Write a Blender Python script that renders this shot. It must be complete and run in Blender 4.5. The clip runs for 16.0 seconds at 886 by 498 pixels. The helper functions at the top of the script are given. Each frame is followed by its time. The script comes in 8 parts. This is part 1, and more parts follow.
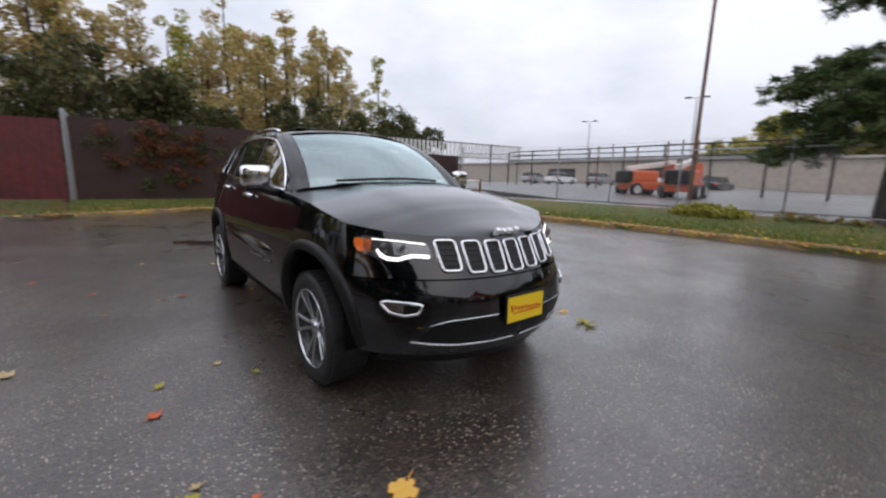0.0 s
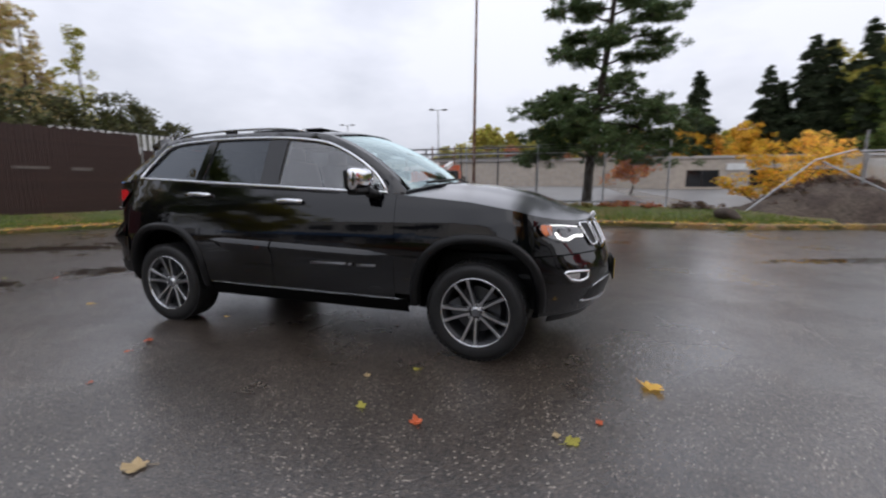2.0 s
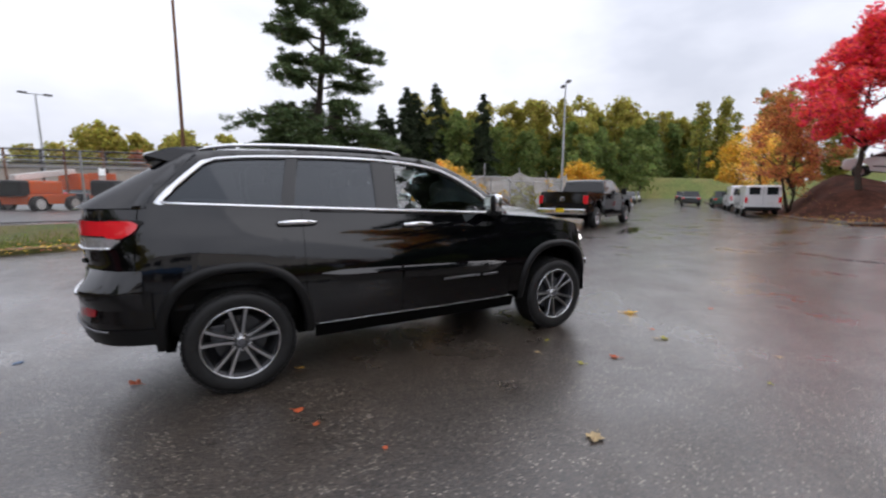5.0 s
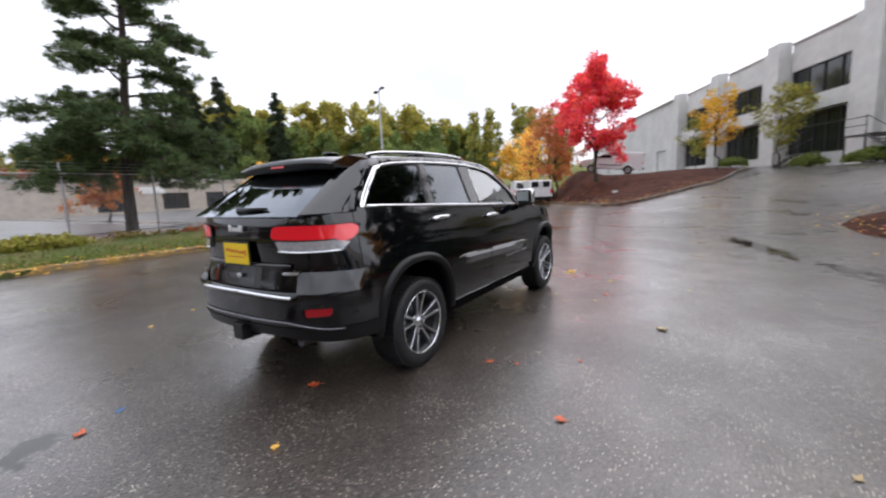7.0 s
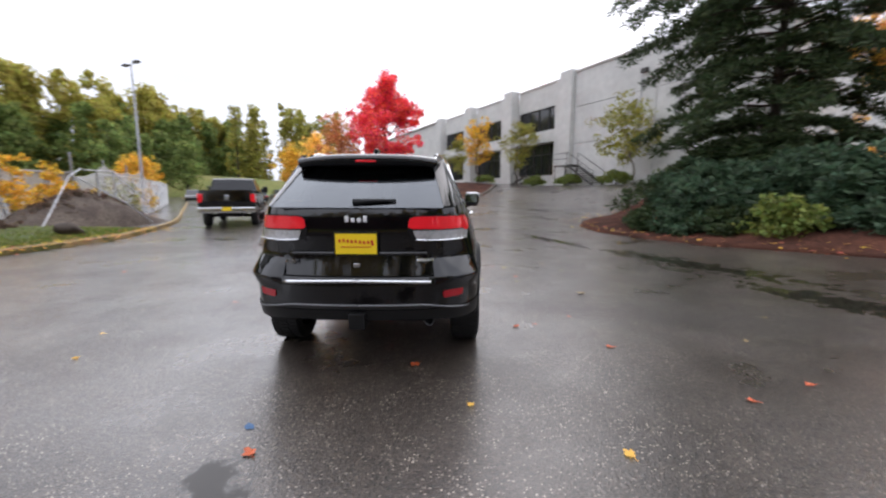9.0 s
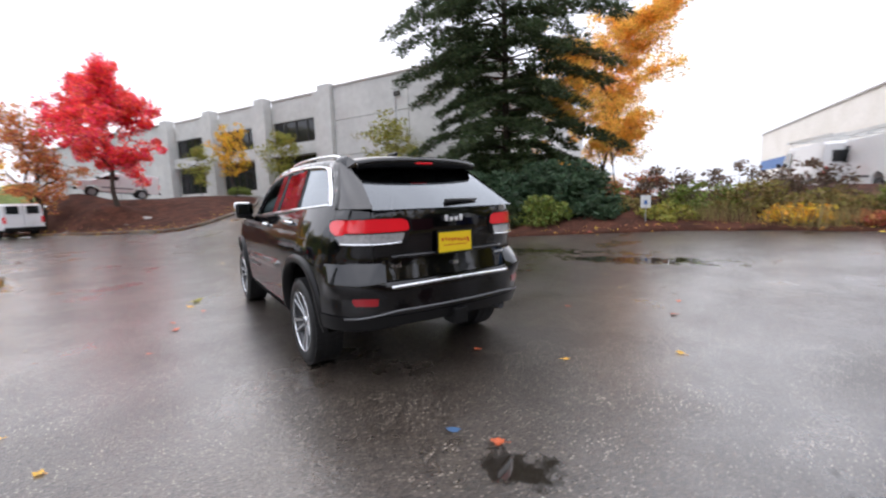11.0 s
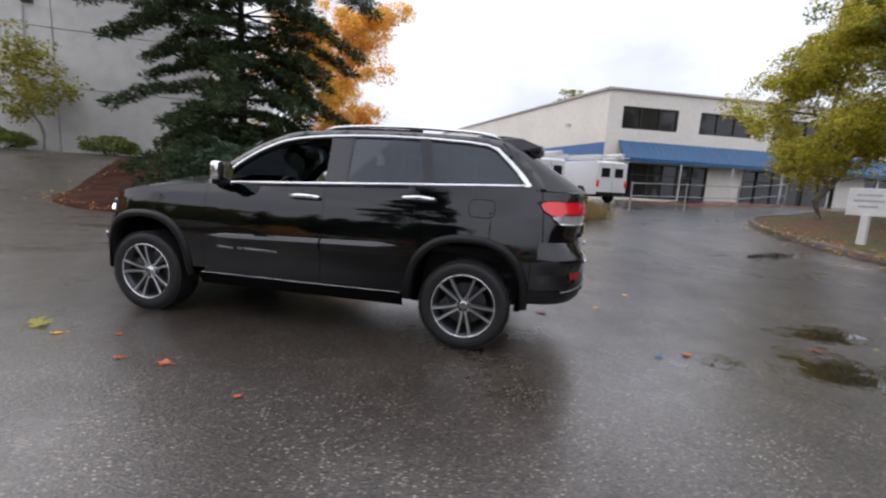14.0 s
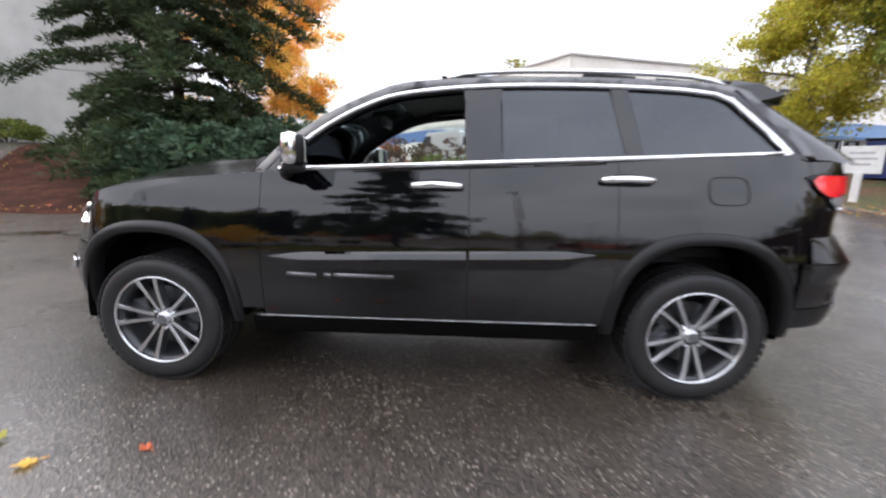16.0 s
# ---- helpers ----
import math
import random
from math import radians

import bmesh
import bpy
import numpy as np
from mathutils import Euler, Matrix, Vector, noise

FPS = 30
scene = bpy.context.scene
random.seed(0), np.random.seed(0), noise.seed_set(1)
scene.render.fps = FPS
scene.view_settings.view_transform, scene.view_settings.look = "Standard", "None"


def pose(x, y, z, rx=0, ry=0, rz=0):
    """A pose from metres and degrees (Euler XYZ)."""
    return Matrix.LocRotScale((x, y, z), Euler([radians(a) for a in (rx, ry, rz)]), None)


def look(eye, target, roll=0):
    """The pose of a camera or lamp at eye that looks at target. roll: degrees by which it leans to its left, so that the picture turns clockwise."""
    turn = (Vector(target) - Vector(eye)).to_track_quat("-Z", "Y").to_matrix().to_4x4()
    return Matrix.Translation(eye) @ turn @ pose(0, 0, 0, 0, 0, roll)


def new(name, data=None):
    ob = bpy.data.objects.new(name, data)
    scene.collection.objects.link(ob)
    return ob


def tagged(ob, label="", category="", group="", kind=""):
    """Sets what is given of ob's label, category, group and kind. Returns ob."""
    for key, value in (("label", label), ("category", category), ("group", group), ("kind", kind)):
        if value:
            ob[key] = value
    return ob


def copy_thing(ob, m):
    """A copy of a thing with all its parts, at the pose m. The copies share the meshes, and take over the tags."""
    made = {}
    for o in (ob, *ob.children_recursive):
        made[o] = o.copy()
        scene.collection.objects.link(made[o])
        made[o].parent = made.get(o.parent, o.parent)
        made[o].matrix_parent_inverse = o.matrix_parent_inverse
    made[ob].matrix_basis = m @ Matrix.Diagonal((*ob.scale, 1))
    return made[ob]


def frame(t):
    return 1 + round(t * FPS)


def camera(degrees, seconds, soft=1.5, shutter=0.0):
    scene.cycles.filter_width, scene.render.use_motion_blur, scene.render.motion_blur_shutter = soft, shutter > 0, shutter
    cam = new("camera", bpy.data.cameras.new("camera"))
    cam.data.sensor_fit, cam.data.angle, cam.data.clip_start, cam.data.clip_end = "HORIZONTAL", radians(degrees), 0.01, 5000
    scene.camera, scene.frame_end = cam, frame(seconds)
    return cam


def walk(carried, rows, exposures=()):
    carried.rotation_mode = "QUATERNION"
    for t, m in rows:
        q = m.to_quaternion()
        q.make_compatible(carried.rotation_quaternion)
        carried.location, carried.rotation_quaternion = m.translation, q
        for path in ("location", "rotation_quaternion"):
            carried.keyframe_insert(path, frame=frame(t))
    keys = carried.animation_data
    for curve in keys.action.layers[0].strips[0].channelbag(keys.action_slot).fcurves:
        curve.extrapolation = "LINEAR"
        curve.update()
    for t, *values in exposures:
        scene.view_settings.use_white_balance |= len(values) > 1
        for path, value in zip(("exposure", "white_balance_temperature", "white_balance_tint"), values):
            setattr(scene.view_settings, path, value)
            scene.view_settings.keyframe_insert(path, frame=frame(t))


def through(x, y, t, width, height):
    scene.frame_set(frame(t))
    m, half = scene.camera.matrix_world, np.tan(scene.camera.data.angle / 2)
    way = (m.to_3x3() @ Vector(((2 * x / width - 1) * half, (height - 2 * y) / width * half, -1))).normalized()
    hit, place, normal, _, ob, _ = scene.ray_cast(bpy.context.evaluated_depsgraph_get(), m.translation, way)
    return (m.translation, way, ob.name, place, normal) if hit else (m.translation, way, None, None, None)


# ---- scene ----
cam = camera(94.3, 16.0, soft=2.2, shutter=0.45)
PATH = [
    (0, (3.919, -1.796, 1.323), (2.369, -0.581, 0.977), 1.1),
    (0.5, (3.538, -2.359, 1.306), (2.219, -0.899, 0.946), -0.5),
    (1, (3.157, -2.824, 1.297), (2.056, -1.183, 0.991), -0.6),
    (1.5, (2.650, -3.240, 1.281), (1.764, -1.482, 0.928), 1.0),
    (2, (2.127, -3.648, 1.290), (1.507, -1.775, 0.962), -0.2),
    (2.5, (1.577, -3.940, 1.305), (1.280, -1.984, 1.013), -1.9),
    (3, (0.957, -4.209, 1.319), (0.919, -2.229, 1.041), 0.9),
    (3.2, (0.717, -4.269, 1.380), (0.814, -2.287, 1.127), 3.2),
    (5.3, (-1.95, -3.878, 1.395), (-0.905, -2.192, 1.12), -2.4),
    (5.5, (-2.206, -3.804, 1.372), (-1.128, -2.139, 1.115), -4.4),
    (6, (-2.881, -3.526, 1.416), (-1.611, -2.002, 1.167), -2.6),
    (6.5, (-3.472, -3.191, 1.416), (-1.988, -1.877, 1.153), -2.3),
    (7, (-4.029, -2.829, 1.410), (-2.373, -1.744, 1.125), -2.4),
    (7.5, (-4.490, -2.379, 1.385), (-2.716, -1.496, 1.114), -3.0),
    (8, (-4.886, -1.857, 1.411), (-3.011, -1.211, 1.153), -1.3),
    (8.5, (-5.172, -1.291, 1.395), (-3.229, -0.901, 1.124), -1.7),
    (9, (-5.313, -0.673, 1.395), (-3.332, -0.639, 1.117), 0.1),
    (9.5, (-5.358, -0.095, 1.382), (-3.397, -0.377, 1.112), -0.3),
    (9.7, (-5.347, 0.155, 1.340), (-3.406, -0.255, 1.088), 0.3),
    (11.8, (-4.276, 2.662, 1.339), (-2.961, 1.203, 1.004), 2.1),
    (12, (-4.078, 2.848, 1.382), (-2.862, 1.305, 1.040), 4.6),
    (12.5, (-3.601, 3.290, 1.343), (-2.589, 1.582, 1.102), 4.4),
    (13, (-3.006, 3.578, 1.331), (-2.231, 1.751, 1.081), 4.2),
    (13.5, (-2.453, 3.869, 1.308), (-1.890, 1.966, 1.059), 3.4),
    (14, (-1.846, 4.016, 1.278), (-1.486, 2.072, 0.979), 3.4),
    (14.5, (-1.320, 4.085, 1.252), (-1.078, 2.122, 0.955), 3.3),
    (15, (-0.861, 3.868, 1.246), (-0.724, 1.909, 0.870), 2.4),
    (15.5, (-0.474, 3.506, 1.241), (-0.459, 1.552, 0.815), 2.3),
    (16, (-0.229, 3.006, 1.240), (-0.132, 1.050, 0.837), 0.9),
]
walk(cam, [(t, look(e, g, r)) for t, e, g, r in PATH], [(0, 0.36, 6450, 14), (1, 0.24, 6450, 14), (2, 0.28, 6450, 14), (3, 0.32, 6450, 14), (5.5, 0.57, 6450, 14), (6.5, 0.86, 6450, 14), (7, 0.90, 6450, 14), (8, 0.92, 6450, 14), (9, 0.95, 6450, 14), (12.5, 1.02, 6450, 14), (13.5, 0.57, 6450, 14), (14.5, 0.62, 6450, 14), (15, 0.72, 6450, 14), (15.5, 1.1, 6450, 14), (16, 1.42, 6450, 14)])

# ---------------------------------------------------------------- world and light: overcast day
world = bpy.data.worlds.new("overcast_sky")
scene.world = world
world.use_nodes = True
wn, wl = world.node_tree.nodes, world.node_tree.links
wn.clear()
w_out = wn.new("ShaderNodeOutputWorld")
w_bg = wn.new("ShaderNodeBackground")
w_sky = wn.new("ShaderNodeTexSky")
w_sky.sky_type, w_sky.sun_disc = "NISHITA", False
w_sky.sun_elevation, w_sky.sun_rotation = radians(41.5), radians(108)
w_sky.air_density, w_sky.dust_density = 1.0, 4.0
w_co = wn.new("ShaderNodeTexCoord")
w_map = wn.new("ShaderNodeMapping")
w_map.inputs["Scale"].default_value = (1.0, 1.0, 2.2)
w_noise = wn.new("ShaderNodeTexNoise")
w_noise.inputs["Scale"].default_value, w_noise.inputs["Detail"].default_value = 1.7, 5.0
w_noise.inputs["Roughness"].default_value = 0.55
w_ramp = wn.new("ShaderNodeValToRGB")
w_ramp.color_ramp.elements[0].position, w_ramp.color_ramp.elements[0].color = 0.34, (6.2, 6.65, 7.5, 1)
w_ramp.color_ramp.elements[1].position, w_ramp.color_ramp.elements[1].color = 0.62, (9.4, 9.8, 10.6, 1)
w_mix = wn.new("ShaderNodeMix")
w_mix.data_type = "RGBA"
w_mix.inputs[0].default_value = 0.92
w_bg.inputs["Strength"].default_value = 0.105
wl.new(w_co.outputs["Generated"], w_map.inputs["Vector"])
wl.new(w_map.outputs["Vector"], w_noise.inputs["Vector"])
wl.new(w_noise.outputs["Fac"], w_ramp.inputs["Fac"])
wl.new(w_sky.outputs["Color"], w_mix.inputs[6])
wl.new(w_ramp.outputs["Color"], w_mix.inputs[7])
w_sep = wn.new("ShaderNodeSeparateXYZ")
w_up = wn.new("ShaderNodeMapRange")
w_up.inputs["From Min"].default_value, w_up.inputs["From Max"].default_value = 0.0, 1.0
w_up.inputs["To Min"].default_value, w_up.inputs["To Max"].default_value = 0.70, 1.16
w_dim = wn.new("ShaderNodeVectorMath")
w_dim.operation = "SCALE"
wl.new(w_co.outputs["Generated"], w_sep.inputs[0])
wl.new(w_sep.outputs["Z"], w_up.inputs["Value"])
wl.new(w_mix.outputs[2], w_dim.inputs[0])
wl.new(w_up.outputs[0], w_dim.inputs["Scale"])
wl.new(w_dim.outputs[0], w_bg.inputs["Color"])
wl.new(w_bg.outputs["Background"], w_out.inputs["Surface"])

sun_data = bpy.data.lights.new("sun", "SUN")
sun_data.energy, sun_data.angle, sun_data.color = 0.6, radians(110), (1.0, 0.97, 0.93)
sun = new("sun", sun_data)
sun.matrix_basis = look((30.0, -10.0, 28.0), (0, 0, 0))

# ---------------------------------------------------------------- materials
def mat(name, color, rough=0.6, metal=0.0, coat=0.0, coat_rough=0.05, spec=0.5, grain=0.0, grain_scale=8.0,
        bump=0.0, bump_scale=30.0, island=0.0, second=None, second_scale=1.5, emit=0.0, wet=0.0):
    """Principled material with two scales of colour variation, bump and optional per-piece variation."""
    m = bpy.data.materials.new(name)
    m.use_nodes = True
    n, l = m.node_tree.nodes, m.node_tree.links
    b = n["Principled BSDF"]
    b.inputs["Roughness"].default_value, b.inputs["Metallic"].default_value = rough, metal
    b.inputs["Coat Weight"].default_value, b.inputs["Coat Roughness"].default_value = coat, coat_rough
    b.inputs["Specular IOR Level"].default_value = spec
    b.inputs["Base Color"].default_value = (*color, 1)
    co = n.new("ShaderNodeTexCoord")
    src = None
    if grain or second:
        t1 = n.new("ShaderNodeTexNoise")
        t1.inputs["Scale"].default_value, t1.inputs["Detail"].default_value = grain_scale, 8
        l.new(co.outputs["Object"], t1.inputs["Vector"])
        t2 = n.new("ShaderNodeTexNoise")
        t2.inputs["Scale"].default_value, t2.inputs["Detail"].default_value = second_scale, 4
        l.new(co.outputs["Object"], t2.inputs["Vector"])
        r2 = n.new("ShaderNodeValToRGB")
        r2.color_ramp.elements[0].position, r2.color_ramp.elements[1].position = 0.4, 0.62
        r2.color_ramp.elements[0].color = (*color, 1)
        r2.color_ramp.elements[1].color = (*(second or color), 1)
        l.new(t2.outputs["Fac"], r2.inputs["Fac"])
        hs = n.new("ShaderNodeHueSaturation")
        mr = n.new("ShaderNodeMapRange")
        mr.inputs[1].default_value, mr.inputs[2].default_value = 0.3, 0.7
        mr.inputs[3].default_value, mr.inputs[4].default_value = 1 - grain, 1 + grain
        l.new(t1.outputs["Fac"], mr.inputs[0])
        l.new(mr.outputs[0], hs.inputs["Value"])
        l.new(r2.outputs["Color"], hs.inputs["Color"])
        src = hs.outputs["Color"]
    if island:
        g = n.new("ShaderNodeNewGeometry")
        hs2 = n.new("ShaderNodeHueSaturation")
        mr2 = n.new("ShaderNodeMapRange")
        mr2.inputs[3].default_value, mr2.inputs[4].default_value = 1 - island, 1 + island
        l.new(g.outputs["Random Per Island"], mr2.inputs[0])
        l.new(mr2.outputs[0], hs2.inputs["Value"])
        mr3 = n.new("ShaderNodeMapRange")
        mr3.inputs[3].default_value, mr3.inputs[4].default_value = 0.5 - island * 0.07, 0.5 + island * 0.07
        ml = n.new("ShaderNodeMath")
        ml.operation = "FRACT"
        mu = n.new("ShaderNodeMath")
        mu.operation = "MULTIPLY"
        mu.inputs[1].default_value = 7.31
        l.new(g.outputs["Random Per Island"], mu.inputs[0])
        l.new(mu.outputs[0], ml.inputs[0])
        l.new(ml.outputs[0], mr3.inputs[0])
        l.new(mr3.outputs[0], hs2.inputs["Hue"])
        if src:
            l.new(src, hs2.inputs["Color"])
        else:
            hs2.inputs["Color"].default_value = (*color, 1)
        src = hs2.outputs["Color"]
    if src:
        l.new(src, b.inputs["Base Color"])
    if bump:
        t3 = n.new("ShaderNodeTexNoise")
        t3.inputs["Scale"].default_value, t3.inputs["Detail"].default_value = bump_scale, 6
        l.new(co.outputs["Object"], t3.inputs["Vector"])
        bp = n.new("ShaderNodeBump")
        bp.inputs["Strength"].default_value, bp.inputs["Distance"].default_value = bump, 0.02
        l.new(t3.outputs["Fac"], bp.inputs["Height"])
        l.new(bp.outputs["Normal"], b.inputs["Normal"])
    if emit:
        b.inputs["Emission Color"].default_value = (*color, 1)
        b.inputs["Emission Strength"].default_value = emit
    return m


def leaf_mat(name, color, vary=0.45, through=0.35):
    """Leaves: varied piece by piece, letting light through."""
    m = mat(name, color, rough=0.55, spec=0.3, island=vary)
    n, l = m.node_tree.nodes, m.node_tree.links
    b = n["Principled BSDF"]
    src = b.inputs["Base Color"].links[0].from_socket
    tr = n.new("ShaderNodeBsdfTranslucent")
    l.new(src, tr.inputs["Color"])
    mx = n.new("ShaderNodeMixShader")
    mx.inputs["Fac"].default_value = through
    l.new(b.outputs[0], mx.inputs[1])
    l.new(tr.outputs[0], mx.inputs[2])
    l.new(mx.outputs[0], n["Material Output"].inputs["Surface"])
    return m


def glass_mat(name, tint, gloss_rough=0.01, extra=0.0, gain=1.7, sheen=(1, 1, 1)):
    """Thin pane: tinted see-through body under a Fresnel gloss."""
    m = bpy.data.materials.new(name)
    m.use_nodes = True
    n, l = m.node_tree.nodes, m.node_tree.links
    n.remove(n["Principled BSDF"])
    tr = n.new("ShaderNodeBsdfTransparent")
    tr.inputs["Color"].default_value = (*tint, 1)
    gl = n.new("ShaderNodeBsdfGlossy")
    gl.inputs["Roughness"].default_value = gloss_rough
    gl.inputs["Color"].default_value = (*sheen, 1)
    fr = n.new("ShaderNodeFresnel")
    fr.inputs["IOR"].default_value = 1.52
    ad = n.new("ShaderNodeMath")
    ad.operation = "MULTIPLY_ADD"
    ad.inputs[1].default_value, ad.inputs[2].default_value = gain, extra
    ad.use_clamp = True
    mx = n.new("ShaderNodeMixShader")
    l.new(fr.outputs["Fac"], ad.inputs[0])
    l.new(ad.outputs[0], mx.inputs["Fac"])
    l.new(tr.outputs[0], mx.inputs[1])
    l.new(gl.outputs[0], mx.inputs[2])
    l.new(mx.outputs[0], n["Material Output"].inputs["Surface"])
    return m


def asphalt_mat(name):
    """Wet worn asphalt: light aggregate in dark binder, damp film with duller and wetter areas, standing water."""
    m = bpy.data.materials.new(name)
    m.use_nodes = True
    n, l = m.node_tree.nodes, m.node_tree.links
    b = n["Principled BSDF"]
    co = n.new("ShaderNodeTexCoord")
    P = co.outputs["Object"]

    def noise_tex(scale, detail=4, rough=0.5):
        t = n.new("ShaderNodeTexNoise")
        t.inputs["Scale"].default_value, t.inputs["Detail"].default_value = scale, detail
        t.inputs["Roughness"].default_value = rough
        l.new(P, t.inputs["Vector"])
        return t.outputs["Fac"]

    def ramp(src, a, ca, z, cz):
        r = n.new("ShaderNodeValToRGB")
        r.color_ramp.elements[0].position, r.color_ramp.elements[1].position = a, z
        r.color_ramp.elements[0].color, r.color_ramp.elements[1].color = (*ca, 1), (*cz, 1)
        l.new(src, r.inputs["Fac"])
        return r.outputs["Color"]

    def mix(fac, a, c, mode="MIX"):
        x = n.new("ShaderNodeMix")
        x.data_type, x.blend_type = "RGBA", mode
        for i, v in ((0, fac), (6, a), (7, c)):
            if isinstance(v, (int, float)):
                x.inputs[i].default_value = v
            elif isinstance(v, tuple):
                x.inputs[i].default_value = (*v, 1)
            else:
                l.new(v, x.inputs[i])
        return x.outputs[2]

    v = n.new("ShaderNodeTexVoronoi")
    v.inputs["Scale"].default_value = 84.0
    l.new(P, v.inputs["Vector"])
    stone = ramp(v.outputs["Color"], 0.10, (0.0125, 0.0105, 0.0090), 0.97, (0.104, 0.086, 0.072))
    v2 = n.new("ShaderNodeTexVoronoi")
    v2.inputs["Scale"].default_value = 52.0
    l.new(P, v2.inputs["Vector"])
    chips = ramp(v2.outputs["Distance"], 0.26, (1, 1, 1), 0.36, (0, 0, 0))
    rare = ramp(v2.outputs["Color"], 0.60, (0, 0, 0), 0.66, (1, 1, 1))
    chip_fac = mix(1.0, mix(1.0, chips, rare, "MULTIPLY"), ramp(noise_tex(1.3, 6, 0.65), 0.36, (0.25, 0.25, 0.25), 0.60, (1, 1, 1)), "MULTIPLY")
    patch = ramp(noise_tex(0.37, 6, 0.62), 0.34, (0.60, 0.57, 0.55), 0.66, (1.2, 1.16, 1.11))
    fine_patch = ramp(noise_tex(2.6, 5, 0.6), 0.30, (0.80, 0.78, 0.76), 0.70, (1.15, 1.14, 1.12))
    base = mix(1.0, mix(1.0, stone, patch, "MULTIPLY"), fine_patch, "MULTIPLY")
    base = mix(chip_fac, base, mix(1.0, fine_patch, (0.37, 0.32, 0.27), "MULTIPLY"))

    def math_node(op, a, c=None):
        x = n.new("ShaderNodeMath")
        x.operation = op
        for i, q in enumerate((a, c)):
            if q is None:
                continue
            if isinstance(q, (int, float)):
                x.inputs[i].default_value = q
            else:
                l.new(q, x.inputs[i])
        return x.outputs[0]

    # standing water: hollows, each an ellipse (x, y, half length, half width, turn) with a ragged rim
    near = None
    for cx, cy, rx, ry, turn in HOLLOWS:
        mp = n.new("ShaderNodeMapping")
        mp.vector_type = "TEXTURE"
        mp.inputs["Location"].default_value = (cx, cy, 0)
        mp.inputs["Rotation"].default_value = (0, 0, turn)
        mp.inputs["Scale"].default_value = (rx, ry, 1000)
        l.new(P, mp.inputs["Vector"])
        ln = n.new("ShaderNodeVectorMath")
        ln.operation = "LENGTH"
        l.new(mp.outputs["Vector"], ln.inputs[0])
        near = ln.outputs["Value"] if near is None else math_node("MINIMUM", near, ln.outputs["Value"])
    rim = math_node("ADD", near, math_node("MULTIPLY", math_node("SUBTRACT", noise_tex(4.6, 7, 0.68), 0.5), 4.2))
    water = ramp(rim, 0.62, (1, 1, 1), 0.98, (0, 0, 0))
    damp = ramp(rim, 0.9, (1, 1, 1), 1.9, (0, 0, 0))
    base = mix(damp, base, mix(1.0, base, (0.55, 0.53, 0.50), "MULTIPLY"))
    base = mix(water, base, (0.022, 0.018, 0.014))
    l.new(base, b.inputs["Base Color"])
    wet = ramp(noise_tex(0.55, 7, 0.66), 0.40, (0, 0, 0), 0.62, (1, 1, 1))
    wet = mix(1.0, wet, damp, "SCREEN")
    rough = mix(water, mix(wet, (0.46, 0.46, 0.46), (0.24, 0.24, 0.24)), (0.03, 0.03, 0.03))
    l.new(rough, b.inputs["Roughness"])
    b.inputs["Specular IOR Level"].default_value = 0.5
    coat = mix(water, mix(wet, (0.62, 0.62, 0.62), (1.0, 1.0, 1.0)), (0.0, 0.0, 0.0))
    l.new(coat, b.inputs["Coat Weight"])
    b.inputs["Coat Roughness"].default_value = 0.15
    b.inputs["Coat IOR"].default_value = 1.56
    soft = n.new("ShaderNodeBump")
    soft.inputs["Distance"].default_value, soft.inputs["Strength"].default_value = 0.012, 0.27
    l.new(noise_tex(34.0, 4, 0.6), soft.inputs["Height"])
    l.new(soft.outputs["Normal"], b.inputs["Coat Normal"])
    bp = n.new("ShaderNodeBump")
    bp.inputs["Distance"].default_value = 0.006
    st = mix(water, mix(wet, (0.7, 0.7, 0.7), (0.42, 0.42, 0.42)), (0.0, 0.0, 0.0))
    l.new(st, bp.inputs["Strength"])
    hgt = math_node("ADD", v.outputs["Distance"], noise_tex(25.0, 5, 0.7))
    l.new(hgt, bp.inputs["Height"])
    l.new(bp.outputs["Normal"], b.inputs["Normal"])
    return m


HOLLOWS = [(-4.5, 0.35, 0.5, 0.3, 0.4), (-3.55, 0.45, 0.2, 0.14, 0.3), (-5.0, -0.75, 0.5, 0.28, 0.6), (-7.6, 1.5, 1.5, 0.4, 0.5), (-6.8, 3.0, 1.2, 0.35, 0.9), (-0.6, -5.6, 1.5, 0.35, 0.42), (10.0, -1.3, 0.9, 0.2, 1.5),
           (2.4, -5.2, 2.2, 0.35, 0.34), (6.5, -3.6, 1.6, 0.25, 0.3), (6.5, 4.6, 1.6, 0.25, 0.35), (12.0, 6.0, 2.0, 0.3, 0.5), (-7.4, -6.6, 1.3, 0.3, 0.5)]
M_ASPHALT = asphalt_mat("wet_asphalt")
M_KERB = mat("worn_kerb_concrete", (0.15, 0.135, 0.12), rough=0.75, grain=0.25, second=(0.10, 0.08, 0.06), second_scale=1.2, bump=0.3)
M_KERB_YELLOW = mat("faded_yellow_kerb", (0.34, 0.22, 0.06), rough=0.7, grain=0.35, second=(0.20, 0.15, 0.09), second_scale=2.0, bump=0.3)
M_SOIL = mat("wet_leaf_mulch", (0.048, 0.021, 0.015), rough=1.0, spec=0.12, grain=0.5, grain_scale=14, second=(0.088, 0.036, 0.023), bump=0.9, bump_scale=22)
M_TURF = mat("short_turf_soil", (0.075, 0.095, 0.022), rough=0.9, grain=0.4, grain_scale=12, second=(0.13, 0.10, 0.03), second_scale=0.8, bump=0.8, bump_scale=40)
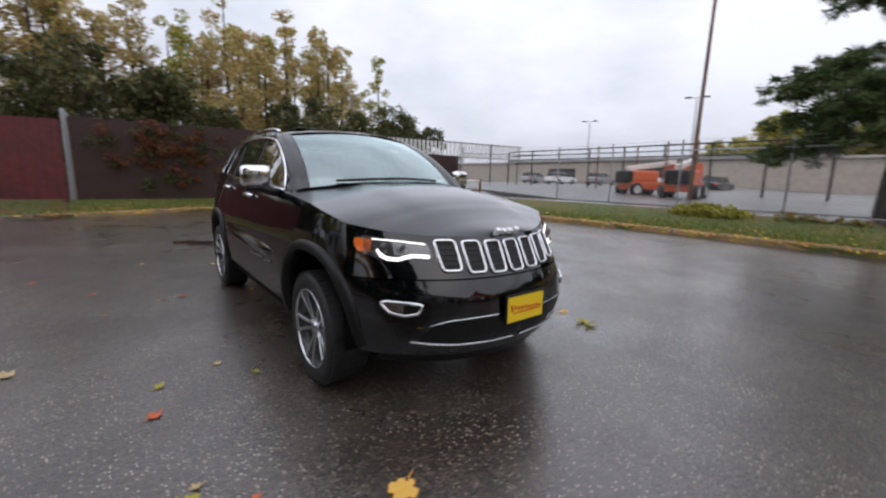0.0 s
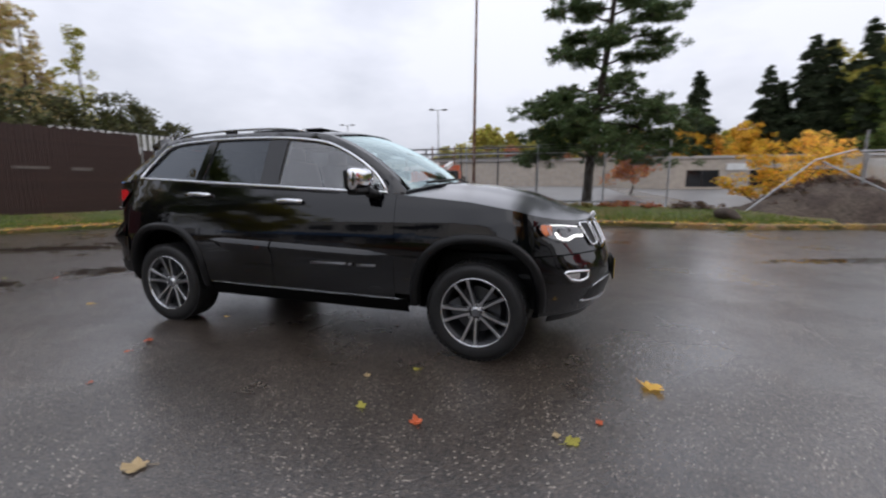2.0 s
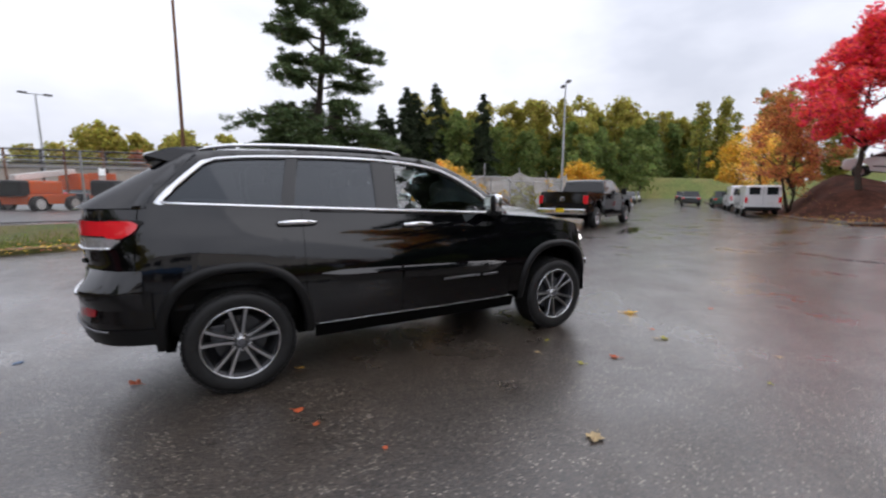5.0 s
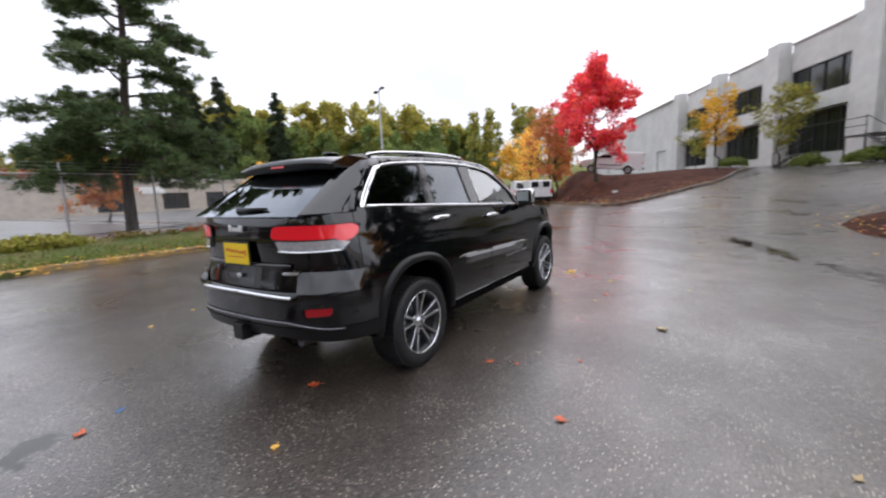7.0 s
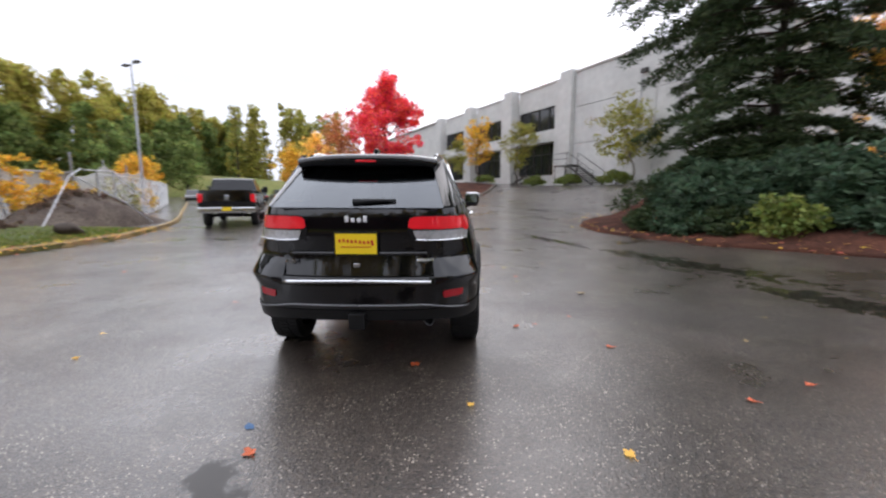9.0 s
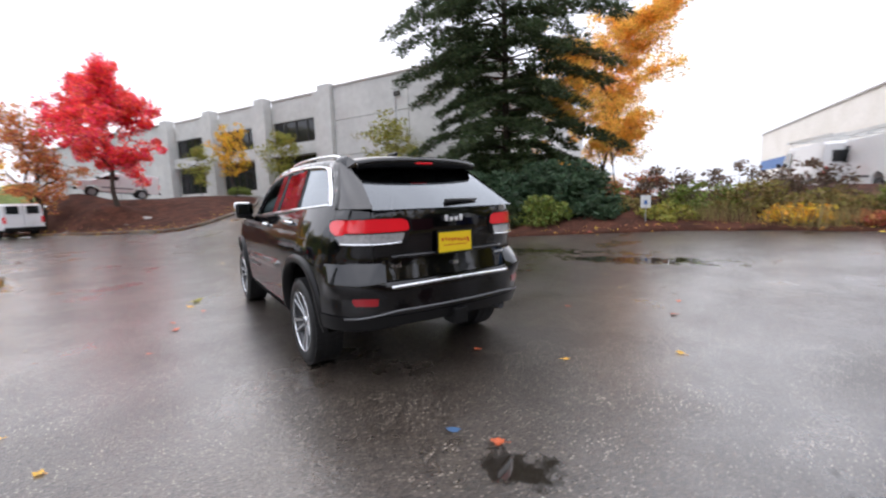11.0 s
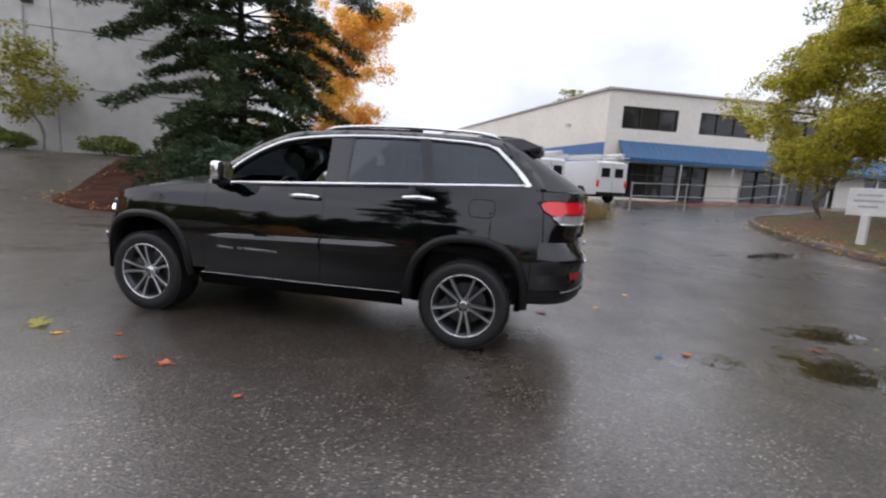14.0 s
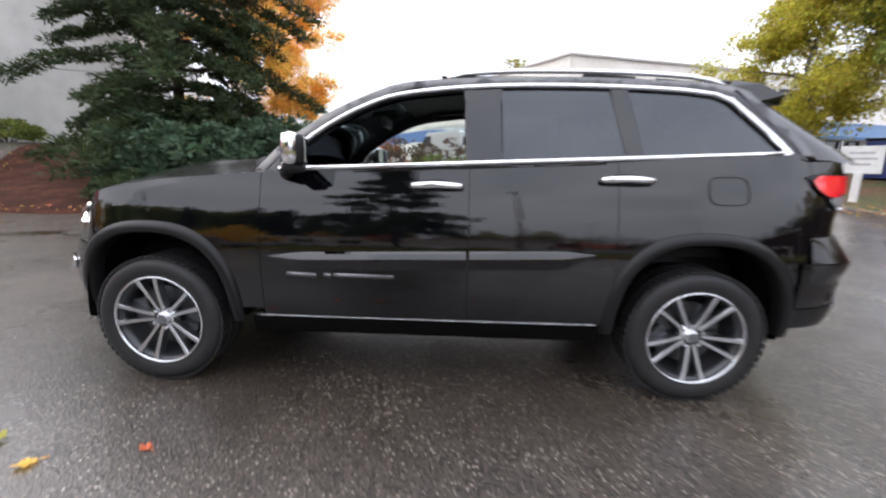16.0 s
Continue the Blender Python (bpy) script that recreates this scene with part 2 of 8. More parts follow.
M_LEAFYTURF = mat("leaf_strewn_turf", (0.078, 0.078, 0.026), rough=0.9, grain=0.5, grain_scale=9, second=(0.14, 0.062, 0.03), second_scale=0.9, bump=0.8, bump_scale=30)
M_DIRT = mat("brown_soil_heap", (0.11, 0.085, 0.065), rough=0.9, grain=0.5, grain_scale=14, second=(0.07, 0.05, 0.04), bump=0.9, bump_scale=22)
M_PATCH = mat("weathered_patch", (0.13, 0.11, 0.10), rough=0.8, grain=0.4, grain_scale=20)
# near-black: wheel-well liners, and the shade painted in under the sills
M_LINER_SILLSHADE = mat("black_liner_and_sill_shade", (0.003, 0.003, 0.003), rough=0.95, spec=0.1)
M_DEPOT = mat("tan_depot_wall", (0.46, 0.40, 0.33), rough=0.8, grain=0.12, grain_scale=3, second=(0.38, 0.33, 0.28), bump=0.1)
M_GRASS = leaf_mat("grass_blades", (0.15, 0.2, 0.035), 0.5)
M_LOT = mat("pale_wet_lot", (0.16, 0.155, 0.15), rough=0.35, grain=0.2, grain_scale=3, second=(0.11, 0.105, 0.10), second_scale=0.25, bump=0.2)
M_BARK = mat("wet_bark", (0.05, 0.036, 0.026), rough=0.85, grain=0.4, grain_scale=10, bump=0.8, bump_scale=18)
M_BARK_PALE = mat("pale_bark", (0.20, 0.18, 0.15), rough=0.8, grain=0.4, grain_scale=10, bump=0.5, bump_scale=18)
M_PINE = leaf_mat("pine_needles", (0.095, 0.138, 0.052), 0.55)
M_SPRUCE = leaf_mat("spruce_needles", (0.052, 0.076, 0.03), 0.55)
M_JUNIPER = leaf_mat("juniper_foliage", (0.062, 0.105, 0.056), 0.55)
M_DARKWOOD = leaf_mat("dark_conifer_foliage", (0.045, 0.062, 0.030), 0.5)
M_GREENLEAF = leaf_mat("green_leaves", (0.17, 0.21, 0.045), 0.5)
M_OLIVELEAF = leaf_mat("olive_yellow_leaves", (0.33, 0.31, 0.06), 0.5)
M_YELLOWLEAF = leaf_mat("yellow_leaves", (0.74, 0.45, 0.05), 0.4)
M_ORANGELEAF = leaf_mat("orange_leaves", (0.93, 0.60, 0.13), 0.4, 0.5)
M_REDLEAF = leaf_mat("red_maple_leaves", (0.92, 0.11, 0.115), 0.4, through=0.55)
M_RUSTLEAF = leaf_mat("rusty_leaves", (0.42, 0.16, 0.07), 0.45)
M_LIMELEAF = leaf_mat("yellow_green_leaves", (0.50, 0.45, 0.06), 0.45, 0.5)
M_WOODOLIVE = leaf_mat("wood_olive_yellow_leaves", (0.44, 0.40, 0.09), 0.5, 0.6)
M_WOODGREEN = leaf_mat("wood_mid_green_leaves", (0.21, 0.27, 0.08), 0.5, 0.6)
M_HEDGE = leaf_mat("brown_green_thicket", (0.085, 0.088, 0.032), 0.6)
M_CREEPER = leaf_mat("rust_creeper_leaves", (0.17, 0.062, 0.026), 0.6)
M_TANLEAF = leaf_mat("tan_poplar_leaves", (0.47, 0.37, 0.15), 0.5, through=0.5)
M_DRYGRASS = leaf_mat("dry_grass", (0.30, 0.24, 0.10), 0.5)
M_BANK = mat("bank_grass", (0.12, 0.15, 0.035), rough=0.9, grain=0.35, grain_scale=3, second=(0.18, 0.17, 0.05), second_scale=0.2, bump=0.6, bump_scale=12)
M_PINKSHEET = mat("pink_plastic_sheet", (0.78, 0.42, 0.38), rough=0.4, grain=0.1, grain_scale=6, bump=0.4, bump_scale=9)
M_RUSTORANGE = leaf_mat("rust_orange_leaves", (0.60, 0.25, 0.09), 0.45, through=0.5)
M_WEED = leaf_mat("dry_weeds", (0.24, 0.19, 0.06), 0.6)
M_TILTUP = mat("pale_tilt_up_concrete", (0.60, 0.595, 0.565), rough=0.8, grain=0.07, grain_scale=2, second=(0.53, 0.525, 0.50), second_scale=0.35, bump=0.08)
M_CREAM = mat("cream_painted_block", (0.86, 0.81, 0.74), rough=0.7, grain=0.05, grain_scale=3, second=(0.80, 0.75, 0.67), second_scale=0.3, bump=0.06)
M_BLUEPAINT = mat("blue_paint_band", (0.075, 0.17, 0.40), rough=0.6, grain=0.1, second=(0.09, 0.19, 0.42))
M_AWNING = mat("blue_metal_awning", (0.02, 0.10, 0.23), rough=0.35, grain=0.1, grain_scale=2)
M_WINDARK = mat("dark_window_pane", (0.018, 0.02, 0.022), rough=0.06, spec=0.6)
M_FRAME = mat("dark_bronze_frame", (0.05, 0.045, 0.04), rough=0.4, metal=0.4)
M_ROOFEDGE = mat("pale_parapet_cap", (0.45, 0.41, 0.38), rough=0.6, grain=0.1)
M_GALV = mat("galvanised_steel", (0.42, 0.43, 0.44), rough=0.45, metal=0.7, grain=0.15)
M_RUSTSTEEL = mat("rusty_steel", (0.13, 0.055, 0.03), rough=0.7, metal=0.2, grain=0.4, second=(0.20, 0.10, 0.05))
M_SLAT = mat("brown_fence_slat", (0.034, 0.015, 0.011), rough=0.6, grain=0.3, island=0.35)
M_MAROON = mat("maroon_sheet_wall", (0.115, 0.016, 0.018), rough=0.55, grain=0.2, second=(0.085, 0.014, 0.016))
M_CONC = mat("grey_concrete", (0.34, 0.33, 0.31), rough=0.8, grain=0.12, grain_scale=3, second=(0.28, 0.27, 0.26), bump=0.1)
M_SCRIM = mat("grey_mesh_sheet", (0.46, 0.45, 0.42), rough=0.8, grain=0.15, second=(0.36, 0.34, 0.31))
_n, _l = M_SCRIM.node_tree.nodes, M_SCRIM.node_tree.links
_t, _x = _n.new("ShaderNodeBsdfTransparent"), _n.new("ShaderNodeMixShader")
_x.inputs["Fac"].default_value = 0.5
_l.new(_t.outputs[0], _x.inputs[1])
_l.new(_n["Principled BSDF"].outputs[0], _x.inputs[2])
_l.new(_x.outputs[0], _n["Material Output"].inputs["Surface"])
M_BRUSH = leaf_mat("brown_twigs", (0.15, 0.1, 0.07), 0.5)
M_WHITEPAINT = mat("white_vehicle_paint", (0.80, 0.80, 0.80), rough=0.25, coat=0.6, grain=0.02)
M_TAILRED = mat("red_lamp_plastic", (0.86, 0.018, 0.028), rough=0.12, coat=1.0)
M_REFLECTOR = mat("dark_red_reflector", (0.33, 0.004, 0.010), rough=0.2, coat=0.5)
M_ORANGEPAINT = mat("orange_machine_paint", (0.62, 0.12, 0.03), rough=0.4, grain=0.1)
M_BLACKPLASTIC = mat("black_plastic", (0.007, 0.007, 0.0075), rough=0.40, spec=0.3, grain=0.1, grain_scale=60)
M_TYRE = mat("tyre_rubber", (0.012, 0.012, 0.0125), rough=0.62, grain=0.25, grain_scale=25, bump=0.1, bump_scale=90)
M_CHROME = mat("chrome_trim", (0.82, 0.83, 0.85), rough=0.08, metal=1.0)
M_SPOKE = mat("machined_spoke_face", (0.55, 0.56, 0.58), rough=0.3, metal=1.0)
M_SATIN = mat("satin_silver", (0.62, 0.63, 0.65), rough=0.22, metal=1.0)
M_BADGEGREY = mat("dull_badge_metal", (0.22, 0.22, 0.23), rough=0.38, metal=0.8)
M_DARKRIM = mat("dark_rim_paint", (0.045, 0.046, 0.05), rough=0.35, metal=0.5, coat=0.3)
M_WETPAINT = mat("rain_beaded_black_paint", (0.020, 0.020, 0.025), rough=0.28, metal=0.6, coat=1.0, coat_rough=0.10)
_n, _l = M_WETPAINT.node_tree.nodes, M_WETPAINT.node_tree.links
_c, _t, _b = _n.new("ShaderNodeTexCoord"), _n.new("ShaderNodeTexVoronoi"), _n.new("ShaderNodeBump")
_t.inputs["Scale"].default_value = 75.0
_b.inputs["Strength"].default_value, _b.inputs["Distance"].default_value = 0.22, 0.003
_l.new(_c.outputs["Object"], _t.inputs["Vector"])
_l.new(_t.outputs["Distance"], _b.inputs["Height"])
_l.new(_b.outputs["Normal"], _n["Principled BSDF"].inputs["Coat Normal"])
M_BLACKPAINT = mat("black_car_paint", (0.001, 0.001, 0.002), rough=0.5, spec=0.01, coat=1.0, coat_rough=0.025)
M_BLACKPAINT.node_tree.nodes["Principled BSDF"].inputs["Coat IOR"].default_value = 1.62
_n, _l = M_BLACKPAINT.node_tree.nodes, M_BLACKPAINT.node_tree.links
_c, _t, _b = _n.new("ShaderNodeTexCoord"), _n.new("ShaderNodeTexNoise"), _n.new("ShaderNodeBump")
_t.inputs["Scale"].default_value, _t.inputs["Detail"].default_value = 55.0, 3.0
_b.inputs["Strength"].default_value, _b.inputs["Distance"].default_value = 0.12, 0.0015
_l.new(_c.outputs["Object"], _t.inputs["Vector"])
_l.new(_t.outputs["Fac"], _b.inputs["Height"])
_l.new(_b.outputs["Normal"], _n["Principled BSDF"].inputs["Coat Normal"])
M_GLASS = glass_mat("clear_car_glass", (0.76, 0.85, 0.82), extra=0.09)
M_PRIVACY = glass_mat("privacy_glass", (0.06, 0.066, 0.072), gain=1.75, sheen=(0.88, 0.94, 1.0))
M_MIRROR = mat("mirror_glass", (0.55, 0.60, 0.58), rough=0.02, metal=1.0)
M_WINDSCREEN = glass_mat("wet_windscreen_glass", (0.60, 0.70, 0.69), gloss_rough=0.03, extra=0.22, sheen=(0.78, 0.93, 0.93))
M_CLEARLAMP = mat("clear_reversing_lens", (0.56, 0.56, 0.58), rough=0.16, metal=0.5, coat=1.0, grain=0.2, grain_scale=40)
M_BADGE = mat("bright_badge_metal", (0.80, 0.80, 0.81), rough=0.35, metal=0.35, coat=0.6)
M_LENS = glass_mat("clear_lamp_lens", (0.93, 0.94, 0.95), extra=0.03)
M_YELLOWPLATE = mat("yellow_dealer_plate", (0.86, 0.60, 0.015), rough=0.4)
M_REDPRINT = mat("red_print", (0.55, 0.03, 0.015), rough=0.5)
M_INTERIOR = mat("dark_interior_leather", (0.022, 0.021, 0.020), rough=0.5, grain=0.2, grain_scale=30)
M_AMBER = mat("amber_reflector", (0.75, 0.16, 0.02), rough=0.15, coat=1.0)
M_LEDWHITE = mat("lit_led_strip", (1.0, 0.98, 0.95), rough=0.3, emit=1.6)
M_BLUEPAINT2 = mat("blue_marking_paint", (0.045, 0.11, 0.22), rough=0.6)
M_SIGNWHITE = mat("white_sign_panel", (0.70, 0.70, 0.68), rough=0.5, grain=0.06, second=(0.62, 0.62, 0.60))
M_NAVY = mat("navy_container_paint", (0.015, 0.03, 0.14), rough=0.5, grain=0.15)
M_DARKSILL = mat("dark_grey_print", (0.10, 0.10, 0.11), rough=0.6)

# ---------------------------------------------------------------- mesh helpers
def np_mesh(name, verts, faces, material=None, smooth=False):
    """Mesh from vertex rows and equal-length face rows."""
    me = bpy.data.meshes.new(name)
    v = np.asarray(verts, np.float32).reshape(-1, 3)
    f = np.asarray(faces, np.int32)
    k = f.shape[1]
    me.vertices.add(len(v))
    me.vertices.foreach_set("co", v.ravel())
    me.loops.add(f.size)
    me.loops.foreach_set("vertex_index", f.ravel())
    me.polygons.add(len(f))
    me.polygons.foreach_set("loop_start", np.arange(0, f.size, k, dtype=np.int32))
    if smooth:
        me.polygons.foreach_set("use_smooth", np.ones(len(f), bool))
    me.update(calc_edges=True)
    if material:
        me.materials.append(material)
    return me


def part(name, bm, material, parent=None, label="", smooth=False, centre=None):
    """Links a bmesh as one mesh object, under a thing or a part. centre: open sheets are turned to face away from it."""
    me = bpy.data.meshes.new(name)
    bmesh.ops.recalc_face_normals(bm, faces=bm.faces)
    if centre is not None:
        c = Vector(centre)
        if sum(f.calc_area() * f.normal.dot(f.calc_center_median() - c) for f in bm.faces) < 0:
            bmesh.ops.reverse_faces(bm, faces=bm.faces[:])
    bm.to_mesh(me)
    bm.free()
    me.materials.append(material)
    if smooth:
        for p in me.polygons:
            p.use_smooth = True
    ob = new(name, me)
    if parent:
        ob.parent = parent
    if label:
        ob["label"] = label
    return ob


def mpart(name, me, parent=None, label=""):
    ob = new(name, me)
    if parent:
        ob.parent = parent
    if label:
        ob["label"] = label
    return ob


def thing(name, label, category, m=None, group="", kind=""):
    """An empty at the base of a thing."""
    ob = new(name)
    ob.empty_display_size = 0.2
    if m is not None:
        ob.matrix_basis = m
    return tagged(ob, label, category, group, kind)


def add_box(bm, c, s, m=None, bevel=0.0):
    """Adds a box of size s centred at c to bm."""
    r = bmesh.ops.create_cube(bm, size=1.0)
    vs = r["verts"]
    for v in vs:
        v.co = Vector((v.co.x * s[0], v.co.y * s[1], v.co.z * s[2]))
    if bevel:
        es = list({e for v in vs for e in v.link_edges})
        g = bmesh.ops.bevel(bm, geom=es, offset=bevel, segments=2, affect="EDGES", profile=0.6)
        vs = list({v for f in g["faces"] for v in f.verts} | {v for v in vs if v.is_valid})
    t = Matrix.Translation(c) @ (m or Matrix.Identity(4))
    for v in vs:
        v.co = t @ v.co
    return bm


def box_bm(c, s, bevel=0.0, m=None):
    return add_box(bmesh.new(), c, s, m, bevel)


def add_tube(bm, pts, radius, sides=8, cap=True, closed=False):
    """Round bar through pts; radius a number or one per point."""
    pts = [Vector(p) for p in pts]
    n = len(pts)
    rings = []
    up = Vector((0, 0, 1))
    for i, p in enumerate(pts):
        if closed:
            d = (pts[(i + 1) % n] - pts[i - 1]).normalized()
        else:
            d = (pts[min(i + 1, n - 1)] - pts[max(i - 1, 0)]).normalized()
        a = d.cross(up)
        if a.length < 1e-3:
            a = d.cross(Vector((0, 1, 0)))
        a.normalize()
        b = a.cross(d).normalized()
        r = radius[i] if isinstance(radius, (list, tuple)) else radius
        rings.append([bm.verts.new(p + r * (math.cos(k * 2 * math.pi / sides) * a + math.sin(k * 2 * math.pi / sides) * b)) for k in range(sides)])
    for i in range(n if closed else n - 1):
        q, w = rings[i], rings[(i + 1) % n]
        for k in range(sides):
            bm.faces.new((q[k], q[(k + 1) % sides], w[(k + 1) % sides], w[k]))
    if cap and not closed:
        bm.faces.new(rings[0][::-1])
        bm.faces.new(rings[-1])
    return bm


def tube_bm(pts, radius, sides=8, closed=False):
    return add_tube(bmesh.new(), pts, radius, sides, closed=closed)


def lathe_bm(profile, steps=40, axis="y", bm=None, centre=(0, 0, 0)):
    """Turns (radius, height) rows about an axis."""
    bm = bm or bmesh.new()
    rings = []
    c = Vector(centre)
    for r, h in profile:
        ring = []
        for k in range(steps):
            a = 2 * math.pi * k / steps
            u, w = r * math.cos(a), r * math.sin(a)
            p = (u, h, w) if axis == "y" else ((u, w, h) if axis == "z" else (h, u, w))
            ring.append(bm.verts.new(c + Vector(p)))
        rings.append(ring)
    for i in range(len(rings) - 1):
        for k in range(steps):
            bm.faces.new((rings[i][k], rings[i][(k + 1) % steps], rings[i + 1][(k + 1) % steps], rings[i + 1][k]))
    return bm


def grid_bm(rows, bm=None):
    """Quad sheet through equal-length rows of points."""
    bm = bm or bmesh.new()
    vs = [[bm.verts.new(p) for p in r] for r in rows]
    for i in range(len(vs) - 1):
        for k in range(len(vs[0]) - 1):
            bm.faces.new((vs[i][k], vs[i][k + 1], vs[i + 1][k + 1], vs[i + 1][k]))
    return bm


def prism_bm(outline, z0, z1, bm=None):
    """Upright prism over an (x, y) outline."""
    bm = bm or bmesh.new()
    a = [bm.verts.new((x, y, z0)) for x, y in outline]
    b = [bm.verts.new((x, y, z1)) for x, y in outline]
    n = len(a)
    bm.faces.new(a[::-1])
    bm.faces.new(b)
    for i in range(n):
        bm.faces.new((a[i], a[(i + 1) % n], b[(i + 1) % n], b[i]))
    return bm


def thicken(bm, depth):
    """Gives a sheet a thickness along its normals."""
    bmesh.ops.recalc_face_normals(bm, faces=bm.faces)
    bmesh.ops.solidify(bm, geom=bm.faces[:], thickness=depth)
    return bm


def smooth_curve(pts, step):
    """Catmull-Rom through pts, sampled about every step."""
    p = [np.array(q, float) for q in pts]
    p = [2 * p[0] - p[1]] + p + [2 * p[-1] - p[-2]]
    out = []
    for i in range(1, len(p) - 2):
        n = max(1, int(np.linalg.norm(p[i + 1] - p[i]) / step))
        for k in range(n):
            t = k / n
            out.append(0.5 * (2 * p[i] + (p[i + 1] - p[i - 1]) * t + (2 * p[i - 1] - 5 * p[i] + 4 * p[i + 1] - p[i + 2]) * t * t
                              + (3 * p[i] - p[i - 1] - 3 * p[i + 1] + p[i + 2]) * t ** 3))
    out.append(p[-2])
    return out

# ---------------------------------------------------------------- lie of the land
def clamp01(v):
    return max(0.0, min(1.0, v))


def ease(a, b, v):
    t = clamp01((v - a) / (b - a))
    return t * t * (3 - 2 * t)


def land(x, y):
    """Height of the ground: level round the car, rising to the buildings and gently beyond the verge."""
    z = 0.0
    k = ease(26, 33, x)
    z += 2.2 * ease(9, 38, x) * ease(3.0 + 1.2 * k, -5.5 + 4.6 * k, y - 0.28 * (x - 12))
    z += (0.92 * ease(-3.5, -17, y) + 0.2 * ease(-17, -28, y)) * ease(10, 2, x)
    z += 0.35 * ease(9.0, 13.5, y) * ease(9.5, 6.0, x)
    z += 0.3 * ease(-11.5, -14, x)
    z += 1.0 * ease(60, 160, x + 0.4 * y)
    # level shelf before the concrete building
    front = (y + 10.09 - (x - 28.87) * 0.492) * 0.897
    if z < 1.85:
        z += (1.85 - z) * ease(8.5, 2.5, front) * ease(11, 17, x) * ease(40, 33, x)
    # mound of the maple bed
    if 23 < x < 37 and 1 < y < 11:
        t = clamp01(((x - 26.6) * 6.9 + (y - 4.5) * 3.2) / 57.85)
        z += 1.15 * ease(2.4, 0.2, math.hypot(x - 26.6 - 6.9 * t, y - 4.5 - 3.2 * t))
    return z


def ground_grid():
    xs = np.concatenate([np.linspace(-1500, -60, 14), np.linspace(-50, 80, 131), np.linspace(90, 1500, 14)])
    ys = np.concatenate([np.linspace(-1500, -60, 14), np.linspace(-50, 70, 121), np.linspace(80, 1500, 14)])
    v = [(x, y, land(x, y)) for y in ys for x in xs]
    w = len(xs)
    f = [(j * w + i, j * w + i + 1, (j + 1) * w + i + 1, (j + 1) * w + i) for j in range(len(ys) - 1) for i in range(w - 1)]
    return np_mesh("ground", v, f, M_ASPHALT, smooth=True)


ground = tagged(new("ground", ground_grid()), "dark wet worn asphalt with pale aggregate and damp sheen", "asphalt", kind="structure")


def draped(name, outline, lift, material, label, category, kind="structure", cell=0.6, dome=0.0, parent=None):
    """A slab inside an (x, y) outline that follows the land, lifted above it, with a skirt to the ground."""
    pts = [tuple(p) for p in outline]
    bm = bmesh.new()
    loop = [bm.verts.new((x, y, 0)) for x, y in pts]
    f = bm.faces.new(loop)
    xs = [p[0] for p in pts]
    ys = [p[1] for p in pts]
    for axis, lo, hi in ((0, min(xs), max(xs)), (1, min(ys), max(ys))):
        n = int((hi - lo) / cell)
        for k in range(1, n):
            co, no = [0, 0, 0], [0, 0, 0]
            co[axis], no[axis] = lo + (hi - lo) * k / n, 1
            bmesh.ops.bisect_plane(bm, geom=bm.verts[:] + bm.edges[:] + bm.faces[:], plane_co=co, plane_no=no)
    rim = {v for e in bm.edges if e.is_boundary for v in e.verts}
    segs = [(np.array(pts[i]), np.array(pts[(i + 1) % len(pts)])) for i in range(len(pts))]

    def to_rim(x, y):
        best = 9.0
        q = np.array((x, y))
        for a, b in segs:
            d = b - a
            t = max(0.0, min(1.0, float((q - a) @ d / (d @ d))))
            best = min(best, float(np.linalg.norm(a + t * d - q)))
        return best

    for v in bm.verts:
        h = 0.0 if v in rim or not dome else dome * ease(0, 2.2, to_rim(v.co.x, v.co.y))
        bump = 0.05 * noise.noise((v.co.x * 0.9, v.co.y * 0.9, 3)) if dome and v not in rim else 0.0
        v.co.z = land(v.co.x, v.co.y) + lift + h + bump
    edges = [e for e in bm.edges if e.is_boundary]
    r = bmesh.ops.extrude_edge_only(bm, edges=edges)
    for v in r["geom"]:
        if isinstance(v, bmesh.types.BMVert):
            v.co.z = land(v.co.x, v.co.y) - 0.15
    ob = part(name, bm, material, parent, smooth=bool(dome))
    return tagged(ob, label, category, kind=kind)


def kerb_along(name, line, material, label, width=0.16, height=0.14, inward=1):
    """A rounded concrete kerb along a plan line, cut into stones of about a metre."""
    root = thing(name, label, "kerb", kind="structure")
    pts = smooth_curve(line, 0.55)
    n = len(pts)
    k = 0
    while k < n - 1:
        e = min(k + 4, n - 1)
        rows = []
        for i in range(k, e + 1):
            d = pts[min(i + 1, n - 1)] - pts[max(i - 1, 0)]
            d = d / np.linalg.norm(d)
            s = np.array((-d[1], d[0])) * inward
            p = pts[i] + (d * 0.006 if i == k else (d * -0.006 if i == e else 0))
            z = land(*pts[i])
            rows.append([(p[0], p[1], z - 0.1), (*(p + s * 0.015), z + height - 0.03), (*(p + s * 0.04), z + height),
                         (*(p + s * (width - 0.02)), z + height), (*(p + s * width), z + height - 0.02), (*(p + s * width), z - 0.1)])
        bm = grid_bm(rows)
        bmesh.ops.holes_fill(bm, edges=[x for x in bm.edges if x.is_boundary], sides=12)
        part("kerb_stone", bm, material, root, smooth=False)
        k = e
    return root


